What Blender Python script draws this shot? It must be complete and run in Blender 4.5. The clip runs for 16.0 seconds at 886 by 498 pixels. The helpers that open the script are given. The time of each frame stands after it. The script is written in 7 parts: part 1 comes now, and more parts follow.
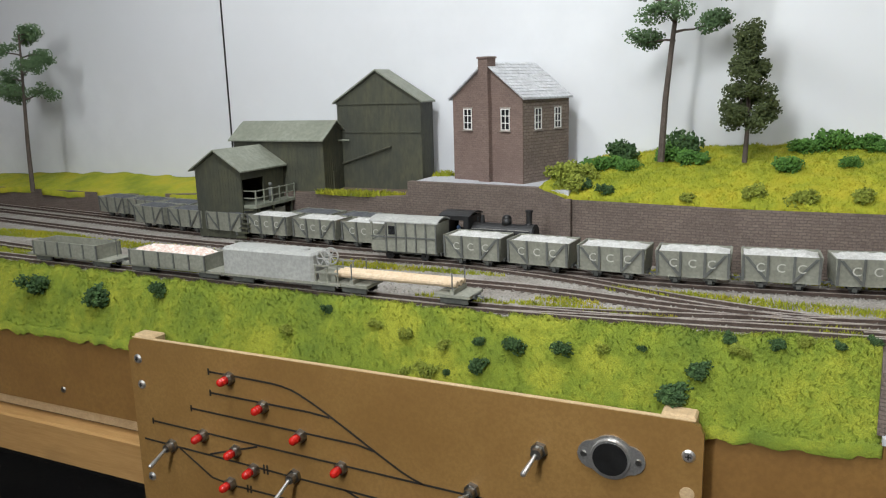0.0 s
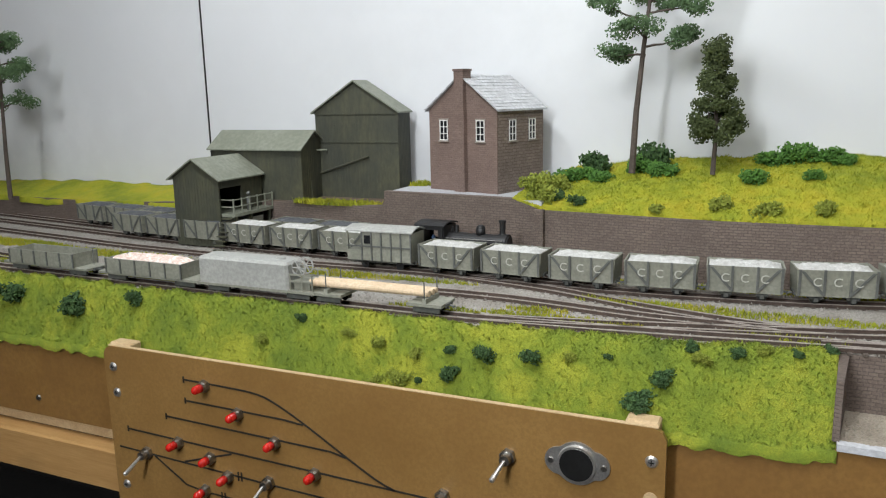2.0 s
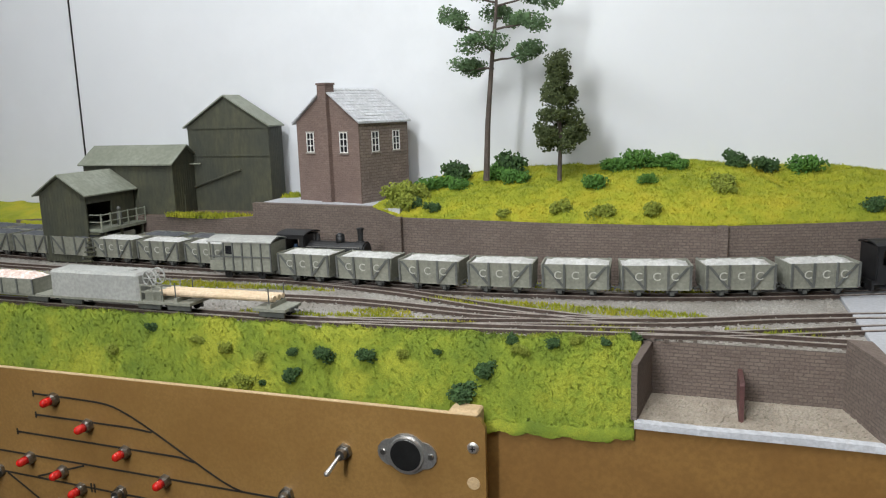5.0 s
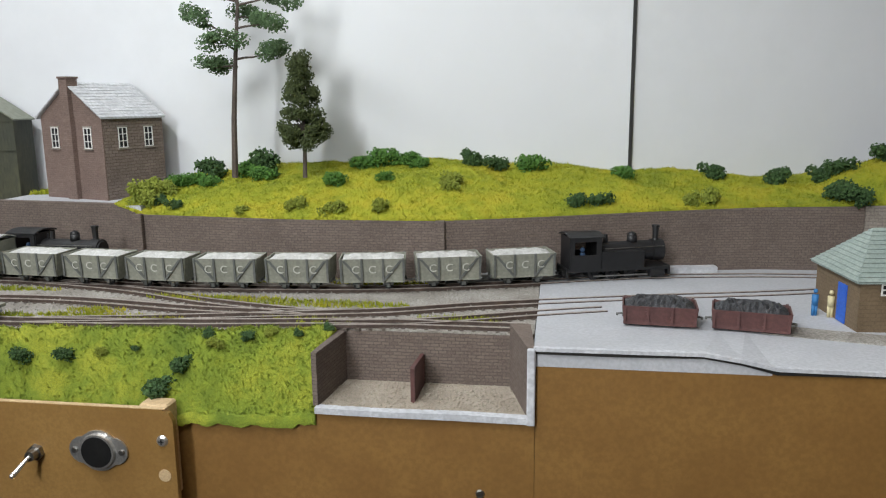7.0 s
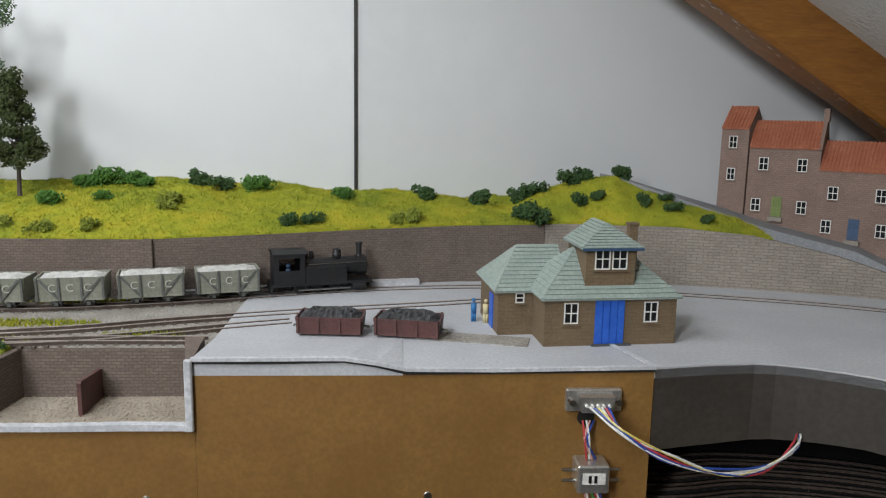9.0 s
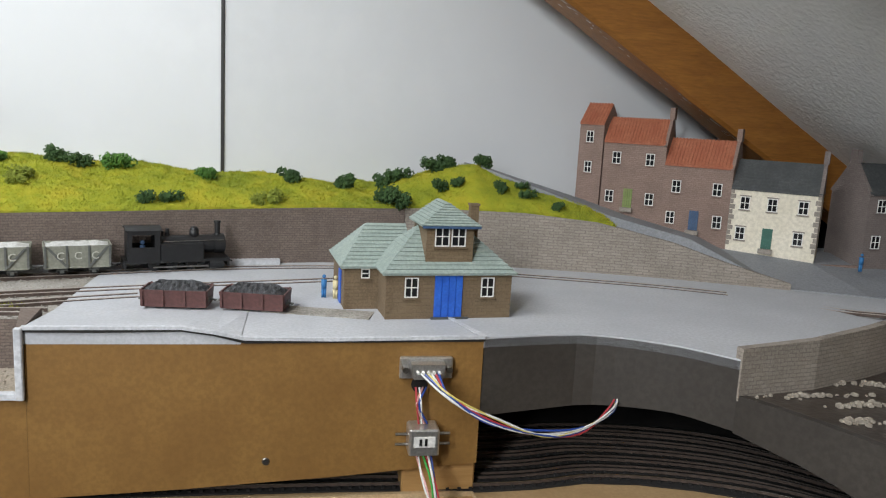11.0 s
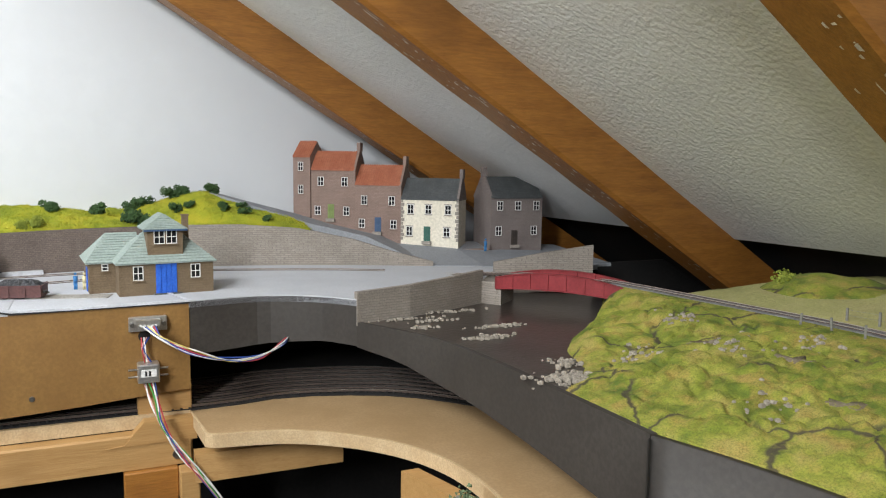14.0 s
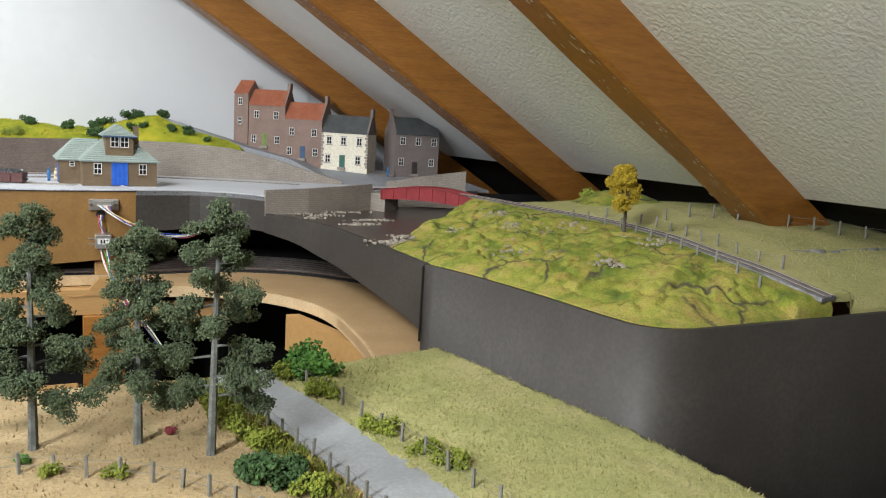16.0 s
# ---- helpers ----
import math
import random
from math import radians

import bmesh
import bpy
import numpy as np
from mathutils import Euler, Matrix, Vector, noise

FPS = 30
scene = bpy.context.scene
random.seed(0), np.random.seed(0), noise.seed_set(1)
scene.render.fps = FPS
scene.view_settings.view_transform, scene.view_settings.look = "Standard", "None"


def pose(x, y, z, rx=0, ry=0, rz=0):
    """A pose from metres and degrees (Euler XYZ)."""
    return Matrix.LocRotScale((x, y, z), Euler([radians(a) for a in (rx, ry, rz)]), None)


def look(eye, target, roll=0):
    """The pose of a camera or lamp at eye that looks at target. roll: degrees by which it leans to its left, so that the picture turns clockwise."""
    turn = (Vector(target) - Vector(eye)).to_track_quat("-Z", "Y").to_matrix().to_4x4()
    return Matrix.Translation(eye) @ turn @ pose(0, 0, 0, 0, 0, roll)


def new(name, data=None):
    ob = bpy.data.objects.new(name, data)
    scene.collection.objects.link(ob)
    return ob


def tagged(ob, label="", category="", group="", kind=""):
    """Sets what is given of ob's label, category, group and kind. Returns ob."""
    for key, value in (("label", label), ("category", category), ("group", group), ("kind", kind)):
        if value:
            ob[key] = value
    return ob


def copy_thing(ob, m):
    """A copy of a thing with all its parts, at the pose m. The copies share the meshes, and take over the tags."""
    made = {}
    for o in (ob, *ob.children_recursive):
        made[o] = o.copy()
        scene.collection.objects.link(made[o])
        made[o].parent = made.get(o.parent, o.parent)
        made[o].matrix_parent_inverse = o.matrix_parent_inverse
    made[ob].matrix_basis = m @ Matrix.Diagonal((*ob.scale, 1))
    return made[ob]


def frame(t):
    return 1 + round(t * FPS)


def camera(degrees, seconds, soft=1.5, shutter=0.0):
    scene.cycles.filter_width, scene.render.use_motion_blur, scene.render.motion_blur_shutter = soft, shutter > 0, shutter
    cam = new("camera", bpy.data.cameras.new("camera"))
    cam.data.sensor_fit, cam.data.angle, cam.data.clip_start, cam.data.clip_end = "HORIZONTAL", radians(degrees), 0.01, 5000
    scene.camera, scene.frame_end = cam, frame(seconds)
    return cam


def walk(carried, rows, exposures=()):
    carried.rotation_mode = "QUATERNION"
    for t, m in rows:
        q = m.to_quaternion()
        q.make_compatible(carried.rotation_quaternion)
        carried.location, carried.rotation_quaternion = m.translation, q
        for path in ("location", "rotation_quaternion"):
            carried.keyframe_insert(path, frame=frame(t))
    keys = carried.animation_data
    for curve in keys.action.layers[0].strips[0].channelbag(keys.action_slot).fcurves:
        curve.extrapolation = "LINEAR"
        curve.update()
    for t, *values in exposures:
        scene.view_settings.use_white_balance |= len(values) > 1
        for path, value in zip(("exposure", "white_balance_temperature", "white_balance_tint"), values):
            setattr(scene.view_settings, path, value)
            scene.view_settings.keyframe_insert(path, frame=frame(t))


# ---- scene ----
cam = camera(60.0, 16.0, soft=1.15)
PATH = [
    (0, (0.0282, -0.0107, 0.1214), (-0.0439, 0.1413, 0.0860), -1.60),
    (0.5, (0.0326, -0.0120, 0.1239), (-0.0390, 0.1404, 0.0888), -1.60),
    (1, (0.0341, -0.0116, 0.1250), (-0.0366, 0.1412, 0.0899), -1.40),
    (1.5, (0.0383, -0.0141, 0.1230), (-0.0316, 0.1393, 0.0888), -1.40),
    (2, (0.0375, -0.0148, 0.1246), (-0.0315, 0.1391, 0.0906), -1.20),
    (2.5, (0.0365, -0.0124, 0.1231), (-0.0319, 0.1418, 0.0894), -1.30),
    (3, (0.0447, -0.0125, 0.1217), (-0.0226, 0.1423, 0.0887), -1.00),
    (3.5, (0.0556, -0.0137, 0.1198), (-0.0079, 0.1427, 0.0866), -1.10),
    (4, (0.0704, -0.0133, 0.1206), (0.0092, 0.1441, 0.0883), -1.10),
    (4.2, (0.0765, -0.0157, 0.1201), (0.0166, 0.1424, 0.0883), -1.20),
    (6.3, (0.1382, -0.0102, 0.1225), (0.0987, 0.1539, 0.0893), -1.00),
    (6.5, (0.1513, -0.0091, 0.1162), (0.1159, 0.1557, 0.0824), -0.60),
    (7, (0.1870, -0.0115, 0.1224), (0.1616, 0.1554, 0.0897), -0.60),
    (7.5, (0.2168, -0.0180, 0.1251), (0.1982, 0.1502, 0.0943), -1.20),
    (8, (0.2448, -0.0273, 0.1256), (0.2380, 0.1417, 0.0949), 0.60),
    (8.5, (0.2645, -0.0368, 0.1311), (0.2670, 0.1324, 0.1000), 1.30),
    (8.7, (0.2733, -0.0396, 0.1311), (0.2792, 0.1296, 0.1012), 1.10),
    (10.8, (0.3088, -0.0625, 0.1220), (0.3365, 0.1050, 0.0943), 3.30),
    (11, (0.3179, -0.0675, 0.1220), (0.3487, 0.0992, 0.0931), 3.10),
    (11.5, (0.3283, -0.0832, 0.1213), (0.3646, 0.0826, 0.0935), 2.70),
    (12, (0.3229, -0.1031, 0.1189), (0.3627, 0.0622, 0.0927), 3.00),
    (12.5, (0.3209, -0.1508, 0.1123), (0.3629, 0.0140, 0.0870), 2.40),
    (13, (0.3371, -0.2309, 0.1093), (0.3892, -0.0691, 0.0826), 1.90),
    (13.5, (0.3469, -0.2844, 0.1134), (0.4114, -0.1266, 0.0908), 1.00),
    (14, (0.3527, -0.3295, 0.1201), (0.4230, -0.1737, 0.1007), 0.80),
    (14.5, (0.3547, -0.3873, 0.1182), (0.4262, -0.2325, 0.0970), 1.90),
    (15, (0.3554, -0.4561, 0.1147), (0.4308, -0.3031, 0.0920), 3.20),
    (15.5, (0.3481, -0.5133, 0.0903), (0.4245, -0.3610, 0.0665), 3.00),
    (16, (0.3556, -0.5775, 0.0890), (0.4304, -0.4250, 0.0623), 3.50),
]
walk(cam, [(t, look(eye, target, roll)) for t, eye, target, roll in PATH],
     exposures=[(0.0, -0.17), (4.2, -0.17), (6.5, -0.2), (7.5, -0.26), (8.5, -0.36), (11.0, 0.0), (12.5, 0.18), (14.0, 0.44), (16.0, 0.48)])

# ---- world, light ----
world = bpy.data.worlds.new("attic")
scene.world = world
world.use_nodes = True
world.node_tree.nodes["Background"].inputs[0].default_value = (0.75, 0.82, 1.0, 1)
world.node_tree.nodes["Background"].inputs[1].default_value = 0.02


def area_lamp(name, eye, target, sx, sy, power, color):
    d = bpy.data.lights.new(name, "AREA")
    d.shape, d.size, d.size_y, d.energy, d.color = "RECTANGLE", sx, sy, power, color
    ob = new(name, d)
    ob.matrix_world = look(eye, target)
    return ob


# Unseen lamp; tree shadows put it upper left, its form is invented.
area_lamp("unseen_light", (-0.30, 0.16, 0.66), (-0.08, 0.48, 0.0), 0.5, 0.08, 4.8, (0.93, 0.965, 0.985))
# Unseen fill lamp, added to brighten the yard by the coal drop.
area_lamp("unseen_light", (0.08, 0.10, 0.50), (0.24, 0.46, 0.0), 0.10, 0.4, 2.0, (0.93, 0.965, 0.985))
# Unseen fill lamp, added in front to brighten the right-hand boards.
area_lamp("unseen_light", (-0.22, -0.72, 0.60), (0.60, 0.0, 0.1), 0.10, 0.6, 16.5, (0.93, 0.965, 0.985))


# ---- materials ----
def node_mat(name):
    m = bpy.data.materials.new(name)
    m.use_nodes = True
    nt = m.node_tree
    return m, nt, nt.nodes["Principled BSDF"]


def ramp(nt, fac, stops):
    r = nt.nodes.new("ShaderNodeValToRGB")
    el = r.color_ramp.elements
    while len(el) < len(stops):
        el.new(0.5)
    for e, (p, c) in zip(el, stops):
        e.position, e.color = p, (*c, 1)
    nt.links.new(fac, r.inputs[0])
    return r.outputs[0]


def tex_noise(nt, scale, detail=4.0, vec=None, rough=0.6):
    n = nt.nodes.new("ShaderNodeTexNoise")
    n.inputs["Scale"].default_value, n.inputs["Detail"].default_value, n.inputs["Roughness"].default_value = scale, detail, rough
    if vec is not None:
        nt.links.new(vec, n.inputs["Vector"])
    return n.outputs[0]


def coords(nt, stretch=None, swirl=None):
    c = nt.nodes.new("ShaderNodeTexCoord").outputs["Object"]
    if stretch:
        mp = nt.nodes.new("ShaderNodeMapping")
        mp.inputs["Scale"].default_value = stretch
        nt.links.new(c, mp.inputs["Vector"])
        c = mp.outputs[0]
    return c


def bumped(nt, bsdf, height, strength, dist):
    b = nt.nodes.new("ShaderNodeBump")
    b.inputs["Strength"].default_value, b.inputs["Distance"].default_value = strength, dist
    nt.links.new(height, b.inputs["Height"])
    nt.links.new(b.outputs[0], bsdf.inputs["Normal"])
    return b


def mix(nt, fac, a, b, mode="MIX"):
    n = nt.nodes.new("ShaderNodeMix")
    n.data_type, n.blend_type = "RGBA", mode
    if isinstance(fac, float):
        n.inputs[0].default_value = fac
    else:
        nt.links.new(fac, n.inputs[0])
    for i, v in ((6, a), (7, b)):
        if isinstance(v, tuple):
            n.inputs[i].default_value = (*v, 1)
        else:
            nt.links.new(v, n.inputs[i])
    return n.outputs[2]


def surface(name, c1, c2, scale=60, fine=600, rough=0.7, metal=0.0, bump=0.3, dist=0.0005, stretch=None, c3=None):
    """Two tones mixed by coarse noise, speckled by fine noise, with a fine relief."""
    m, nt, bs = node_mat(name)
    v = coords(nt, stretch)
    big, small = tex_noise(nt, scale, 5, v), tex_noise(nt, fine, 3, v)
    col = ramp(nt, big, [(0.36, c1), (0.64, c2)])
    dark = tuple(x * 0.72 for x in c1) if c3 is None else c3
    spk = ramp(nt, small, [(0.38, (1, 1, 1)), (0.62, (0, 0, 0))])
    col = mix(nt, mix(nt, 0.55, (0, 0, 0), spk), col, dark)
    nt.links.new(col, bs.inputs["Base Color"])
    bs.inputs["Roughness"].default_value, bs.inputs["Metallic"].default_value = rough, metal
    if bump:
        bumped(nt, bs, small, bump, dist)
    return m


def masonry(name, c1, c2, mortar, w, h, rough=0.85, bump=0.6, joint=0.12):
    """Coursed stone or brick: the courses run level, along x and y alike."""
    m, nt, bs = node_mat(name)
    c = coords(nt)
    sep, com, add = nt.nodes.new("ShaderNodeSeparateXYZ"), nt.nodes.new("ShaderNodeCombineXYZ"), nt.nodes.new("ShaderNodeMath")
    nt.links.new(c, sep.inputs[0])
    nt.links.new(sep.outputs[0], add.inputs[0])
    nt.links.new(sep.outputs[1], add.inputs[1])
    nt.links.new(add.outputs[0], com.inputs[0])
    nt.links.new(sep.outputs[2], com.inputs[1])
    wob = nt.nodes.new("ShaderNodeTexNoise")
    wob.inputs["Scale"].default_value, wob.inputs["Detail"].default_value = 160, 3
    nt.links.new(c, wob.inputs["Vector"])
    shift = nt.nodes.new("ShaderNodeVectorMath")
    shift.operation = "MULTIPLY_ADD"
    shift.inputs[1].default_value = (w * 0.55, h * 0.55, 0)
    nt.links.new(wob.outputs["Color"], shift.inputs[0])
    nt.links.new(com.outputs[0], shift.inputs[2])
    br = nt.nodes.new("ShaderNodeTexBrick")
    nt.links.new(shift.outputs[0], br.inputs["Vector"])
    for k, val in (("Color1", (*c1, 1)), ("Color2", (*c2, 1)), ("Mortar", (*mortar, 1))):
        br.inputs[k].default_value = val
    for k, val in (("Scale", 1.0), ("Mortar Size", h * joint), ("Mortar Smooth", 0.3), ("Brick Width", w), ("Row Height", h)):
        br.inputs[k].default_value = val
    n1, n2 = tex_noise(nt, 35, 5, c), tex_noise(nt, 900, 3, c)
    col = mix(nt, ramp(nt, n1, [(0.35, (0, 0, 0)), (0.7, (0.6, 0.6, 0.6))]), br.outputs[0], tuple(0.62 * x for x in c1))
    col = mix(nt, ramp(nt, n2, [(0.45, (0, 0, 0)), (0.75, (0.5, 0.5, 0.5))]), col, tuple(min(1, 1.35 * x) for x in c2))
    nt.links.new(col, bs.inputs["Base Color"])
    bs.inputs["Roughness"].default_value = rough
    inv = nt.nodes.new("ShaderNodeMath")
    inv.operation = "MULTIPLY_ADD"
    inv.inputs[1].default_value, inv.inputs[2].default_value = -1.0, 1.0
    nt.links.new(br.outputs["Fac"], inv.inputs[0])
    both = nt.nodes.new("ShaderNodeMath")
    both.operation = "MULTIPLY_ADD"
    both.inputs[1].default_value = 0.5
    nt.links.new(n2, both.inputs[0])
    nt.links.new(inv.outputs[0], both.inputs[2])
    bumped(nt, bs, both.outputs[0], bump, 0.0004)
    return m


def grassy(name, stops, scale=14, fine=500, rough=0.95):
    m, nt, bs = node_mat(name)
    c = coords(nt)
    a, b = tex_noise(nt, scale, 6, c, 0.7), tex_noise(nt, fine, 4, c, 0.7)
    col = ramp(nt, a, stops)
    isl = nt.nodes.new("ShaderNodeNewGeometry").outputs["Random Per Island"]
    col = mix(nt, ramp(nt, b, [(0.33, (0.5, 0.5, 0.5)), (0.55, (0, 0, 0))]), col, tuple(0.55 * x for x in stops[0][1]))
    col = mix(nt, ramp(nt, isl, [(0.0, (0, 0, 0)), (1.0, (0.25, 0.25, 0.25))]), col, stops[-1][1])
    nt.links.new(col, bs.inputs["Base Color"])
    bs.inputs["Roughness"].default_value = rough
    bumped(nt, bs, b, 0.9, 0.0012)
    return m


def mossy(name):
    """Cushions of moss: green, yellow and ochre patches, with shade painted dark along irregular clefts."""
    m, nt, bs = node_mat(name)
    c = coords(nt)
    a, b2, f = tex_noise(nt, 34, 3, c, 0.55), tex_noise(nt, 75, 4, c, 0.6), tex_noise(nt, 900, 4, c, 0.7)
    col = ramp(nt, a, [(0.34, (0.11, 0.16, 0.016)), (0.45, (0.215, 0.25, 0.024)), (0.54, (0.33, 0.335, 0.050)), (0.66, (0.41, 0.33, 0.085))])
    col = mix(nt, ramp(nt, b2, [(0.50, (0, 0, 0)), (0.70, (0.75, 0.75, 0.75))]), col, (0.44, 0.29, 0.075))
    col = mix(nt, ramp(nt, b2, [(0.26, (0.7, 0.7, 0.7)), (0.42, (0, 0, 0))]), col, (0.085, 0.14, 0.014))
    col = mix(nt, ramp(nt, f, [(0.34, (0.6, 0.6, 0.6)), (0.58, (0, 0, 0))]), col, (0.07, 0.09, 0.012))
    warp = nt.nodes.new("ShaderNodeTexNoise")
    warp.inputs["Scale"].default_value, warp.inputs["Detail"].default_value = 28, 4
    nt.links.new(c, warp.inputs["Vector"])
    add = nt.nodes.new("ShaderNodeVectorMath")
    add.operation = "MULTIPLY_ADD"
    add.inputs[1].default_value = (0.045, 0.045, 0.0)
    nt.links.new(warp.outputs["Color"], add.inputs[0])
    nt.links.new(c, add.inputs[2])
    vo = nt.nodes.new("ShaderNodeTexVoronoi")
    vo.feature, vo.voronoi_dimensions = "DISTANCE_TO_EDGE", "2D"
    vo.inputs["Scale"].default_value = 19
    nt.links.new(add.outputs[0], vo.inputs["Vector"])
    # Dark lines put the shade of the clefts into the moss colour.
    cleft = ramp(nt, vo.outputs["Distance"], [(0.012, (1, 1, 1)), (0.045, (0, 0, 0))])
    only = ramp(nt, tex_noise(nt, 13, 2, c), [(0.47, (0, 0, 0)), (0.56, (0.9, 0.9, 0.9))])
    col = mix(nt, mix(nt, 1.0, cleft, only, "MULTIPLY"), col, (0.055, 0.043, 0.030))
    nt.links.new(col, bs.inputs["Base Color"])
    bs.inputs["Roughness"].default_value = 0.95
    bumped(nt, bs, f, 0.9, 0.0012)
    return m


def leafy(name, dark, light, rough=0.8):
    m, nt, bs = node_mat(name)
    isl = nt.nodes.new("ShaderNodeNewGeometry").outputs["Random Per Island"]
    n = tex_noise(nt, 160, 3, coords(nt))
    col = mix(nt, 0.5, ramp(nt, isl, [(0.0, dark), (1.0, light)]), ramp(nt, n, [(0.3, dark), (0.7, light)]))
    nt.links.new(col, bs.inputs["Base Color"])
    bs.inputs["Roughness"].default_value = rough
    return m


def woody(name, c1, c2, along=(6, 60, 60), rough=0.55, bump=0.2):
    m, nt, bs = node_mat(name)
    v = coords(nt, along)
    n = tex_noise(nt, 3.0, 6, v, 0.65)
    w = tex_noise(nt, 14.0, 4, v)
    spots = tex_noise(nt, 9, 2, coords(nt))
    col = mix(nt, 0.4, ramp(nt, n, [(0.3, c1), (0.7, c2)]), ramp(nt, w, [(0.35, c1), (0.65, c2)]))
    col = mix(nt, ramp(nt, spots, [(0.60, (0, 0, 0)), (0.75, (0.5, 0.5, 0.5))]), col, tuple(0.5 * x for x in c1))
    nt.links.new(col, bs.inputs["Base Color"])
    bs.inputs["Roughness"].default_value = rough
    bumped(nt, bs, w, bump, 0.0008)
    return m


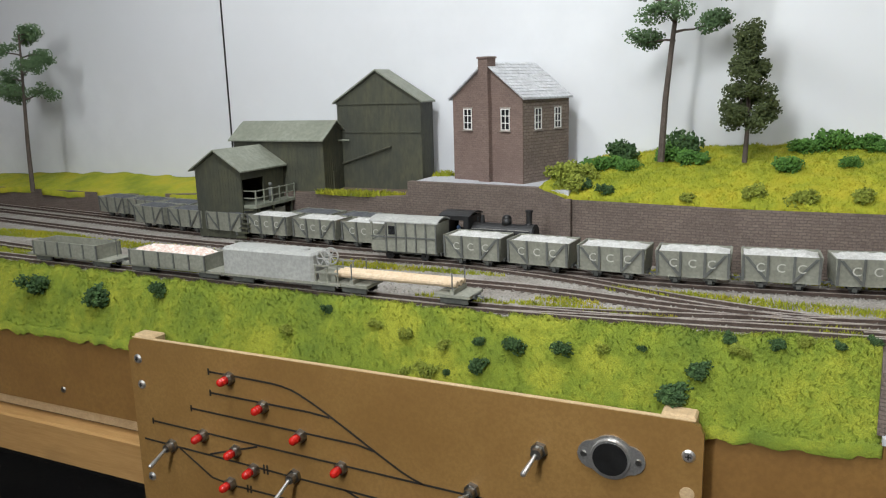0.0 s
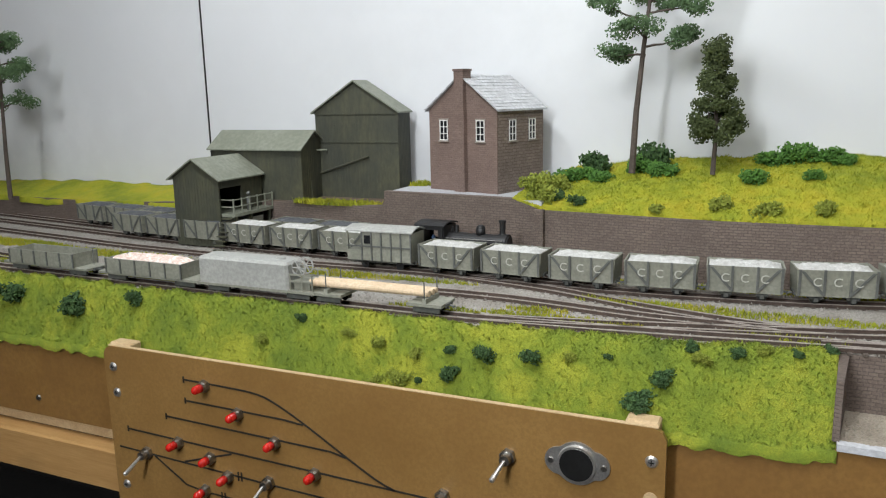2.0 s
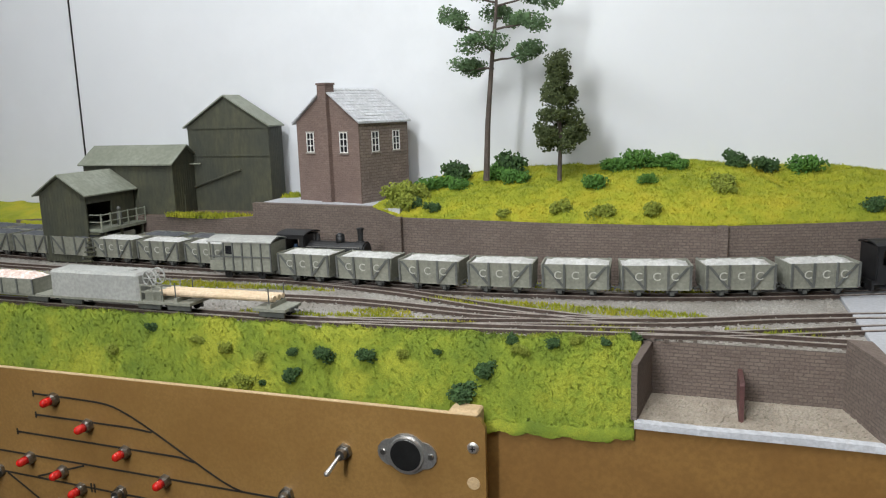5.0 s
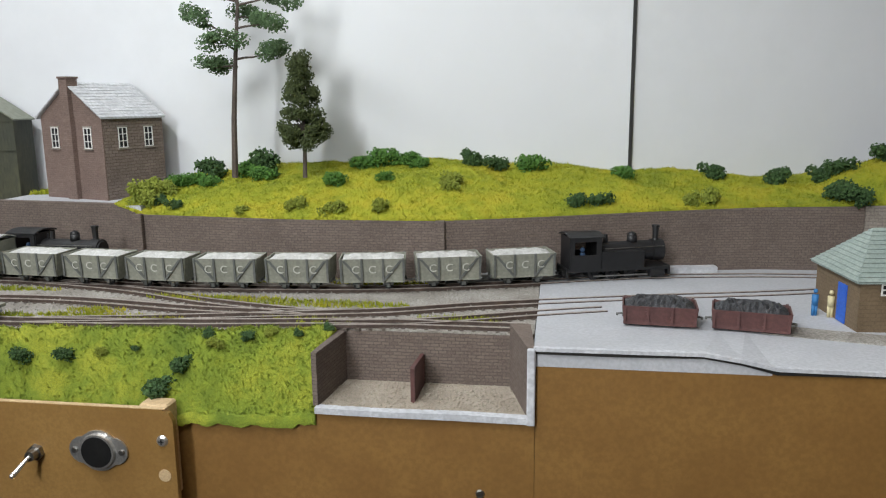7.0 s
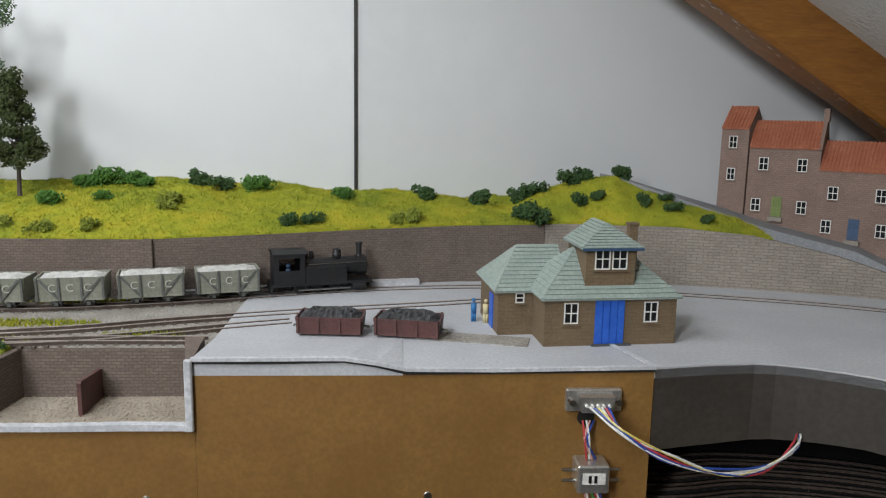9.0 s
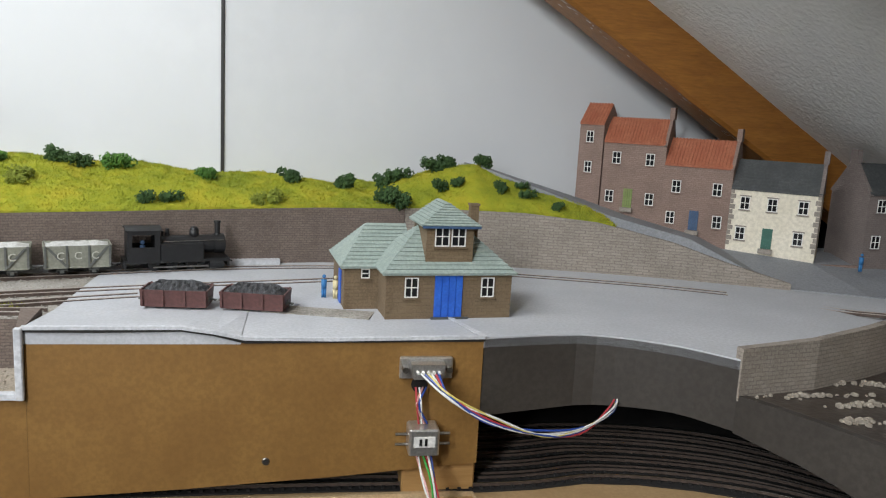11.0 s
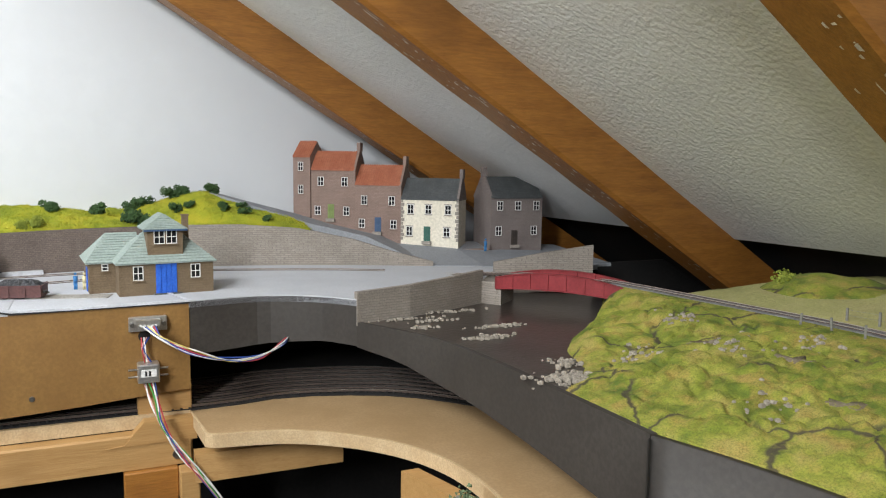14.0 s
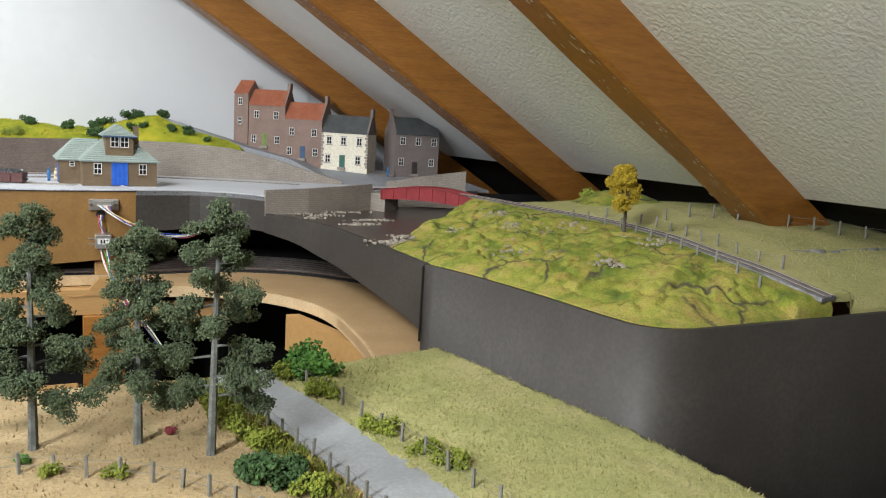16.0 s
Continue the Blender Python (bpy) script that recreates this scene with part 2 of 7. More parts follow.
M = dict(
    backdrop=surface("backdrop_paint", (0.62, 0.635, 0.66), (0.68, 0.695, 0.715), 3, 40, 0.5, bump=0.04, c3=(0.63, 0.645, 0.665)),
    mdf=surface("mdf", (0.205, 0.105, 0.028), (0.25, 0.135, 0.037), 26, 420, 0.5, bump=0.12, c3=(0.175, 0.088, 0.023)),
    hardboard=surface("hardboard", (0.235, 0.13, 0.040), (0.285, 0.165, 0.053), 22, 520, 0.36, bump=0.1, c3=(0.20, 0.108, 0.032)),
    rawedge=surface("raw_edge", (0.50, 0.35, 0.19), (0.58, 0.43, 0.25), 60, 700, 0.8),
    pine=woody("pine_timber", (0.33, 0.175, 0.055), (0.45, 0.27, 0.105), (5, 70, 70)),
    rafter=woody("stained_rafter", (0.19, 0.074, 0.014), (0.36, 0.152, 0.030), (5, 45, 45), 0.42, 0.35),
    splash=surface("paint_splash", (0.55, 0.47, 0.38), (0.75, 0.72, 0.66), 60, 300, 0.7),
    ceiling=surface("textured_ceiling", (0.78, 0.78, 0.77), (0.84, 0.84, 0.83), 20, 230, 0.8, bump=0.5, dist=0.003, c3=(0.75, 0.75, 0.74)),
    black=surface("black_fascia_paint", (0.036, 0.031, 0.027), (0.052, 0.046, 0.040), 12, 300, 0.58, bump=0.06),
    # Black that puts shade into closing sheets; also colours the dark storage sleepers.
    void=surface("shade_and_tie_black", (0.010, 0.009, 0.009), (0.016, 0.014, 0.013), 12, 200, 0.9),
    carpet=surface("attic_floor", (0.05, 0.04, 0.03), (0.08, 0.06, 0.05), 30, 200, 0.95),
    wall=masonry("retaining_stone", (0.140, 0.106, 0.088), (0.185, 0.145, 0.122), (0.105, 0.080, 0.066), 0.0046, 0.0019, bump=1.0, joint=0.14),
    wall_pale=masonry("pale_stone", (0.27, 0.235, 0.20), (0.33, 0.29, 0.25), (0.20, 0.17, 0.145), 0.0060, 0.0024, bump=0.8),
    brickwork=masonry("house_brick", (0.165, 0.112, 0.093), (0.215, 0.152, 0.128), (0.13, 0.092, 0.077), 0.0042, 0.0016),
    stonework=masonry("house_stone", (0.20, 0.152, 0.127), (0.28, 0.222, 0.188), (0.12, 0.09, 0.075), 0.0058, 0.0025, bump=1.0),
    station=masonry("station_stone", (0.155, 0.108, 0.062), (0.18, 0.128, 0.076), (0.14, 0.098, 0.056), 0.006, 0.0022, bump=0.5),
    terrace=masonry("terrace_stone", (0.24, 0.165, 0.135), (0.29, 0.205, 0.17), (0.20, 0.135, 0.11), 0.0045, 0.0018),
    terrace_grey=masonry("terrace_grey_stone", (0.19, 0.155, 0.145), (0.22, 0.185, 0.17), (0.16, 0.13, 0.12), 0.0045, 0.0018),
    render=surface("cream_render", (0.74, 0.68, 0.55), (0.80, 0.74, 0.62), 30, 300, 0.8, bump=0.1),
    quoin=surface("quoin_stone", (0.26, 0.23, 0.20), (0.34, 0.30, 0.26), 200, 900, 0.85),
    pantile=surface("red_pantile", (0.34, 0.10, 0.05), (0.44, 0.16, 0.085), 60, 500, 0.7),
    slate=surface("grey_slate", (0.055, 0.06, 0.062), (0.085, 0.09, 0.092), 60, 500, 0.65),
    slate_green=surface("green_grey_slate", (0.27, 0.33, 0.30), (0.34, 0.40, 0.37), 60, 500, 0.6),
    slate_pale=surface("pale_slate", (0.50, 0.51, 0.53), (0.66, 0.67, 0.69), 70, 400, 0.5),
    tin=surface("corrugated_green_tin", (0.046, 0.050, 0.038), (0.088, 0.088, 0.050), 34, 300, 0.6, stretch=(1, 1, 0.35), c3=(0.036, 0.038, 0.030)),
    tin_roof=surface("corrugated_roof", (0.20, 0.215, 0.165), (0.27, 0.285, 0.23), 30, 300, 0.5, stretch=(1, 1, 0.3)),
    frame_white=surface("white_frame_paint", (0.74, 0.73, 0.70), (0.82, 0.81, 0.78), 200, 900, 0.5, bump=0.05),
    pane=surface("dark_pane", (0.012, 0.013, 0.015), (0.022, 0.022, 0.024), 90, 500, 0.12, bump=0.0),
    blue=surface("blue_door_paint", (0.018, 0.10, 0.52), (0.03, 0.14, 0.60), 120, 700, 0.45),
    blue_dull=surface("dull_blue_paint", (0.04, 0.085, 0.17), (0.06, 0.11, 0.21), 120, 700, 0.5),
    green_door=surface("green_door_paint", (0.17, 0.23, 0.06), (0.22, 0.28, 0.09), 120, 700, 0.5),
    dgreen_door=surface("dark_green_door_paint", (0.03, 0.12, 0.09), (0.04, 0.15, 0.11), 120, 700, 0.5),
    brown_door=surface("brown_door_paint", (0.05, 0.04, 0.035), (0.07, 0.055, 0.045), 120, 700, 0.5),
    road=surface("grey_yard", (0.43, 0.44, 0.47), (0.50, 0.51, 0.54), 16, 500, 0.75, bump=0.12, c3=(0.36, 0.37, 0.39)),
    tarmac=surface("grey_lane", (0.24, 0.25, 0.27), (0.29, 0.30, 0.32), 20, 500, 0.7, bump=0.12),
    plaster=surface("white_plaster_edge", (0.48, 0.49, 0.52), (0.62, 0.63, 0.66), 60, 400, 0.7),
    ballast=surface("ballast", (0.31, 0.285, 0.25), (0.45, 0.43, 0.395), 40, 700, 0.9, bump=1.0, dist=0.0014, c3=(0.13, 0.115, 0.095)),
    gravel=surface("pit_gravel", (0.34, 0.29, 0.23), (0.44, 0.39, 0.32), 60, 900, 0.9, bump=1.0, dist=0.001),
    rail=surface("rusty_rail", (0.34, 0.285, 0.25), (0.50, 0.45, 0.41), 200, 900, 0.35, metal=0.2, bump=0.1),
    rail_web=surface("rail_web", (0.055, 0.036, 0.028), (0.095, 0.066, 0.052), 200, 900, 0.7, bump=0.1),
    sleeper=surface("sleeper", (0.085, 0.066, 0.054), (0.17, 0.142, 0.118), 150, 900, 0.85),
    grass=grassy("meadow_grass", [(0.36, (0.095, 0.165, 0.016)), (0.5, (0.20, 0.27, 0.022)), (0.62, (0.36, 0.38, 0.034))], 24, 1400),
    grass_yellow=grassy("bank_grass", [(0.36, (0.20, 0.27, 0.014)), (0.5, (0.35, 0.38, 0.02)), (0.62, (0.47, 0.42, 0.026))], 24, 1400),
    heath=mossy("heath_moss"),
    pasture=grassy("pale_pasture", [(0.3, (0.27, 0.28, 0.095)), (0.5, (0.35, 0.34, 0.13)), (0.7, (0.42, 0.37, 0.17))], 20),
    scrub=grassy("dry_scrub", [(0.3, (0.17, 0.14, 0.06)), (0.5, (0.36, 0.26, 0.13)), (0.7, (0.46, 0.34, 0.18))], 30),
    scar=surface("scar_earth", (0.15, 0.115, 0.075), (0.27, 0.225, 0.165), 90, 700, 0.9, bump=1.0, dist=0.0012),
    soil=surface("bare_soil", (0.10, 0.07, 0.05), (0.17, 0.12, 0.085), 60, 500, 0.9, bump=0.8, dist=0.001),
    river=surface("river_bed", (0.040, 0.031, 0.026), (0.065, 0.051, 0.042), 25, 220, 0.28, bump=0.4, dist=0.001),
    rock=surface("pale_rock", (0.22, 0.19, 0.155), (0.42, 0.375, 0.31), 150, 700, 0.85),
    crag=surface("grey_crag", (0.13, 0.13, 0.135), (0.30, 0.30, 0.31), 40, 300, 0.7, stretch=(1, 1, 0.3)),
    bush=leafy("bush_foliage", (0.016, 0.045, 0.012), (0.055, 0.115, 0.026)),
    bush_light=leafy("light_bush_foliage", (0.03, 0.10, 0.012), (0.09, 0.21, 0.025)),
    bush_yellow=leafy("yellow_bush_foliage", (0.13, 0.17, 0.014), (0.26, 0.29, 0.035)),
    bush_red=leafy("red_shrub", (0.10, 0.012, 0.016), (0.26, 0.03, 0.04)),
    pine_leaf=leafy("pine_foliage", (0.05, 0.10, 0.04), (0.14, 0.23, 0.10)),
    conifer=leafy("conifer_foliage", (0.040, 0.062, 0.030), (0.115, 0.150, 0.072)),
    round_leaf=leafy("tree_foliage", (0.026, 0.040, 0.012), (0.085, 0.11, 0.03)),
    autumn=leafy("autumn_foliage", (0.30, 0.21, 0.012), (0.50, 0.36, 0.02)),
    bark=surface("bark", (0.07, 0.055, 0.045), (0.12, 0.095, 0.08), 120, 700, 0.9),
    wagon=surface("wagon_grey", (0.225, 0.228, 0.185), (0.285, 0.288, 0.238), 60, 500, 0.6),
    wagon_dark=surface("wagon_strapping", (0.10, 0.105, 0.098), (0.14, 0.145, 0.135), 60, 500, 0.55),
    wagon_pale=surface("pale_roof", (0.36, 0.365, 0.345), (0.43, 0.435, 0.41), 60, 500, 0.6),
    stone_load=surface("stone_load", (0.52, 0.52, 0.50), (0.72, 0.72, 0.70), 200, 900, 0.9, bump=1.0, dist=0.001),
    rubble=surface("wood_chip_load", (0.72, 0.63, 0.58), (0.88, 0.84, 0.80), 300, 500, 0.9, bump=1.0, dist=0.001, c3=(0.50, 0.24, 0.15)),
    tarp=surface("grey_load", (0.075, 0.08, 0.09), (0.12, 0.125, 0.135), 120, 700, 0.8, bump=1.0, dist=0.001),
    coal=surface("coal", (0.02, 0.021, 0.023), (0.085, 0.087, 0.095), 300, 1200, 0.5, bump=1.0, dist=0.001),
    maroon=surface("maroon_wagon", (0.085, 0.035, 0.032), (0.12, 0.05, 0.045), 80, 500, 0.6),
    loco=surface("loco_black", (0.008, 0.008, 0.009), (0.014, 0.014, 0.015), 60, 500, 0.5, bump=0.1),
    letter=surface("lettering_paint", (0.50, 0.50, 0.44), (0.58, 0.58, 0.52), 200, 900, 0.7),
    log=surface("peeled_log", (0.62, 0.47, 0.31), (0.72, 0.58, 0.41), 90, 600, 0.7),
    red=surface("bridge_red", (0.22, 0.018, 0.022), (0.28, 0.03, 0.035), 60, 500, 0.5),
    led=surface("red_lens", (0.50, 0.012, 0.008), (0.58, 0.02, 0.012), 200, 900, 0.18, bump=0.0),
    chrome=surface("bright_metal", (0.58, 0.57, 0.55), (0.70, 0.69, 0.67), 200, 900, 0.3, metal=0.85, bump=0.0),
    dull_metal=surface("dull_metal", (0.30, 0.29, 0.27), (0.40, 0.39, 0.37), 200, 900, 0.35, metal=1.0, bump=0.05),
    ink=surface("black_line", (0.012, 0.011, 0.010), (0.02, 0.018, 0.016), 200, 900, 0.6, bump=0.0),
    plastic=surface("black_plastic", (0.01, 0.01, 0.01), (0.016, 0.016, 0.016), 100, 500, 0.3, bump=0.0),
    white_plastic=surface("white_plastic", (0.72, 0.71, 0.68), (0.78, 0.77, 0.74), 100, 500, 0.35, bump=0.0),
    conifer_bark=surface("conifer_bark", (0.10, 0.105, 0.095), (0.20, 0.21, 0.19), 150, 700, 0.85),
    tarmac_pale=surface("pale_lane", (0.27, 0.285, 0.295), (0.33, 0.345, 0.355), 24, 500, 0.75, bump=0.1, c3=(0.23, 0.24, 0.25)),
    deck_board=surface("pale_deck_board", (0.36, 0.235, 0.115), (0.44, 0.295, 0.155), 20, 420, 0.5, bump=0.06, c3=(0.32, 0.205, 0.10)),
    post=surface("weathered_post", (0.17, 0.165, 0.14), (0.26, 0.25, 0.22), 150, 700, 0.85),
    wire_white=surface("white_wire", (0.70, 0.70, 0.68), (0.76, 0.76, 0.74), 100, 500, 0.35, bump=0.0),
    wire_blue=surface("blue_wire", (0.02, 0.06, 0.30), (0.03, 0.08, 0.36), 100, 500, 0.35, bump=0.0),
    wire_red=surface("red_wire", (0.42, 0.04, 0.05), (0.48, 0.06, 0.07), 100, 500, 0.35, bump=0.0),
    wire_yellow=surface("yellow_wire", (0.60, 0.50, 0.12), (0.66, 0.56, 0.16), 100, 500, 0.35, bump=0.0),
    wire_pink=surface("pink_wire", (0.60, 0.30, 0.28), (0.66, 0.36, 0.33), 100, 500, 0.35, bump=0.0),
    wire_green=surface("green_wire", (0.05, 0.30, 0.06), (0.07, 0.36, 0.08), 100, 500, 0.35, bump=0.0),
    skin=surface("figure_tan", (0.50, 0.30, 0.20), (0.55, 0.34, 0.23), 100, 500, 0.6),
    figure_blue=surface("figure_blue", (0.03, 0.16, 0.38), (0.04, 0.20, 0.44), 100, 500, 0.6),
    figure_cream=surface("figure_cream", (0.60, 0.52, 0.30), (0.66, 0.58, 0.36), 100, 500, 0.6),
)


# ---- mesh helpers ----
class Build:
    """A list of vertices and faces to which simple solids are added."""

    def __init__(self):
        self.v, self.f = [], []

    def add(self, verts, faces):
        n = len(self.v)
        self.v += [tuple(p) for p in verts]
        self.f += [tuple(i + n for i in q) for q in faces]
        return self

    def box(self, x0, x1, y0, y1, z0, z1, c=0.0):
        """A box; c chamfers its upright and top edges."""
        if c <= 0:
            return self.hull([(x0, y0), (x1, y0), (x1, y1), (x0, y1)], z0, z1)
        ring = [(x0 + c, y0), (x1 - c, y0), (x1, y0 + c), (x1, y1 - c), (x1 - c, y1), (x0 + c, y1), (x0, y1 - c), (x0, y0 + c)]
        top = [(x0 + c, y0 + c), (x1 - c, y0 + c), (x1 - c, y0 + c), (x1 - c, y1 - c), (x1 - c, y1 - c), (x0 + c, y1 - c), (x0 + c, y1 - c), (x0 + c, y0 + c)]
        v = [(*p, z0) for p in ring] + [(*p, z1 - c) for p in ring] + [(*p, z1) for p in top]
        f = [tuple(range(7, -1, -1)), tuple(range(16, 24))]
        for k in (0, 8):
            f += [(k + i, k + (i + 1) % 8, k + 8 + (i + 1) % 8, k + 8 + i) for i in range(8)]
        return self.add(v, f)

    def hull(self, poly, z0, z1):
        """A flat polygon, raised from z0 to z1."""
        n = len(poly)
        v = [(*p, z0) for p in poly] + [(*p, z1) for p in poly]
        return self.add(v, [tuple(range(n - 1, -1, -1)), tuple(range(n, 2 * n))] + [(i, (i + 1) % n, n + (i + 1) % n, n + i) for i in range(n)])

    def slab(self, a, b, thick):
        """A quad a (four points) given thickness along the vector b."""
        v = [Vector(p) for p in a]
        w = [p + Vector(b) * thick for p in v]
        n = len(v)
        return self.add(v + w, [tuple(range(n - 1, -1, -1)), tuple(range(n, 2 * n))] + [(i, (i + 1) % n, n + (i + 1) % n, n + i) for i in range(n)])

    def rod(self, p, q, r0, r1=None, seg=8):
        r1 = r0 if r1 is None else r1
        p, q = Vector(p), Vector(q)
        d = (q - p).normalized()
        u = d.orthogonal().normalized()
        w = d.cross(u)
        ring = [u * math.cos(2 * math.pi * i / seg) + w * math.sin(2 * math.pi * i / seg) for i in range(seg)]
        v = [p + e * r0 for e in ring] + [q + e * r1 for e in ring]
        return self.add(v, [tuple(range(seg - 1, -1, -1)), tuple(range(seg, 2 * seg))] + [(i, (i + 1) % seg, seg + (i + 1) % seg, seg + i) for i in range(seg)])

    def tube(self, pts, r, seg=6):
        """One bent round bar along a line."""
        pts = [Vector(p) for p in pts]
        n, v, f, u = len(pts), [], [], None
        for i, p in enumerate(pts):
            d = (pts[min(i + 1, n - 1)] - pts[max(i - 1, 0)]).normalized()
            u = d.orthogonal().normalized() if u is None else (u - d * u.dot(d)).normalized()
            w = d.cross(u)
            v += [p + (u * math.cos(2 * math.pi * k / seg) + w * math.sin(2 * math.pi * k / seg)) * r for k in range(seg)]
        for i in range(n - 1):
            f += [(i * seg + k, i * seg + (k + 1) % seg, (i + 1) * seg + (k + 1) % seg, (i + 1) * seg + k) for k in range(seg)]
        return self.add(v, f + [tuple(range(seg - 1, -1, -1)), tuple(range((n - 1) * seg, n * seg))])

    def ball(self, c, r, seg=10, rings=6, flat=1.0):
        v, f = [], []
        for j in range(rings + 1):
            t = math.pi * j / rings
            for i in range(seg):
                a = 2 * math.pi * i / seg
                v.append((c[0] + r * math.sin(t) * math.cos(a), c[1] + r * math.sin(t) * math.sin(a), c[2] + r * flat * math.cos(t)))
        for j in range(rings):
            for i in range(seg):
                f.append((j * seg + i, (j + 1) * seg + i, (j + 1) * seg + (i + 1) % seg, j * seg + (i + 1) % seg))
        return self.add(v, f)

    def mesh(self, name, mat, smooth=False):
        me = bpy.data.meshes.new(name)
        me.from_pydata(self.v, [], self.f)
        bm = bmesh.new()
        bm.from_mesh(me)
        bmesh.ops.recalc_face_normals(bm, faces=bm.faces)
        bm.to_mesh(me)
        bm.free()
        me.materials.append(mat)
        if smooth:
            me.polygons.foreach_set("use_smooth", [True] * len(me.polygons))
        return me


def part(name, b, mat, parent, label="", smooth=False, at=None):
    ob = new(name, b.mesh(name, M[mat], smooth) if isinstance(b, Build) else b)
    ob.parent = parent
    if at is not None:
        ob.matrix_basis = at
    return tagged(ob, label)


def thing(name, label, category, m=None, group="", kind="", b=None, mat=None, smooth=False):
    ob = new(name, b.mesh(name, M[mat], smooth) if b else None)
    if b is None:
        ob.empty_display_size = 0.01
    if m is not None:
        ob.matrix_basis = m
    return tagged(ob, label, category, group, kind)


def structure(name, b, mat, label, smooth=False):
    return thing(name, label, name.split("_")[0], None, "", "structure", b, mat, smooth)


def spline(pts, n):
    """n points along a smooth line through pts (Catmull-Rom, even steps)."""
    p = [Vector(q) for q in pts]
    p = [2 * p[0] - p[1]] + p + [2 * p[-1] - p[-2]]
    dense = []
    for i in range(1, len(p) - 2):
        for k in range(24):
            t = k / 24
            a, b, c, d = p[i - 1], p[i], p[i + 1], p[i + 2]
            dense.append(0.5 * ((2 * b) + (c - a) * t + (2 * a - 5 * b + 4 * c - d) * t * t + (3 * b - a - 3 * c + d) * t ** 3))
    dense.append(p[-2])
    s = [0.0]
    for a, b in zip(dense, dense[1:]):
        s.append(s[-1] + (b - a).length)
    out, j = [], 0
    for i in range(n):
        want = s[-1] * i / (n - 1)
        while j < len(s) - 2 and s[j + 1] < want:
            j += 1
        f = (want - s[j]) / max(1e-9, s[j + 1] - s[j])
        out.append(dense[j].lerp(dense[j + 1], min(1, max(0, f))))
    return out


def length_of(pts):
    return sum((b - a).length for a, b in zip(pts, pts[1:]))


def strip(b, pts, half, z0, z1):
    """A band of that half width along a line, from z0 to z1 above it."""
    left, right = [], []
    for i, p in enumerate(pts):
        d = (pts[min(i + 1, len(pts) - 1)] - pts[max(i - 1, 0)])
        n = Vector((-d.y, d.x, 0)).normalized() * half
        left.append(p + n)
        right.append(p - n)
    m = len(pts)
    up0, up1 = Vector((0, 0, z0)), Vector((0, 0, z1))
    v = [q + up0 for q in left] + [q + up0 for q in right] + [q + up1 for q in left] + [q + up1 for q in right]
    f = [(0, m, 3 * m, 2 * m), (m - 1, 3 * m - 1, 4 * m - 1, 2 * m - 1)]
    for i in range(m - 1):
        f += [(2 * m + i, 2 * m + i + 1, 3 * m + i + 1, 3 * m + i), (i, i + 1, 2 * m + i + 1, 2 * m + i), (m + i, 3 * m + i, 3 * m + i + 1, m + i + 1), (i, m + i, m + i + 1, i + 1)]
    return b.add(v, f)


def curtain(b, line, thick):
    """A wall along a line of (x, y, z_bottom, z_top), thickened to its left."""
    n = len(line)
    pts = [Vector((p[0], p[1], 0)) for p in line]
    v = []
    for i, p in enumerate(line):
        d = pts[min(i + 1, n - 1)] - pts[max(i - 1, 0)]
        o = Vector((-d.y, d.x, 0)).normalized() * thick
        v += [(p[0], p[1], p[2]), (p[0], p[1], p[3]), (p[0] + o.x, p[1] + o.y, p[3]), (p[0] + o.x, p[1] + o.y, p[2])]
    f = [(0, 1, 2, 3), (4 * n - 4, 4 * n - 1, 4 * n - 2, 4 * n - 3)]
    for i in range(n - 1):
        k = 4 * i
        f += [(k + a, k + 4 + a, k + 4 + (a + 1) % 4, k + (a + 1) % 4) for a in range(4)]
    return b.add(v, f)


def terrain(name, x0, x1, y0, y1, nx, ny, height, inside, mat, label, drop=0.006, snap=None):
    """One sheet of ground over a plan, with a skirt round its edge."""
    b, idx = Build(), {}
    for j in range(ny + 1):
        for i in range(nx + 1):
            x, y = x0 + (x1 - x0) * i / nx, y0 + (y1 - y0) * j / ny
            idx[i, j] = len(b.v)
            if snap:
                x, y = snap(x, y)
            b.v.append((x, y, height(x, y)))
    edge = {}
    for j in range(ny):
        for i in range(nx):
            x, y = x0 + (x1 - x0) * (i + 0.5) / nx, y0 + (y1 - y0) * (j + 0.5) / ny
            if inside(x, y):
                q = (idx[i, j], idx[i + 1, j], idx[i + 1, j + 1], idx[i, j + 1])
                b.f.append(q)
                for a, c in zip(q, q[1:] + q[:1]):
                    if (c, a) in edge:
                        del edge[c, a]
                    else:
                        edge[a, c] = 1
    low = {}
    for a, c in list(edge):
        for k in (a, c):
            if k not in low:
                low[k] = len(b.v)
                x, y, z = b.v[k]
                b.v.append((x, y, z - drop))
        b.f.append((a, low[a], low[c], c))
    used = sorted({k for q in b.f for k in q})
    remap = {k: n for n, k in enumerate(used)}
    b.v = [b.v[k] for k in used]
    b.f = [tuple(remap[k] for k in q) for q in b.f]
    return structure(name, b, mat, label, True)


def poly_in(poly):
    def test(x, y):
        hit = False
        for (ax, ay), (bx, by) in zip(poly, poly[1:] + poly[:1]):
            if (ay > y) != (by > y) and x < (bx - ax) * (y - ay) / (by - ay) + ax:
                hit = not hit
        return hit
    return test


def bilerp(x, xs, vs):
    return float(np.interp(x, xs, vs))


def fbm(x, y, s, z=0.0):
    return noise.fractal(Vector((x * s, y * s, z)), 1.0, 2.0, 4)


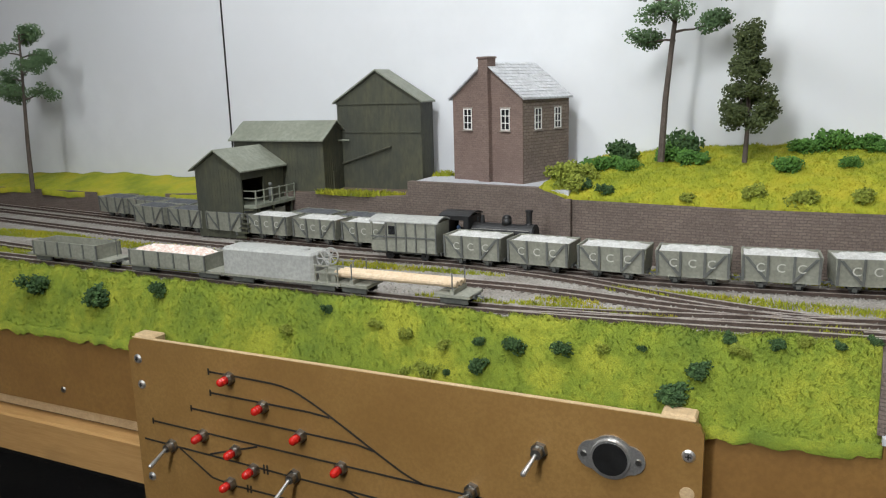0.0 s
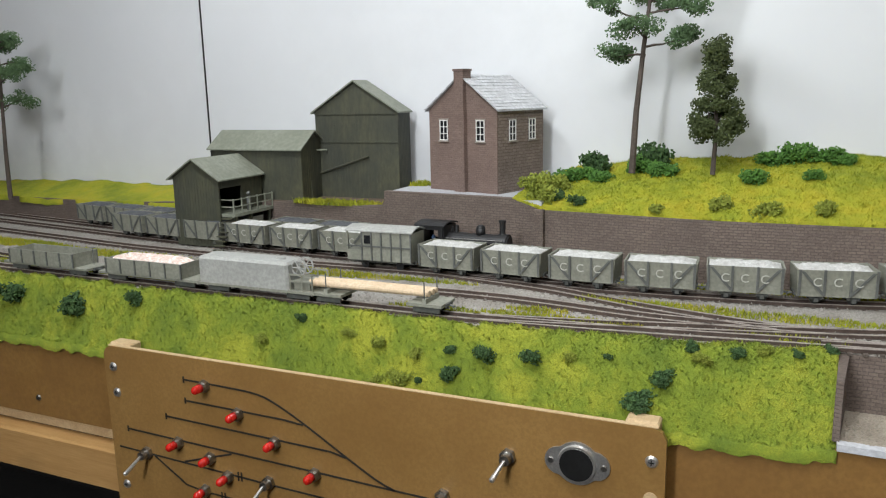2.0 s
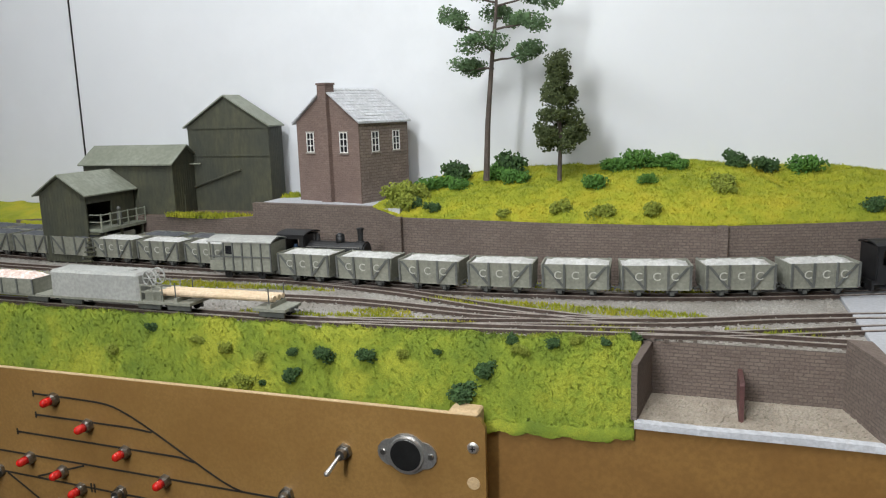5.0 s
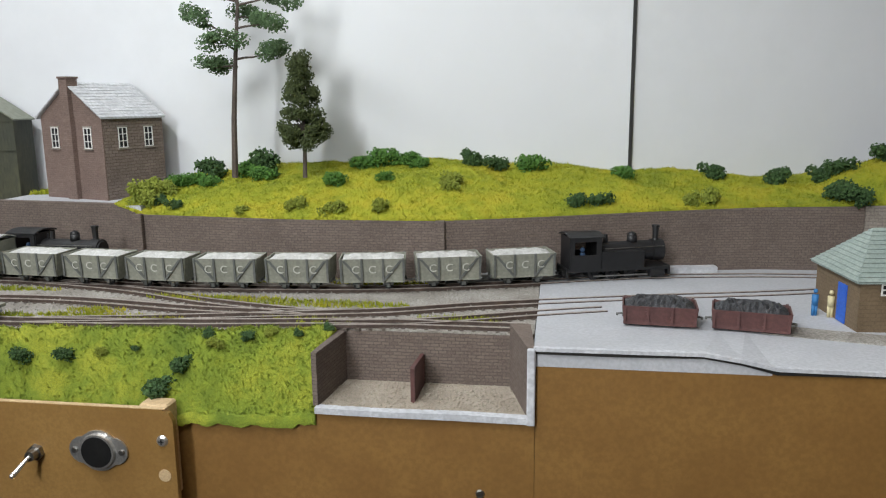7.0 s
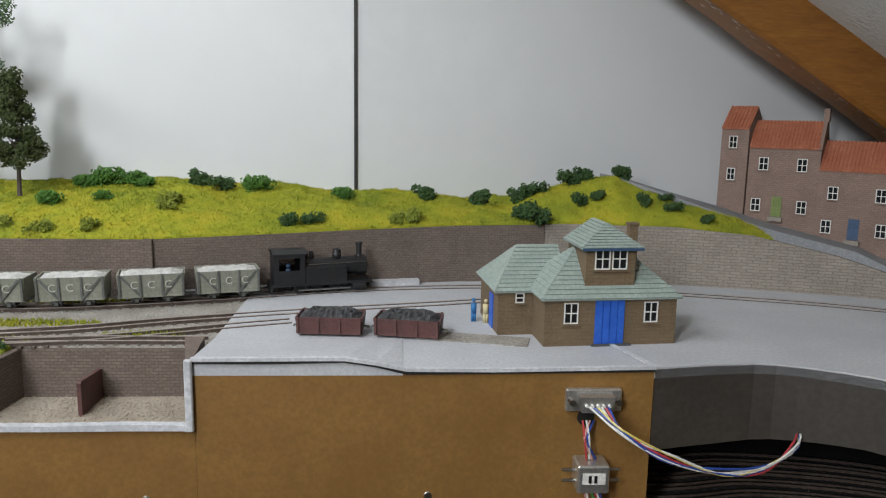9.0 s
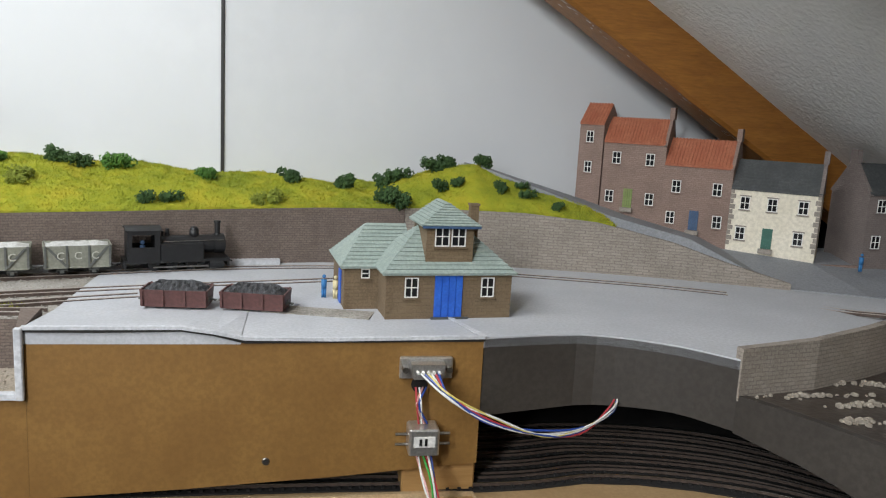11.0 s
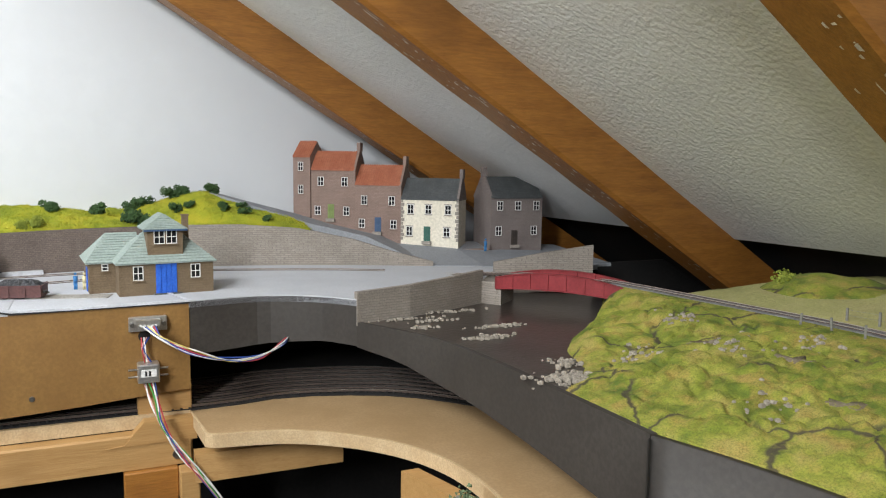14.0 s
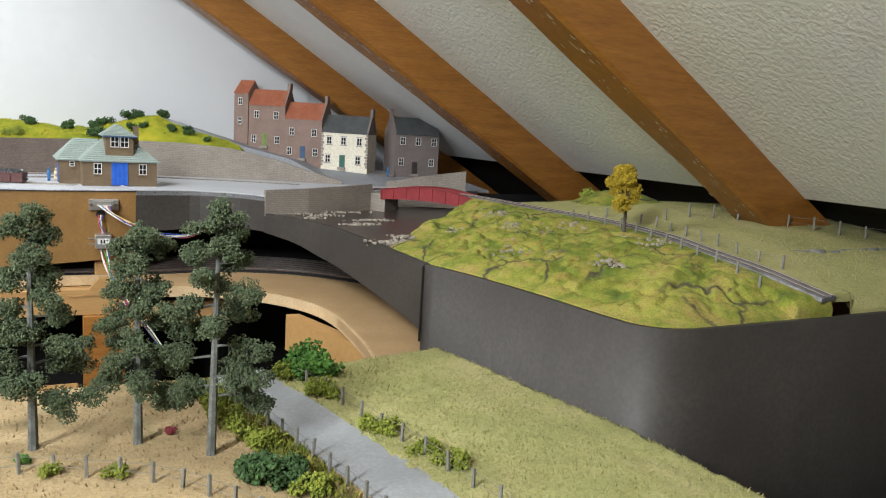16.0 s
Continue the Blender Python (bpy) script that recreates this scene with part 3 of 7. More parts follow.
def tufts(name, mat, label, x0, x1, y0, y1, height, inside, count, size, lean=0.5):
    """Flock: many short blades standing on the ground, as one object."""
    b, rnd = Build(), random.Random(7)
    made = 0
    for _ in range(count * 4):
        if made >= count:
            break
        x, y = rnd.uniform(x0, x1), rnd.uniform(y0, y1)
        if not inside(x, y):
            continue
        made += 1
        z = height(x, y) - 0.0003
        a, s = rnd.uniform(0, 6.28), size * rnd.uniform(0.5, 1.3)
        w = s * 0.22
        dx, dy = math.cos(a) * w, math.sin(a) * w
        lx, ly = rnd.uniform(-lean, lean) * s, rnd.uniform(-lean, lean) * s
        n = len(b.v)
        b.v += [(x - dx, y - dy, z), (x + dx, y + dy, z), (x + lx, y + ly, z + s)]
        b.f.append((n, n + 1, n + 2))
    me = bpy.data.meshes.new(name)
    me.from_pydata(b.v, [], b.f)
    me.materials.append(M[mat])
    return tagged(new(name, me), label, "grass", "", "stuff")


def clumps(rnd, centres, count, leaf):
    """Foliage: small crumpled flakes scattered through round clumps (x, y, z, radius, flatness)."""
    b = Build()
    weight = [c[3] ** 2 for c in centres]
    for _ in range(count):
        cx, cy, cz, r, flat = rnd.choices(centres, weight)[0]
        d = Vector((rnd.gauss(0, 1), rnd.gauss(0, 1), rnd.gauss(0, 1))).normalized()
        k = r * rnd.uniform(0.45, 1.18)
        p = Vector((cx + d.x * k, cy + d.y * k, cz + d.z * k * flat))
        s = leaf * rnd.uniform(0.6, 1.4)
        n = (d + Vector((rnd.uniform(-0.7, 0.7), rnd.uniform(-0.7, 0.7), rnd.uniform(-0.4, 0.9)))).normalized()
        u = n.orthogonal().normalized()
        u.rotate(Matrix.Rotation(rnd.uniform(0, 6.28), 3, n))
        w = n.cross(u)
        i = len(b.v)
        b.v += [tuple(p + u * s), tuple(p + w * s * 0.6), tuple(p - u * s), tuple(p - w * s * 0.6), tuple(p + n * s * 0.9)]
        b.f += [(i, i + 1, i + 4), (i + 1, i + 2, i + 4), (i + 2, i + 3, i + 4), (i + 3, i, i + 4)]
    return b


def leaf_mesh(name, b, mat):
    me = bpy.data.meshes.new(name)
    me.from_pydata(b.v, [], b.f)
    me.materials.append(M[mat])
    return me


# ---- the attic ----
LEAN = 0.06985


def slope_z(x, y):
    """Underside of the sloping ceiling; the roof stands a little askew to the boards."""
    return 0.1803 - 0.5919 * ((x - 0.738) + LEAN * (y - 0.3))


def sheet(b, u0, u1, y0, y1, off, thick):
    """A slab in the slope of the roof between two level lines, off above the ceiling's underside."""
    v = []
    for u, y in ((u0, y0), (u1, y0), (u1, y1), (u0, y1)):
        x = u - LEAN * (y - 0.3)
        v.append((x, y, slope_z(x, y) + off))
    return b.add(v + [(p[0], p[1], p[2] + thick) for p in v], [(0, 1, 2, 3), (7, 6, 5, 4), (0, 4, 5, 1), (1, 5, 6, 2), (2, 6, 7, 3), (3, 7, 4, 0)])


def rafter_beam(b, y0, y1, x0, x1, depth):
    """A squared timber along the fall of the roof, with softly broken lower edges that wander a little."""
    n, c, rings = 40, 0.004, []
    for i in range(n + 1):
        x = x0 + (x1 - x0) * i / n
        o = y0 + LEAN * (x - 0.738)
        w = 0.0012 * fbm(x, y0, 7) + 0.0008 * fbm(x, y0, 30)
        ring = []
        for dy, dz in ((0, 0.002), (0, -depth + c + w), (c * 0.8, -depth + w), (y1 - y0 - c * 0.8, -depth - w), (y1 - y0, -depth + c), (y1 - y0, 0.002)):
            y = o + dy
            ring.append((x, y + w, slope_z(x, y) + dz))
        rings.append(ring)
    v = [p for r in rings for p in r]
    f = [tuple(range(6)), tuple(range(6 * n + 5, 6 * n - 1, -1))]
    for i in range(n):
        f += [(6 * i + a, 6 * i + 6 + a, 6 * i + 6 + (a + 1) % 6, 6 * i + (a + 1) % 6) for a in range(6)]
    return b.add(v, f)


structure("ceiling_slope", sheet(Build(), -0.35, 0.971, -2.2, 0.76, 0.0, 0.02), "ceiling", "sloping white attic ceiling with a stippled texture")
# Added black sheet paints in the shade behind the eaves.
structure("ceiling_eaves", sheet(Build(), 0.95, 1.62, -2.2, 0.76, 0.022, 0.02), "void", "black sheet painting in the shade behind the eaves")
# Unseen flat ceiling, added to close the attic and bounce light.
structure("ceiling_flat", Build().box(-1.7, -0.35, -2.2, 0.76, 0.815, 0.835), "ceiling", "unseen flat white ceiling closing the attic above the layout")
structure("floor", Build().box(-1.7, 1.5, -2.2, 0.80, -0.87, -0.85), "carpet", "dark attic floor under the boards")
# Next two white walls are unseen, added to enclose the room and return light.
structure("wall_west", Build().box(-1.72, -1.70, -2.2, 0.80, -0.85, 0.835), "ceiling", "unseen plain white wall closing the attic")
structure("wall_south", Build().box(-1.7, 1.5, -2.22, -2.20, -0.85, 0.835), "ceiling", "unseen plain white wall closing the attic")
# Black on the next two walls paints in the dark of the eaves.
structure("wall_east", Build().box(1.42, 1.44, -2.2, 0.80, -0.85, 0.20), "void", "black sheet painting in the shaded eaves behind the layout")
structure("wall_north", Build().box(-1.7, 1.5, 0.76, 0.78, -0.85, 0.835), "void", "attic gable wall behind the backdrop, coloured black for shade")

for k, y in enumerate((0.6216, 0.2700, -0.0786, -0.4290, -0.7790)):
    rafter = thing("rafter", "orange-brown stained sloping timber rafter under the ceiling", "rafter", None, "rafters")
    part("beam", rafter_beam(Build(), y, y + 0.040, -0.34, 1.16, 0.0539), "rafter", rafter)
    rnd = random.Random(k)
    sp = Build()
    for _ in range(190):
        x = rnd.uniform(0.1, 1.08)
        side = rnd.random()
        yy = y + LEAN * (x - 0.738) + (rnd.gauss(0.006, 0.005) if side < 0.7 else rnd.uniform(0.004, 0.036))
        yy = min(max(yy, y + LEAN * (x - 0.738) + 0.0045), y + LEAN * (x - 0.738) + 0.034)
        z, w = slope_z(x, yy) - 0.0539 - 0.0010, rnd.uniform(0.0006, 0.0026)
        l = rnd.uniform(0.001, 0.006) * (3 if rnd.random() < 0.06 else 1)
        sp.add([(x, yy, z), (x + l, yy, z - 0.592 * l), (x + l * 0.8, yy + w, z - 0.592 * l * 0.8), (x + l * 0.2, yy + w, z - 0.592 * l * 0.2)], [(0, 1, 2, 3)])
    tagged(part("paint_fleck", sp, "splash", rafter, "flecks of white ceiling paint"), kind="stuff")

# the backdrop: three painted sheets that meet in open joints
for name, x0, ya, x1, yb in (("backdrop_west", -1.30, 0.640, -0.506, 0.616), ("backdrop_middle", -0.504, 0.616, 0.2435, 0.644), ("backdrop_east", 0.2465, 0.6445, 0.92, 0.745)):
    b = Build()
    top = lambda x: min(0.70, slope_z(x, 0.65) + 0.004)
    xs = [x0, min(x1, max(x0, -0.16)), x1] if x0 < -0.16 < x1 else [x0, x1]
    yy = lambda x: ya + (yb - ya) * (x - x0) / (x1 - x0)
    curtain(b, [(x, yy(x), -0.08, top(x)) for x in xs], 0.006)
    structure(name, b, "backdrop", "white painted backdrop sheet behind the layout")
structure("trim_joint_strip", Build().box(-0.5056, -0.5044, 0.6152, 0.6215, -0.02, 0.70), "ink", "dark joint between two backdrop sheets")
structure("trim_joint_strip_east", Build().box(0.2437, 0.2463, 0.6425, 0.6500, -0.02, 0.45), "ink", "dark joint between two backdrop sheets")

# ---- the base boards ----
TOP = -0.0015
deck = [(-1.2, 0.405), (-0.75, 0.382), (-0.5, 0.368), (-0.12, 0.3655), (0.0, 0.3735), (0.066, 0.3865), (0.066, 0.70), (-1.2, 0.70)]
structure("baseboard_west", Build().hull(deck, -0.012, TOP), "ballast", "ballasted track bed of the station yard")
structure("baseboard_crossing", Build().hull([(0.066, 0.387), (0.1755, 0.387), (0.1755, 0.70), (0.066, 0.70)], -0.012, TOP), "ballast", "ballasted track bed above the coal drop")


def yard_edge():
    e = [(0.176, 0.3450), (0.235, 0.3450), (0.262, 0.3450), (0.285, 0.3450), (0.335, 0.3450), (0.421, 0.344)]
    e += [(p.x, p.y) for p in spline([(0.421, 0.344, 0), (0.46, 0.350, 0), (0.491, 0.350, 0), (0.53, 0.330, 0), (0.556, 0.302, 0)], 14)[1:]]
    return e


edge = yard_edge()
structure("yard_ground", Build().hull(edge + [(0.70, 0.351), (0.72, 0.40), (0.80, 0.392), (0.90, 0.43), (0.93, 0.55), (0.93, 0.70), (0.176, 0.70)], -0.006, 0.0), "road", "smooth pale grey yard surface round the goods shed")
lip = [(0.1765, 0.0050), (0.215, 0.0052), (0.255, 0.0054), (0.272, 0.0030), (0.286, 0.0004)]
n = len(lip)
b = Build().add([(x, 0.3436, z) for x, z in lip] + [(x, 0.398, 0.0004) for x, z in lip] + [(x, 0.3436, -0.004) for x, z in lip] + [(x, 0.398, -0.004) for x, z in lip],
                [(i, i + 1, n + i + 1, n + i) for i in range(n - 1)] + [(2 * n + i, 2 * n + i + 1, i + 1, i) for i in range(n - 1)] + [(0, n, 3 * n, 2 * n), (n - 1, 3 * n - 1, 4 * n - 1, 2 * n - 1)])
structure("yard_lip", b, "road", "pale grey yard surface rising to its front edge")
EDGE_TOP = lip[:4] + [(0.288, -0.0004), (0.335, -0.0008), (0.421, 0.0006)]
structure("trim_yard_edge", curtain(Build(), [(x, 0.3424, z - 0.0012, z + 0.0006) for x, z in EDGE_TOP], 0.003), "plaster", "rough whitish plaster edge of the yard")
structure("trim_yard_line", curtain(Build(), [(x, 0.3428, z - 0.0026 - 0.0005 * math.sin(x * 90), z - 0.0012) for x, z in EDGE_TOP], 0.001), "ink", "thin dark line below the yard edge")
structure("trim_board_joint", Build().slab([(0.4185, 0.343, 0.0006), (0.4225, 0.343, 0.0006), (0.408, 0.388, 0.0006), (0.405, 0.388, 0.0006)], (0, 0, 1), 0.0006), "plaster", "whitish ridge where two boards meet")

# front fascias: brown board, then black board round the curve
b = Build()
curtain(b, [(-1.25, 0.344, -0.100, -0.0415), (-0.3, 0.344, -0.098, -0.0415), (0.0, 0.344, -0.093, -0.0400), (0.064, 0.344, -0.092, -0.0365), (0.0655, 0.344, -0.092, -0.0340), (0.1774, 0.344, -0.090, -0.0335)], 0.006)
fascia = structure("fascia_west", b, "mdf", "brown fibreboard front panel of the baseboard")
b = Build()
curtain(b, [(0.1776, 0.3438, -0.090, 0.0035), (0.255, 0.3438, -0.087, 0.0038), (0.272, 0.3438, -0.086, 0.0015), (0.288, 0.3438, -0.085, -0.0018), (0.335, 0.3438, -0.0825, -0.0022), (0.4205, 0.3438, -0.076, -0.0008)], 0.006)
fascia2 = structure("fascia_middle", b, "mdf", "brown fibreboard front panel of the baseboard")
b = Build()
line = [(x, y, bilerp(x, [0.421, 0.46, 0.50, 0.535, 0.556], [-0.0472, -0.046, -0.043, -0.0405, -0.0415]), -0.001) for x, y in edge[5:]]
curtain(b, line, 0.005)
f2 = spline([(0.556, 0.302, 0), (0.583, 0.25, 0), (0.599, 0.20, 0), (0.608, 0.11, 0), (0.613, -0.02, 0)], 18)
curtain(b, [(p.x, p.y, bilerp(p.y, [-0.02, 0.08, 0.13, 0.22, 0.257, 0.302], [-0.076, -0.067, -0.063, -0.056, -0.0475, -0.0425]), -0.0205) for p in f2], 0.005)
structure("fascia_curve", b, "black", "curved black painted front panel below the river")
b = Build()
f3 = spline([(0.6125, -0.0215, 0), (0.628, -0.07, 0), (0.642, -0.135, 0), (0.652, -0.200, 0), (0.660, -0.228, 0), (0.680, -0.2425, 0), (0.72, -0.244, 0), (0.90, -0.238, 0), (1.3, -0.226, 0)], 70)
curtain(b, [(p.x, p.y, -0.30, -0.021) for p in f3], 0.005)
structure("fascia_south", b, "black", "black painted front panel below the hillside", True)
structure("trim_fascia_joint", Build().box(0.6105, 0.6120, -0.0224, -0.0212, -0.085, -0.022), "ink", "dark joint between two black panels")


# ---- ground forms ----
deck_y = lambda x: bilerp(x, [-1.2, -0.75, -0.5, -0.12, 0.0, 0.066], [0.405, 0.382, 0.368, 0.3655, 0.3735, 0.3865])


def bank_z(x, y):
    crest = deck_y(x) - 0.003 - 0.006 * max(0, min(1, (x + 0.1) / 0.12))
    t = min(1, max(0, (y - 0.3445) / (crest - 0.3445)))
    s = 0.55 * t + 0.45 * math.sin(t * 1.5708)
    base = bilerp(x, [-0.06, 0.066], [-0.0390, -0.0345])
    return base + s * (-0.0004 - base) + 0.0055 * fbm(x, y, 26) * (0.2 + t * (1 - t) * 2.8) + 0.0022 * fbm(x, y, 90) + 0.001 * fbm(x, y, 260)


in_bank = lambda x, y: x < 0.066 and y < deck_y(x) + 0.0005
terrain("ground_bank", -1.2, 0.068, 0.3418, 0.4065, 700, 56, bank_z, in_bank, "grass", "bright green flock grass on the front embankment", 0.006, lambda x, y: (x, min(y, deck_y(x) + 0.001)))
tufts("grass_flock", "grass", "bright green static grass standing on the front bank", -1.0, 0.065, 0.3425, 0.388, bank_z, in_bank, 60000, 0.0017, 1.0)

WALL = [(-1.2, 0.60, 0.02), (-0.62, 0.575, 0.021), (-0.50, 0.565, 0.026), (-0.363, 0.552, 0.034), (-0.29, 0.541, 0.034), (-0.262, 0.537, 0.036), (-0.2615, 0.5365, 0.048),
        (-0.147, 0.522, 0.048), (-0.123, 0.517, 0.041), (0.0, 0.502, 0.041), (0.107, 0.503, 0.041), (0.18, 0.523, 0.042), (0.25, 0.545, 0.043), (0.33, 0.560, 0.045),
        (0.42, 0.562, 0.047), (0.50, 0.551, 0.047), (0.56, 0.535, 0.043), (0.62, 0.515, 0.030), (0.66, 0.498, 0.017), (0.705, 0.478, 0.005)]
wall_y = lambda x: bilerp(x, [p[0] for p in WALL], [p[1] for p in WALL])
wall_z = lambda x: bilerp(x, [p[0] for p in WALL], [p[2] for p in WALL])
b1 = curtain(Build(), [(x, y, -0.004, z) for x, y, z in WALL if x <= 0.107], 0.006)
structure("retaining_wall_west", b1, "wall", "dark brown embossed stone retaining wall behind the tracks")
b2 = curtain(Build(), [(0.1075, 0.5005, -0.004, 0.041)] + [(x, y - 0.0015, -0.004, z) for x, y, z in WALL if 0.107 < x <= 0.40] + [(0.40, wall_y(0.40) - 0.0015, -0.004, 0.0462)], 0.006)
structure("retaining_wall_middle", b2, "wall", "dark brown embossed stone retaining wall behind the tracks")
b3 = curtain(Build(), [(0.4005, wall_y(0.4) - 0.001, -0.004, 0.0465)] + [(x, y, -0.004, z) for x, y, z in WALL if 0.40 < x], 0.006)
structure("retaining_wall_east", b3, "wall_pale", "paler stone retaining wall that falls beside the lane")
for x in (-0.123, 0.107):
    structure("trim_buttress", Build().box(x - 0.0035, x + 0.0035, wall_y(x) - 0.0045, wall_y(x) + 0.003, -0.003, wall_z(x) + 0.0005, 0.0004), "wall", "narrow stone pilaster on the retaining wall")


def hill_z(x, y):
    w = wall_y(x)
    back = bilerp(x, [-0.16, -0.13, -0.06, 0.08, 0.243, 0.38, 0.467, 0.52, 0.60, 0.70], [0.050, 0.060, 0.068, 0.073, 0.064, 0.057, 0.085, 0.066, 0.050, 0.025])
    t = min(1, max(0, (y - w) / max(0.02, 0.618 - w)))
    base = wall_z(x) + 0.001
    return base + (back - base) * (1 - (1 - t) ** 1.7) + 0.005 * fbm(x, y, 18) * min(1, 4 * t) + 0.001 * fbm(x, y, 120)


lane_y = lambda x: bilerp(x, [0.40, 0.467, 0.52, 0.60, 0.70], [0.66, 0.613, 0.588, 0.565, 0.52])
in_hill = lambda x, y: x > -0.145 + 0.35 * max(0, y - 0.56) and y > wall_y(x) - 0.002 and y < (0.616 + (x + 0.504) * 0.0375 if x < 0.245 else 0.6435 + (x - 0.245) * 0.149) and y < lane_y(x) and x < 0.575
terrain("ground_hill", -0.16, 0.68, 0.495, 0.70, 300, 84, hill_z, in_hill, "grass_yellow", "yellow-green flock grass on the hill behind the wall", 0.004, lambda x, y: (x, max(y, wall_y(x) + 0.0005)))
tufts("grass_flock", "grass_yellow", "yellow-green static grass on the hill", -0.15, 0.66, 0.5, 0.69, hill_z, in_hill, 45000, 0.0018, 0.9)

# the shelf behind the wall on which house and barn stand, and the low bank in the west
structure("ground_shelf", Build().hull([(-0.262, 0.540), (-0.262, 0.615), (-0.12, 0.615), (-0.123, 0.52), (-0.147, 0.524)], 0.030, 0.0465), "road", "pale grey yard in front of the stone house")
structure("ground_shelf_low", Build().hull([(-0.50, 0.568), (-0.50, 0.615), (-0.2625, 0.615), (-0.2625, 0.540), (-0.363, 0.554)], 0.012, 0.0335), "soil", "dull ground below the tin buildings")


def west_z(x, y):
    t = min(1, max(0, (y - wall_y(x)) / 0.05))
    return wall_z(x) + 0.014 * t * (0.75 + 0.5 * math.sin((x + 0.95) * 7)) + 0.003 * fbm(x, y, 20)


in_west = lambda x, y: -1.2 < x < -0.46 and wall_y(x) - 0.001 < y < 0.6165 + max(0, (-0.504 - x)) * 0.03
terrain("ground_west", -1.2, -0.46, 0.55, 0.645, 160, 24, west_z, in_west, "grass_yellow", "yellow-green grass bank along the backdrop")
in_patch = lambda x, y: ((x + 0.315) / 0.045) ** 2 + ((y - 0.550) / 0.010) ** 2 < 1 or ((x + 0.262) / 0.02) ** 2 + ((y - 0.592) / 0.008) ** 2 < 1
tufts("grass_flock", "grass_yellow", "yellow-green grass tufts on top of the retaining wall", -0.37, -0.24, 0.535, 0.602, lambda x, y: 0.0335 if x < -0.2625 else 0.0468, in_patch, 1500, 0.004)


# the sloping lane up to the backdrop, in front of the terrace
def lane_z(x):
    return bilerp(x, [0.44, 0.488, 0.583, 0.64, 0.694, 0.72], [0.090, 0.076, 0.045, 0.032, 0.012, 0.001])


b = Build()
lp = [(0.466, 0.612, 0.648, 0.082), (0.488, 0.601, 0.652, 0.078), (0.52, 0.587, 0.662, 0.069), (0.583, 0.562, 0.672, 0.052), (0.64, 0.528, 0.66, 0.036), (0.70, 0.482, 0.62, 0.022), (0.76, 0.455, 0.58, 0.020), (0.82, 0.44, 0.57, 0.015), (0.92, 0.43, 0.56, 0.010)] 
n = len(lp)
front = [min(lane_z(p[0]), 0.2) if p[0] < 0.70 else 0.0008 for p in lp]
b.add([(p[0], p[1], z) for p, z in zip(lp, front)] + [(p[0], p[2], p[3]) for p in lp] + [(p[0], p[1], -0.003) for p in lp] + [(p[0], p[2], -0.003) for p in lp],
      [(i, i + 1, n + i + 1, n + i) for i in range(n - 1)] + [(2 * n + i, 2 * n + i + 1, i + 1, i) for i in range(n - 1)] + [(0, n, 3 * n, 2 * n)])
structure("road_lane", b, "tarmac", "grey lane climbing past the terrace")

# ---- coal drop pit ----
structure("pit_floor", Build().hull([(0.066, 0.346), (0.175, 0.346), (0.175, 0.388), (0.066, 0.388)], -0.0350, -0.0310), "gravel", "gravel floor of the coal drop")
structure("pit_wall_back", Build().box(0.0665, 0.1745, 0.3855, 0.3885, -0.0310, -0.0025), "wall", "brown stone back wall of the coal drop")
structure("pit_wall_west", Build().hull([(0.0640, 0.3465), (0.0670, 0.3455), (0.0715, 0.3853), (0.0670, 0.3853)], -0.0310, -0.0025), "wall", "brown stone side wall of the coal drop")
structure("pit_wall_east", Build().hull([(0.1755, 0.3445), (0.1772, 0.3445), (0.1735, 0.3853), (0.1625, 0.3853), (0.1735, 0.3455)], -0.0330, 0.0046), "wall", "brown stone side wall of the coal drop")
structure("trim_pit_sill", curtain(Build(), [(0.066, 0.3425, -0.0338, -0.0305), (0.10, 0.3420, -0.0338, -0.0308), (0.14, 0.3425, -0.0338, -0.0303), (0.1755, 0.3420, -0.0338, -0.0306)], 0.005), "plaster", "rough whitish plaster sill of the coal drop")
structure("trim_pit_corner", Build().box(0.1735, 0.1775, 0.3405, 0.3435, -0.0335, 0.0052, 0.0006), "plaster", "grey painted corner of the coal drop")
thing("coal_drop_divider", "rust-brown sheet dividing the gravel coal drop", "divider", None, "", "", Build().slab([(0.1135, 0.3555, -0.0310), (0.1135, 0.385, -0.0310), (0.1135, 0.385, -0.014), (0.1135, 0.357, -0.0115), (0.1135, 0.3555, -0.0125)], (1, 0, 0), 0.0022), "maroon")

# ---- river and southern hillside ----
shore = [(0.775, 0.262), (0.74, 0.215), (0.70, 0.185), (0.672, 0.15), (0.655, 0.105), (0.63, 0.07), (0.606, 0.075)]
structure("water_river", Build().hull([(0.557, 0.302), (0.705, 0.352), (0.76, 0.42), (0.90, 0.34), (0.80, 0.24), (0.74, 0.10), (0.614, 0.0), (0.6105, 0.11), (0.602, 0.20), (0.585, 0.252)], -0.03, -0.0212), "river", "dark brown river bed with a wet sheen")
TRACK_S = [(0.80, 0.262), (0.813, 0.19), (0.822, 0.125), (0.832, 0.06), (0.834, 0.0), (0.826, -0.07), (0.812, -0.13), (0.806, -0.19), (0.815, -0.236)]
track_z = lambda y: bilerp(y, [-0.236, -0.19, -0.12, -0.05], [-0.0075, 0.002, 0.0065, 0.0085])
tx = lambda y: bilerp(y, [p[1] for p in TRACK_S[::-1]], [p[0] for p in TRACK_S[::-1]])
fasc_x = lambda y: bilerp(y, [-0.2415, -0.228, -0.20, -0.135, -0.07, -0.02, 0.11], [0.682, 0.664, 0.655, 0.645, 0.631, 0.6155, 0.610])
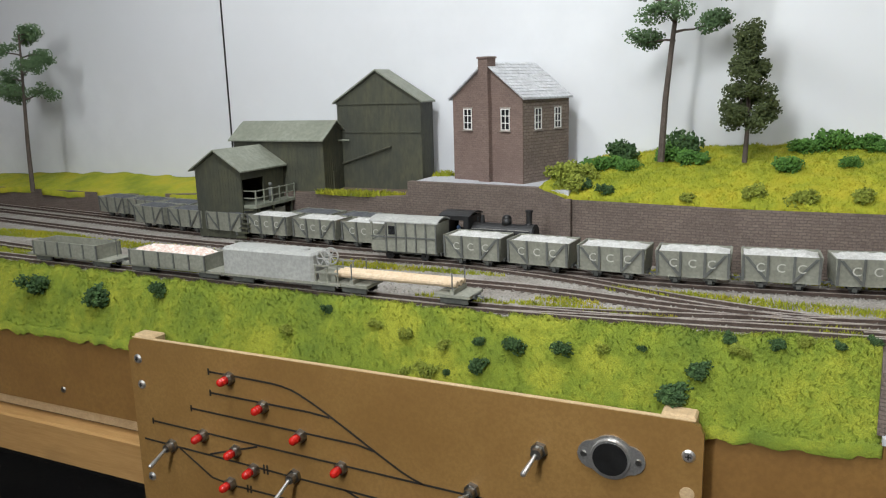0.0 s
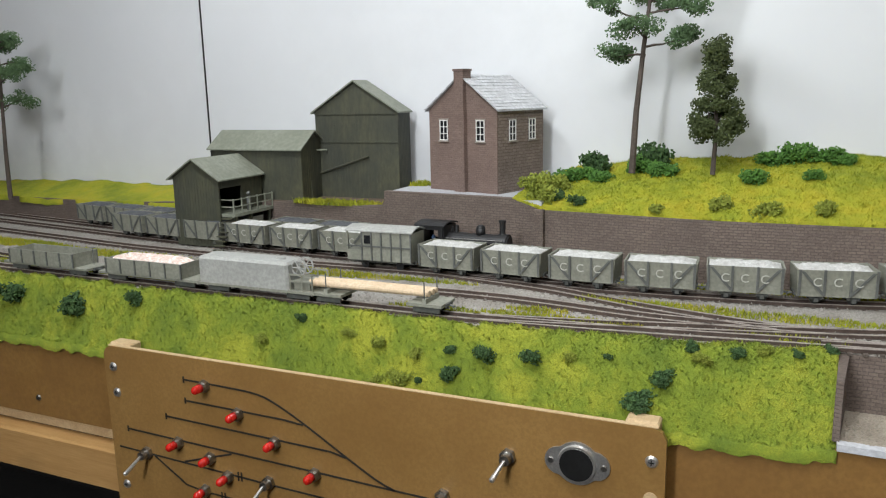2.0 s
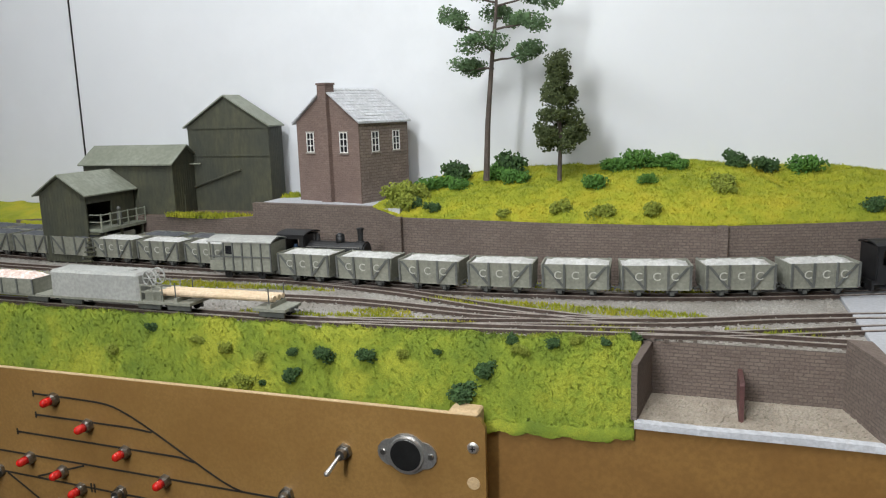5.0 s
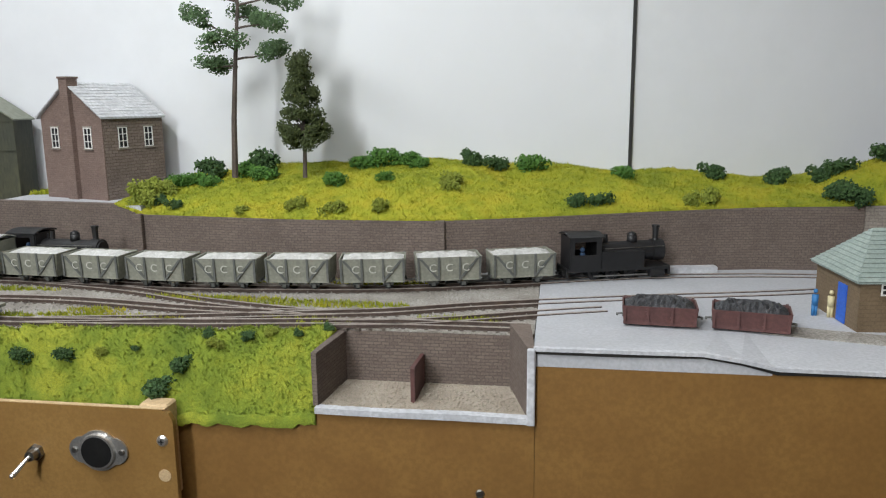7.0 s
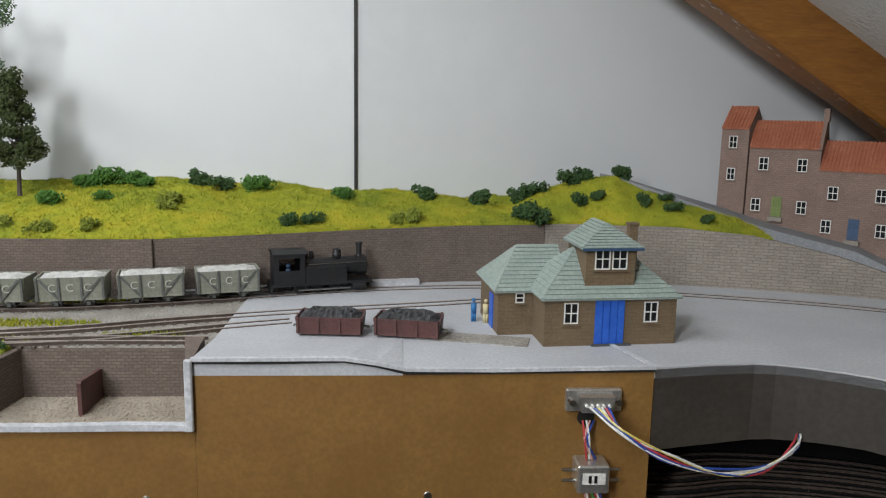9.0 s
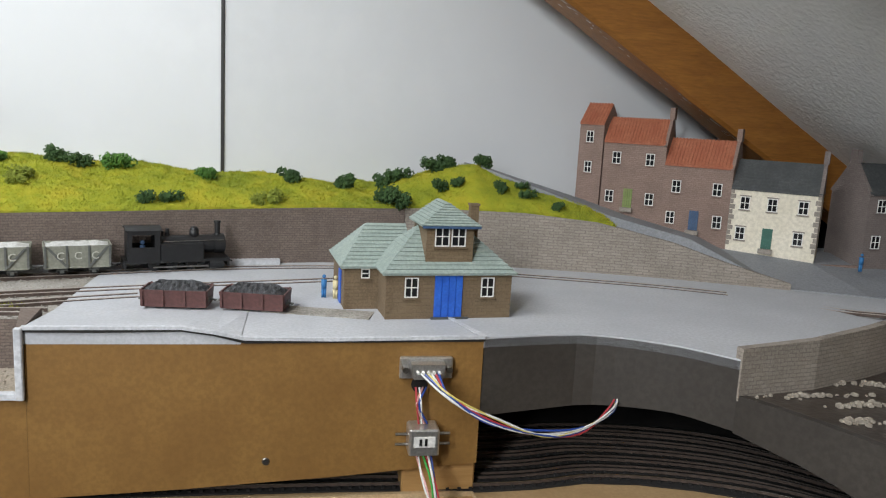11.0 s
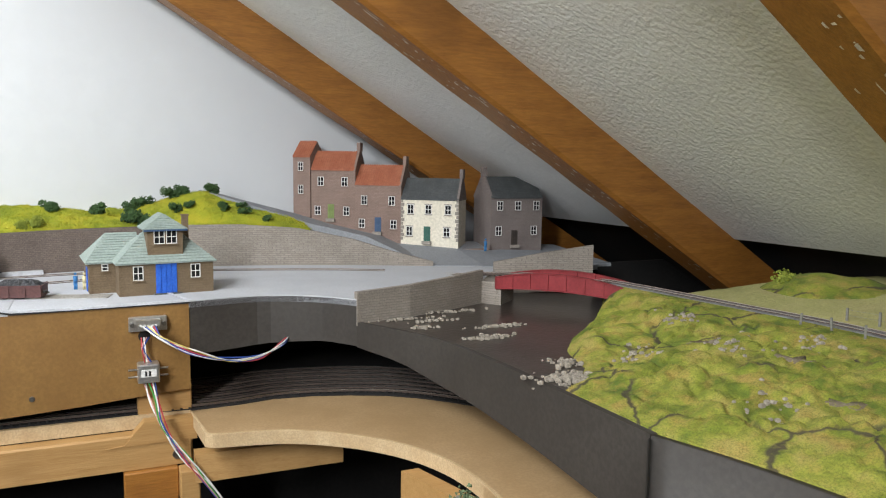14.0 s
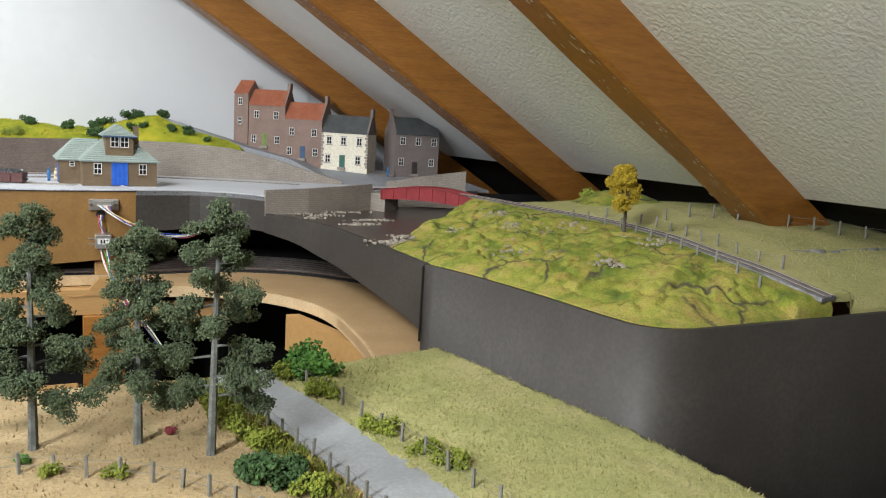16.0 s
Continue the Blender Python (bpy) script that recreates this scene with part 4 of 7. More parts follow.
shore_x = lambda y: bilerp(y, [0.062, 0.07, 0.105, 0.15, 0.185, 0.215, 0.262], [0.60, 0.63, 0.655, 0.672, 0.70, 0.74, 0.785])


def tussock(x, y):
    """Mossy cushions parted by narrow clefts: 0 in a cleft, 1 on a cushion."""
    w = Vector((x + 0.010 * fbm(x, y, 24, 2), (y + 0.010 * fbm(x, y, 24, 6)) * 1.25, 0.0)) * 42
    d = noise.voronoi(w)[0]
    return min(1.0, (d[1] - d[0]) * 2.6)


def south_z(x, y):
    c, tz = tx(y), track_z(y)
    left = max(fasc_x(y), shore_x(y) if y > 0.062 else 0)
    t = min(1, max(0, (x - left) / max(0.02, c - 0.012 - left)))
    z = -0.0225 + (tz + 0.0215) * t ** 0.75 + (0.006 * fbm(x, y, 16) + 0.0035 * tussock(x, y) + 0.001 * fbm(x, y, 130)) * min(1, 6 * t) * min(1, 5 * (1 - t) + 0.05)
    if x > c + 0.010:
        z = tz + min(0.014, 0.22 * (x - c - 0.010)) * (0.5 + 0.5 * math.sin(y * 14 + 1)) + 0.0015 * fbm(x, y, 20)
    elif x > c - 0.014:
        z = tz - 0.0008
    k = min(1, max(0, (y + 0.2425) / (0.035 if abs(x - c) > 0.03 else 0.010)))
    return -0.0225 + (z + 0.0225) * k * k * (3 - 2 * k)


def in_south(x, y):
    return x > fasc_x(y) + 0.002 and (y < 0.062 or x > shore_x(y)) and -0.2375 < y < 0.262 and x < tx(y) + 0.004


in_field = lambda x, y: tx(y) + 0.004 < x < 1.12 and -0.232 < y < 0.19
terrain("ground_hillside", 0.596, 0.842, -0.2415, 0.264, 190, 380, south_z, in_south, "heath", "mossy green and ochre heath hillside with cleft shade painted dark", 0.006, lambda x, y: (max(x, fasc_x(y) + 0.0045) if y < 0.07 else x, y))
terrain("ground_field", 0.79, 1.13, -0.240, 0.19, 130, 160, south_z, in_field, "pasture", "smooth pale green field beyond the hillside line", 0.006)
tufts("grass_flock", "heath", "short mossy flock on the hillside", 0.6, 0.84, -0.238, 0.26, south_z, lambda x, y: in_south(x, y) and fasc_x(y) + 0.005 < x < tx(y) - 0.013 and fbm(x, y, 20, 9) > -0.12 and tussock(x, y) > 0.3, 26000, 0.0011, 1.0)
tufts("grass_flock", "pasture", "pale straw-green grass beyond the line", 0.78, 1.1, -0.235, 0.19, south_z, lambda x, y: in_field(x, y) and x > tx(y) + 0.012, 16000, 0.0012)
mound_z = lambda x, y: 0.004 + 0.026 * max(0.0, 1 - ((x - 0.915) / 0.055) ** 2 - ((y - 0.115) / 0.075) ** 2) ** 0.7 + 0.003 * fbm(x, y, 40)
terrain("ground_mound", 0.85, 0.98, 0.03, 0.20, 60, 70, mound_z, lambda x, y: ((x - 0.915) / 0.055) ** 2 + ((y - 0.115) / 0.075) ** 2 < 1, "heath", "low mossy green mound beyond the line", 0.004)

# ---- lower level ----
LOW = -0.088
structure("ground_lower", Build().hull([(0.10, -0.80), (0.66, -0.80), (0.648, -0.31), (0.634, -0.17), (0.612, -0.045), (0.53, -0.058), (0.44, -0.060), (0.10, -0.055)], LOW - 0.02, LOW), "scrub", "dry sandy ground of the lower scene")


# ---- tracks ----
def track(name, pts, label, ground=0.0, sleepers=True, z=0.0, rail="rail", tie="sleeper"):
    line = spline([(p[0], p[1], p[2] if len(p) > 2 else z) for p in pts], max(8, int(length_of([Vector((p[0], p[1], 0)) for p in pts]) / 0.0065)))
    t = thing(name, label, "track", None, "tracks", "structure")
    for side in (-1, 1):
        off = []
        for i, p in enumerate(line):
            d = line[min(i + 1, len(line) - 1)] - line[max(i - 1, 0)]
            off.append(p + Vector((-d.y, d.x, 0)).normalized() * 0.0047 * side)
        part("rail", strip(Build(), off, 0.00036, -0.0014, 0.0006), "rail_web", t, "dark rusty rail web")
        part("rail_head", strip(Build(), off, 0.00055, 0.0006, 0.0010), rail, t, "worn bright rail head")
    if sleepers:
        b = Build()
        for p, q in zip(line[::1], line[1::1]):
            d = (q - p).normalized()
            s = Vector((-d.y, d.x, 0))
            c = (p + q) / 2
            a = [c + d * i * 0.0010 + s * j * 0.0072 for i, j in ((-1, -1), (1, -1), (1, 1), (-1, 1))]
            b.slab([v - Vector((0, 0, 0.0024)) for v in a], (0, 0, 1), 0.0013)
        tagged(part("sleepers", b, tie, t), kind="stuff")
    return line


MAIN = [(-1.15, 0.56), (-0.85, 0.524), (-0.60, 0.492), (-0.47, 0.476), (-0.30, 0.468), (-0.20, 0.469), (-0.065, 0.462), (0.016, 0.466), (0.068, 0.472), (0.119, 0.484), (0.174, 0.501), (0.215, 0.515), (0.26, 0.527),
        (0.34, 0.538), (0.41, 0.534), (0.479, 0.520), (0.58, 0.489), (0.64, 0.462)]
main_line = track("track_main", MAIN, "rusty narrow gauge main line on ballast")
track("track_road", [(0.64, 0.462, -0.0012), (0.675, 0.445, -0.0012), (0.70, 0.415, -0.0005), (0.716, 0.385, 0.004)], "rusty rails sunk into the grey yard", sleepers=False)
track("track_bridge", [(0.716, 0.385, 0.004), (0.735, 0.352, 0.0078), (0.772, 0.308, 0.0085), (0.80, 0.262, 0.0085), (0.813, 0.19, 0.0085), (0.822, 0.125, 0.0085), (0.832, 0.06, 0.0085)] + [(p[0], p[1], track_z(p[1])) for p in TRACK_S[4:]], "rusty narrow gauge line over the bridge and hillside", z=0.0085)
front_line = track("track_front", [(-1.15, 0.420), (-0.75, 0.392), (-0.50, 0.380), (-0.31, 0.3755), (-0.21, 0.3745), (-0.12, 0.3745), (-0.02, 0.382), (0.08, 0.394), (0.172, 0.395)], "rusty narrow gauge siding at the front edge")
track("track_loop", [(-0.75, 0.432), (-0.45, 0.402), (-0.28, 0.415), (-0.133, 0.423), (-0.019, 0.409), (0.072, 0.414), (0.145, 0.439), (0.24, 0.466), (0.33, 0.488), (0.40, 0.510), (0.46, 0.525)], "rusty narrow gauge loop through the yard")
track("track_crossover", [(-0.12, 0.3745), (-0.05, 0.387), (0.02, 0.402), (0.072, 0.414)], "rusty crossover between two tracks")
track("track_crossover_rear", [(-0.18, 0.468), (-0.10, 0.452), (-0.03, 0.428), (0.04, 0.4105)], "rusty crossover between two tracks")
track("track_yard", [(0.06, 0.389), (0.11, 0.398), (0.18, 0.424), (0.215, 0.436)], "rusty short track beside the coal drop")
track("track_rear", [(-0.95, 0.575), (-0.60, 0.527), (-0.45, 0.508), (-0.30, 0.497), (-0.20, 0.493), (-0.13, 0.488), (-0.06, 0.466)], "rusty narrow gauge rear siding under the wall")
track("track_shed", [(-0.95, 0.605), (-0.60, 0.553), (-0.45, 0.534), (-0.30, 0.520), (-0.22, 0.510)], "rusty narrow gauge siding beside the loading shed")
track("track_coal", [(0.212, 0.4135), (0.238, 0.411), (0.28, 0.407), (0.318, 0.399), (0.358, 0.389)], "rusty coal siding sunk into the grey yard", sleepers=False, z=-0.0014)
structure("trim_coal_bed", strip(Build(), spline([(0.296, 0.4055, 0), (0.318, 0.400, 0), (0.36, 0.389, 0)], 10), 0.009, 0.0, 0.0006), "ballast", "ballast patch round the coal siding")
structure("trim_platform", curtain(Build(), [(0.112, 0.494, -0.001, 0.004), (0.16, 0.509, -0.001, 0.004), (0.215, 0.5275, -0.001, 0.004), (0.30, 0.5455, -0.001, 0.004)], 0.008), "plaster", "low pale grey platform strip under the wall")
structure("trim_south_ballast", strip(Build(), spline([(p[0], p[1], track_z(p[1])) for p in TRACK_S], 40), 0.0105, -0.003, -0.0002), "crag", "grey ballast shoulder of the hillside line")

# grass between the tracks
rnd = random.Random(3)
blots = []
for cx, cy, rx, ry in ((-0.40, 0.392, 0.06, 0.006), (-0.30, 0.448, 0.10, 0.007), (-0.48, 0.45, 0.09, 0.008), (-0.15, 0.387, 0.03, 0.006), (-0.075, 0.392, 0.045, 0.005), (-0.03, 0.44, 0.05, 0.005), (0.04, 0.435, 0.055, 0.006), (0.045, 0.398, 0.03, 0.004),
                       (-0.09, 0.405, 0.018, 0.004), (0.135, 0.409, 0.024, 0.005), (-0.03, 0.492, 0.09, 0.005), (-0.10, 0.50, 0.03, 0.005), (-0.62, 0.46, 0.08, 0.01), (0.06, 0.492, 0.05, 0.004), (-0.2, 0.45, 0.05, 0.004), (-0.55, 0.40, 0.1, 0.007)):
    blots.append((cx, cy, rx * 1.05, ry * 1.3))
in_blot = lambda x, y: any(((x - a) / c) ** 2 + ((y - b) / d) ** 2 + 0.5 * fbm(x, y, 80) < 1 for a, b, c, d in blots)
tufts("grass_flock", "grass_yellow", "yellow-green grass between the tracks", -0.75, 0.18, 0.37, 0.51, lambda x, y: -0.0012, in_blot, 30000, 0.0022)
b = Build()
for _ in range(5000):
    x = rnd.uniform(-0.6, 0.18)
    y = rnd.uniform(0.366, 0.50)
    if y < (deck_y(x) + 0.003 if x < 0.06 else 0.3905):
        continue
    s = rnd.uniform(0.0004, 0.0010)
    b.add([(x - s, y - s * 0.7, -0.0018), (x + s, y - s, -0.0018), (x + s * 0.6, y + s, -0.0018), (x, y, -0.0018 + s * 1.7)], [(0, 1, 3), (1, 2, 3), (2, 0, 3)])
g = Build()
for _ in range(1100):
    x, y, s = rnd.uniform(0.069, 0.172), rnd.uniform(0.347, 0.3845), rnd.uniform(0.0003, 0.0009)
    g.ball((x, y, -0.0310 + s * 0.3), s, 5, 3, 0.7)
thing("pit_gravel", "loose pale gravel on the coal drop floor", "gravel", None, "", "stuff", g, "gravel")
thing("ballast_stones", "loose grey-brown ballast chippings between the tracks", "ballast", None, "", "stuff", b, "ballast")


def spot(line, x):
    """Place and heading on a line at that x."""
    for a, c in zip(line, line[1:]):
        if (a.x - x) * (c.x - x) <= 0 and a.x != c.x:
            f = (x - a.x) / (c.x - a.x)
            p = a.lerp(c, f)
            return pose(p.x, p.y, p.z - 0.0011, 0, 0, math.degrees(math.atan2(c.y - a.y, c.x - a.x)))
    raise ValueError(x)


# ---- rolling stock ----
def wheels(parent, xs, r=0.0032, mat="loco"):
    for x in xs:
        for s in (-1, 1):
            b = Build().rod((x, s * 0.0042, r + 0.0022), (x, s * 0.0056, r + 0.0022), r, r, 12)
            b.rod((x, s * 0.0056, r + 0.0022), (x, s * 0.0062, r + 0.0022), r * 0.35, r * 0.3, 8)
            part("wheel", b, mat, parent)


def couplings(parent, half, mat="wagon_dark"):
    for s in (-1, 1):
        b = Build().box(s * half - 0.0008, s * half + 0.0008, -0.0045, 0.0045, 0.0068, 0.0088)
        b.rod((s * half, 0, 0.0075), (s * (half + 0.004), 0, 0.0070), 0.0007, 0.0006, 6)
        b.rod((s * (half + 0.0035), -0.0012, 0.0068), (s * (half + 0.0035), 0.0012, 0.0068), 0.0007, 0.0007, 6)
        part("coupling", b, mat, parent)


def text_mesh(word, size):
    cu = bpy.data.curves.new("lettering", "FONT")
    cu.body, cu.size, cu.align_x, cu.align_y, cu.extrude = word, size, "CENTER", "CENTER", 0.0001
    ob = bpy.data.objects.new("lettering", cu)
    scene.collection.objects.link(ob)
    me = bpy.data.meshes.new_from_object(ob.evaluated_get(bpy.context.evaluated_depsgraph_get()))
    bpy.data.objects.remove(ob)
    me.materials.clear()
    me.materials.append(M["letter"])
    return me


def lumps(x0, x1, y0, y1, z, crown, size, seed, nx=16, ny=8):
    """A heaped load: an uneven crowned sheet."""
    r = random.Random(seed)
    b = Build()
    for j in range(ny + 1):
        for i in range(nx + 1):
            u, w = i / nx, j / ny
            e = min(1, 6 * min(u, 1 - u, w, 1 - w))
            b.v.append((x0 + (x1 - x0) * u, y0 + (y1 - y0) * w, z + crown * e * (1 - (2 * w - 1) ** 2 * 0.5) + r.uniform(-size, size)))
    b.f = [(j * (nx + 1) + i, j * (nx + 1) + i + 1, (j + 1) * (nx + 1) + i + 1, (j + 1) * (nx + 1) + i) for j in range(ny) for i in range(nx)]
    return b


WL, WW = 0.0415, 0.0105
CCC = text_mesh("C", 0.0072)


def open_wagon(label, group, load="stone_load", letters=True, body="wagon", lab_load="heaped pale stone load", low=False):
    w = thing("open_wagon", label, "wagon", None, group)
    L, W, z0, z1 = (0.019, 0.0095, 0.0048, 0.0145) if low else (WL / 2, WW, 0.0085, 0.0235)
    b = Build()
    for s in (-1, 1):
        b.slab([(-L, s * (W - 0.001), z0), (L, s * (W - 0.001), z0), (L, s * W * 1.06, z1), (-L, s * W * 1.06, z1)], (0, s, 0), 0.0009)
        b.slab([(s * (L - 0.001), -W, z0), (s * (L - 0.001), W, z0), (s * L, W * 1.06, z1), (s * L, -W * 1.06, z1)], (s, 0, 0), 0.0009)
    b.box(-L, L, -W, W, z0 - 0.0008, z0 + 0.0006)
    part("body", b, body, w)
    for s in (-1, 1):
        yo = s * (W + 0.0009)
        for k in (-L + 0.0006, -L / 3, L / 3, L - 0.0006):
            part("strap", Build().slab([(k - 0.0007, yo, z0), (k + 0.0007, yo, z0), (k + 0.0007, yo * 1.055, z1 + 0.0003), (k - 0.0007, yo * 1.055, z1 + 0.0003)], (0, s, 0), 0.0006), body if low else "wagon_dark", w)
        for k in () if low else (-1, 1):
            part("brace", Build().slab([(k * (L - 0.001), yo * 1.05, z1 - 0.0008), (k * (L - 0.003), yo * 1.05, z1 - 0.0008), (k * (L / 3 - 0.0008), yo, z0 + 0.0005), (k * (L / 3 + 0.0012), yo, z0 + 0.0005)], (0, s, 0), 0.0004), "wagon_dark", w)
        if letters:
            for k, dx in enumerate((-0.0108, 0.0, 0.0108)):
                part("lettering", CCC, None, w, "pale letter C", at=pose(s * -dx * -1, yo * 1.03 + s * 0.0008, 0.0165, 90 - s * 4.0, 0, 0 if s < 0 else 180))
    b = Build().box(-L + 0.001, L - 0.001, -0.0052, -0.0040, 0.0066, 0.0080).box(-L + 0.001, L - 0.001, 0.0040, 0.0052, 0.0066, 0.0080)
    for k in (-0.010, 0.010):
        b.box(k - 0.0035, k + 0.0035, -0.0068, -0.0058, 0.0052, 0.0076).box(k - 0.0035, k + 0.0035, 0.0058, 0.0068, 0.0052, 0.0076)
        b.box(k - 0.0012, k + 0.0012, -0.0078, -0.0060, 0.0038, 0.0066).box(k - 0.0012, k + 0.0012, 0.0060, 0.0078, 0.0038, 0.0066)
    part("underframe", b, "wagon_dark", w)
    wheels(w, (-0.010, 0.010), 0.0031)
    couplings(w, L)
    if load:
        part("load", lumps(-L + 0.0006, L - 0.0006, -W + 0.0003, W - 0.0003, z1 - 0.0012, 0.0045 if low else 0.0022, 0.0011 if low else 0.0005, 5, 22 if low else 16, 10 if low else 8), load, w, lab_load)
    return w


def brake_van():
    v = thing("brake_van", "grey wooden brake van with a pale roof and open end", "van")
    L, W = 0.026, 0.0105
    b = Build().box(-L + 0.012, L, -W, W, 0.009, 0.030).box(-L, -L + 0.012, -W, W, 0.009, 0.0165)
    for s in (-1, 1):
        b.box(-L, -L + 0.0012, s * W - 0.0006, s * W + 0.0006, 0.0165, 0.030)
    part("body", b, "wagon", v)
    arc = [(-1 + 2 * i / 12, 0.0028 * (1 - (-1 + 2 * i / 12) ** 2)) for i in range(13)]
    sec = [(-L - 0.001, a * (W + 0.001), 0.0300 + z) for a, z in arc] + [(-L - 0.001, a * (W + 0.001), 0.0309 + z) for a, z in arc[::-1]]
    b = Build().slab(sec, (1, 0, 0), 2 * L + 0.002)
    part("roof", b, "wagon_pale", v, "pale grey curved roof")
    for s in (-1, 1):
        for k in range(6):
            x = -L + 0.0125 + k * 0.0078
            y0 = s * W + (0.0 if s > 0 else -0.0010)
            part("frame_post", Build().box(x - 0.0005, x + 0.0005, y0, y0 + 0.0010, 0.009, 0.030), "wagon_dark", v)
        part("frame_rail", Build().box(-L, L, s * W + (0 if s > 0 else -0.0007), s * W + (0.0007 if s > 0 else 0), 0.019, 0.0200), "wagon_dark", v)
        part("window", Build().box(-L + 0.0145, -L + 0.0195, s * W - 0.0005 + (0.0005 if s > 0 else -0.0003), s * W + 0.0003 + (0.0005 if s > 0 else -0.0003), 0.0215, 0.0275), "pane", v)
    part("underframe", Build().box(-L + 0.001, L - 0.001, -0.0055, 0.0055, 0.0066, 0.0088), "wagon_dark", v)
    wheels(v, (-0.014, 0.014), 0.0031)
    couplings(v, L)
    return v


def tank_engine(label):
    """A small side-tank engine, its chimney towards +x."""
    e = thing("steam_locomotive", label, "locomotive")
    b = Build().box(-0.036, 0.036, -0.0105, 0.0105, 0.0088, 0.0108).box(-0.037, -0.0355, -0.0105, 0.0105, 0.0050, 0.0112).box(0.0355, 0.037, -0.0105, 0.0105, 0.0050, 0.0112)
    part("footplate", b, "loco", e)
    b = Build().rod((-0.012, 0, 0.0205), (0.027, 0, 0.0205), 0.0068, 0.0068, 20).rod((0.027, 0, 0.0205), (0.0345, 0, 0.0205), 0.0075, 0.0075, 20).rod((0.0345, 0, 0.0205), (0.0352, 0, 0.0205), 0.0062, 0.0058, 20)
    b.rod((0.0352, 0, 0.0205), (0.036, 0, 0.0205), 0.0012, 0.001, 8)
    part("boiler", b, "loco", e, smooth=False)
    for s in (-1, 1):
        part("side_tank", Build().box(-0.012, 0.0185, s * 0.0080 - 0.0027, s * 0.0080 + 0.0027, 0.0106, 0.0225, 0.0006), "loco", e)
    for s in (-1, 1):
        q = [(-0.034, 0.0106), (-0.0125, 0.0106), (-0.0125, 0.0320), (-0.0160, 0.0320), (-0.0160, 0.0205), (-0.0312, 0.0205), (-0.0312, 0.0320), (-0.034, 0.0320)]
        part("cab_side", Build().slab([(x, s * 0.0099, z) for x, z in q], (0, s, 0), 0.001), "loco", e)
        part("cab_lintel", Build().box(-0.0312, -0.0160, s * 0.0104 - 0.0005, s * 0.0104 + 0.0005, 0.0295, 0.0320), "loco", e)
    for x in (-0.0340, -0.0125):
        part("cab_end", Build().box(x - 0.0005, x + 0.0005, -0.0098, 0.0098, 0.0106, 0.0322), "loco", e)
    b = Build()
    for i in range(8):
        a0, a1 = -1 + i / 4, -1 + (i + 1) / 4
        z = lambda a: 0.0320 + 0.0022 * (1 - a * a)
        b.slab([(-0.0355, a0 * 0.0116, z(a0)), (-0.0110, a0 * 0.0116, z(a0)), (-0.0110, a1 * 0.0116, z(a1)), (-0.0355, a1 * 0.0116, z(a1))], (0, 0, 1), 0.0008)
    part("cab_roof", b, "loco", e)
    part("chimney", Build().rod((0.0300, 0, 0.0270), (0.0300, 0, 0.0285), 0.0029, 0.0021, 12).rod((0.0300, 0, 0.0285), (0.0300, 0, 0.0365), 0.0020, 0.0022, 12).rod((0.0300, 0, 0.0365), (0.0300, 0, 0.0378), 0.0028, 0.0027, 12), "loco", e)
    part("dome", Build().rod((0.0130, 0, 0.0260), (0.0130, 0, 0.0312), 0.0036, 0.0033, 14).ball((0.0130, 0, 0.0312), 0.0033, 12, 6, 0.8), "loco", e, smooth=True)
    part("safety_valve", Build().rod((-0.006, 0, 0.0265), (-0.006, 0, 0.0325), 0.0018, 0.0013, 10).rod((-0.0095, 0, 0.0265), (-0.0095, 0, 0.031), 0.0008, 0.0008, 6), "loco", e)
    for s in (-1, 1):
        part("cylinder", Build().rod((0.0225, s * 0.0090, 0.0068), (0.0325, s * 0.0090, 0.0068), 0.0030, 0.0030, 12), "loco", e)
        part("connecting_rod", Build().box(-0.017, 0.022, s * 0.0082 - 0.0004, s * 0.0082 + 0.0004, 0.0048, 0.0058), "dull_metal", e, "dull metal rod")
    for x in (-0.016, -0.003, 0.010):
        for s in (-1, 1):
            b = Build().rod((x, s * 0.0042, 0.0065), (x, s * 0.0058, 0.0065), 0.0043, 0.0043, 14).rod((x, s * 0.0058, 0.0065), (x, s * 0.0066, 0.0065), 0.0016, 0.0014, 8)
            part("wheel", b, "loco", e)
    b = Build().tube([(-0.010, -0.0110, 0.0245), (0.033, -0.0085, 0.0245)], 0.0003, 5)
    part("handrail", b, "dull_metal", e)
    b = Build().rod((-0.0235, -0.004, 0.0108), (-0.0235, -0.004, 0.021), 0.0022, 0.0018, 8).ball((-0.0235, -0.004, 0.0232), 0.0017, 8, 5)
    part("driver_figurine", b, "blue_dull", e, "tiny plain blue model figure")
    couplings(e, 0.037, "loco")
    return e


engine = tank_engine("black tank locomotive heading the wagon train")
engine.matrix_basis = spot(main_line, 0.225)
first = open_wagon("grey open wagon lettered C C C with pale stone", "train wagons")
xs, x = [], 0.225 - 0.037 - 0.005 - WL / 2
for k in range(8):
    xs.append(x)
    x -= WL + 0.0062
first.matrix_basis = spot(main_line, xs[0])
for xx in xs[1:]:
    copy_thing(first, spot(main_line, xx))
van = brake_van()
van.matrix_basis = spot(main_line, x - 0.006)

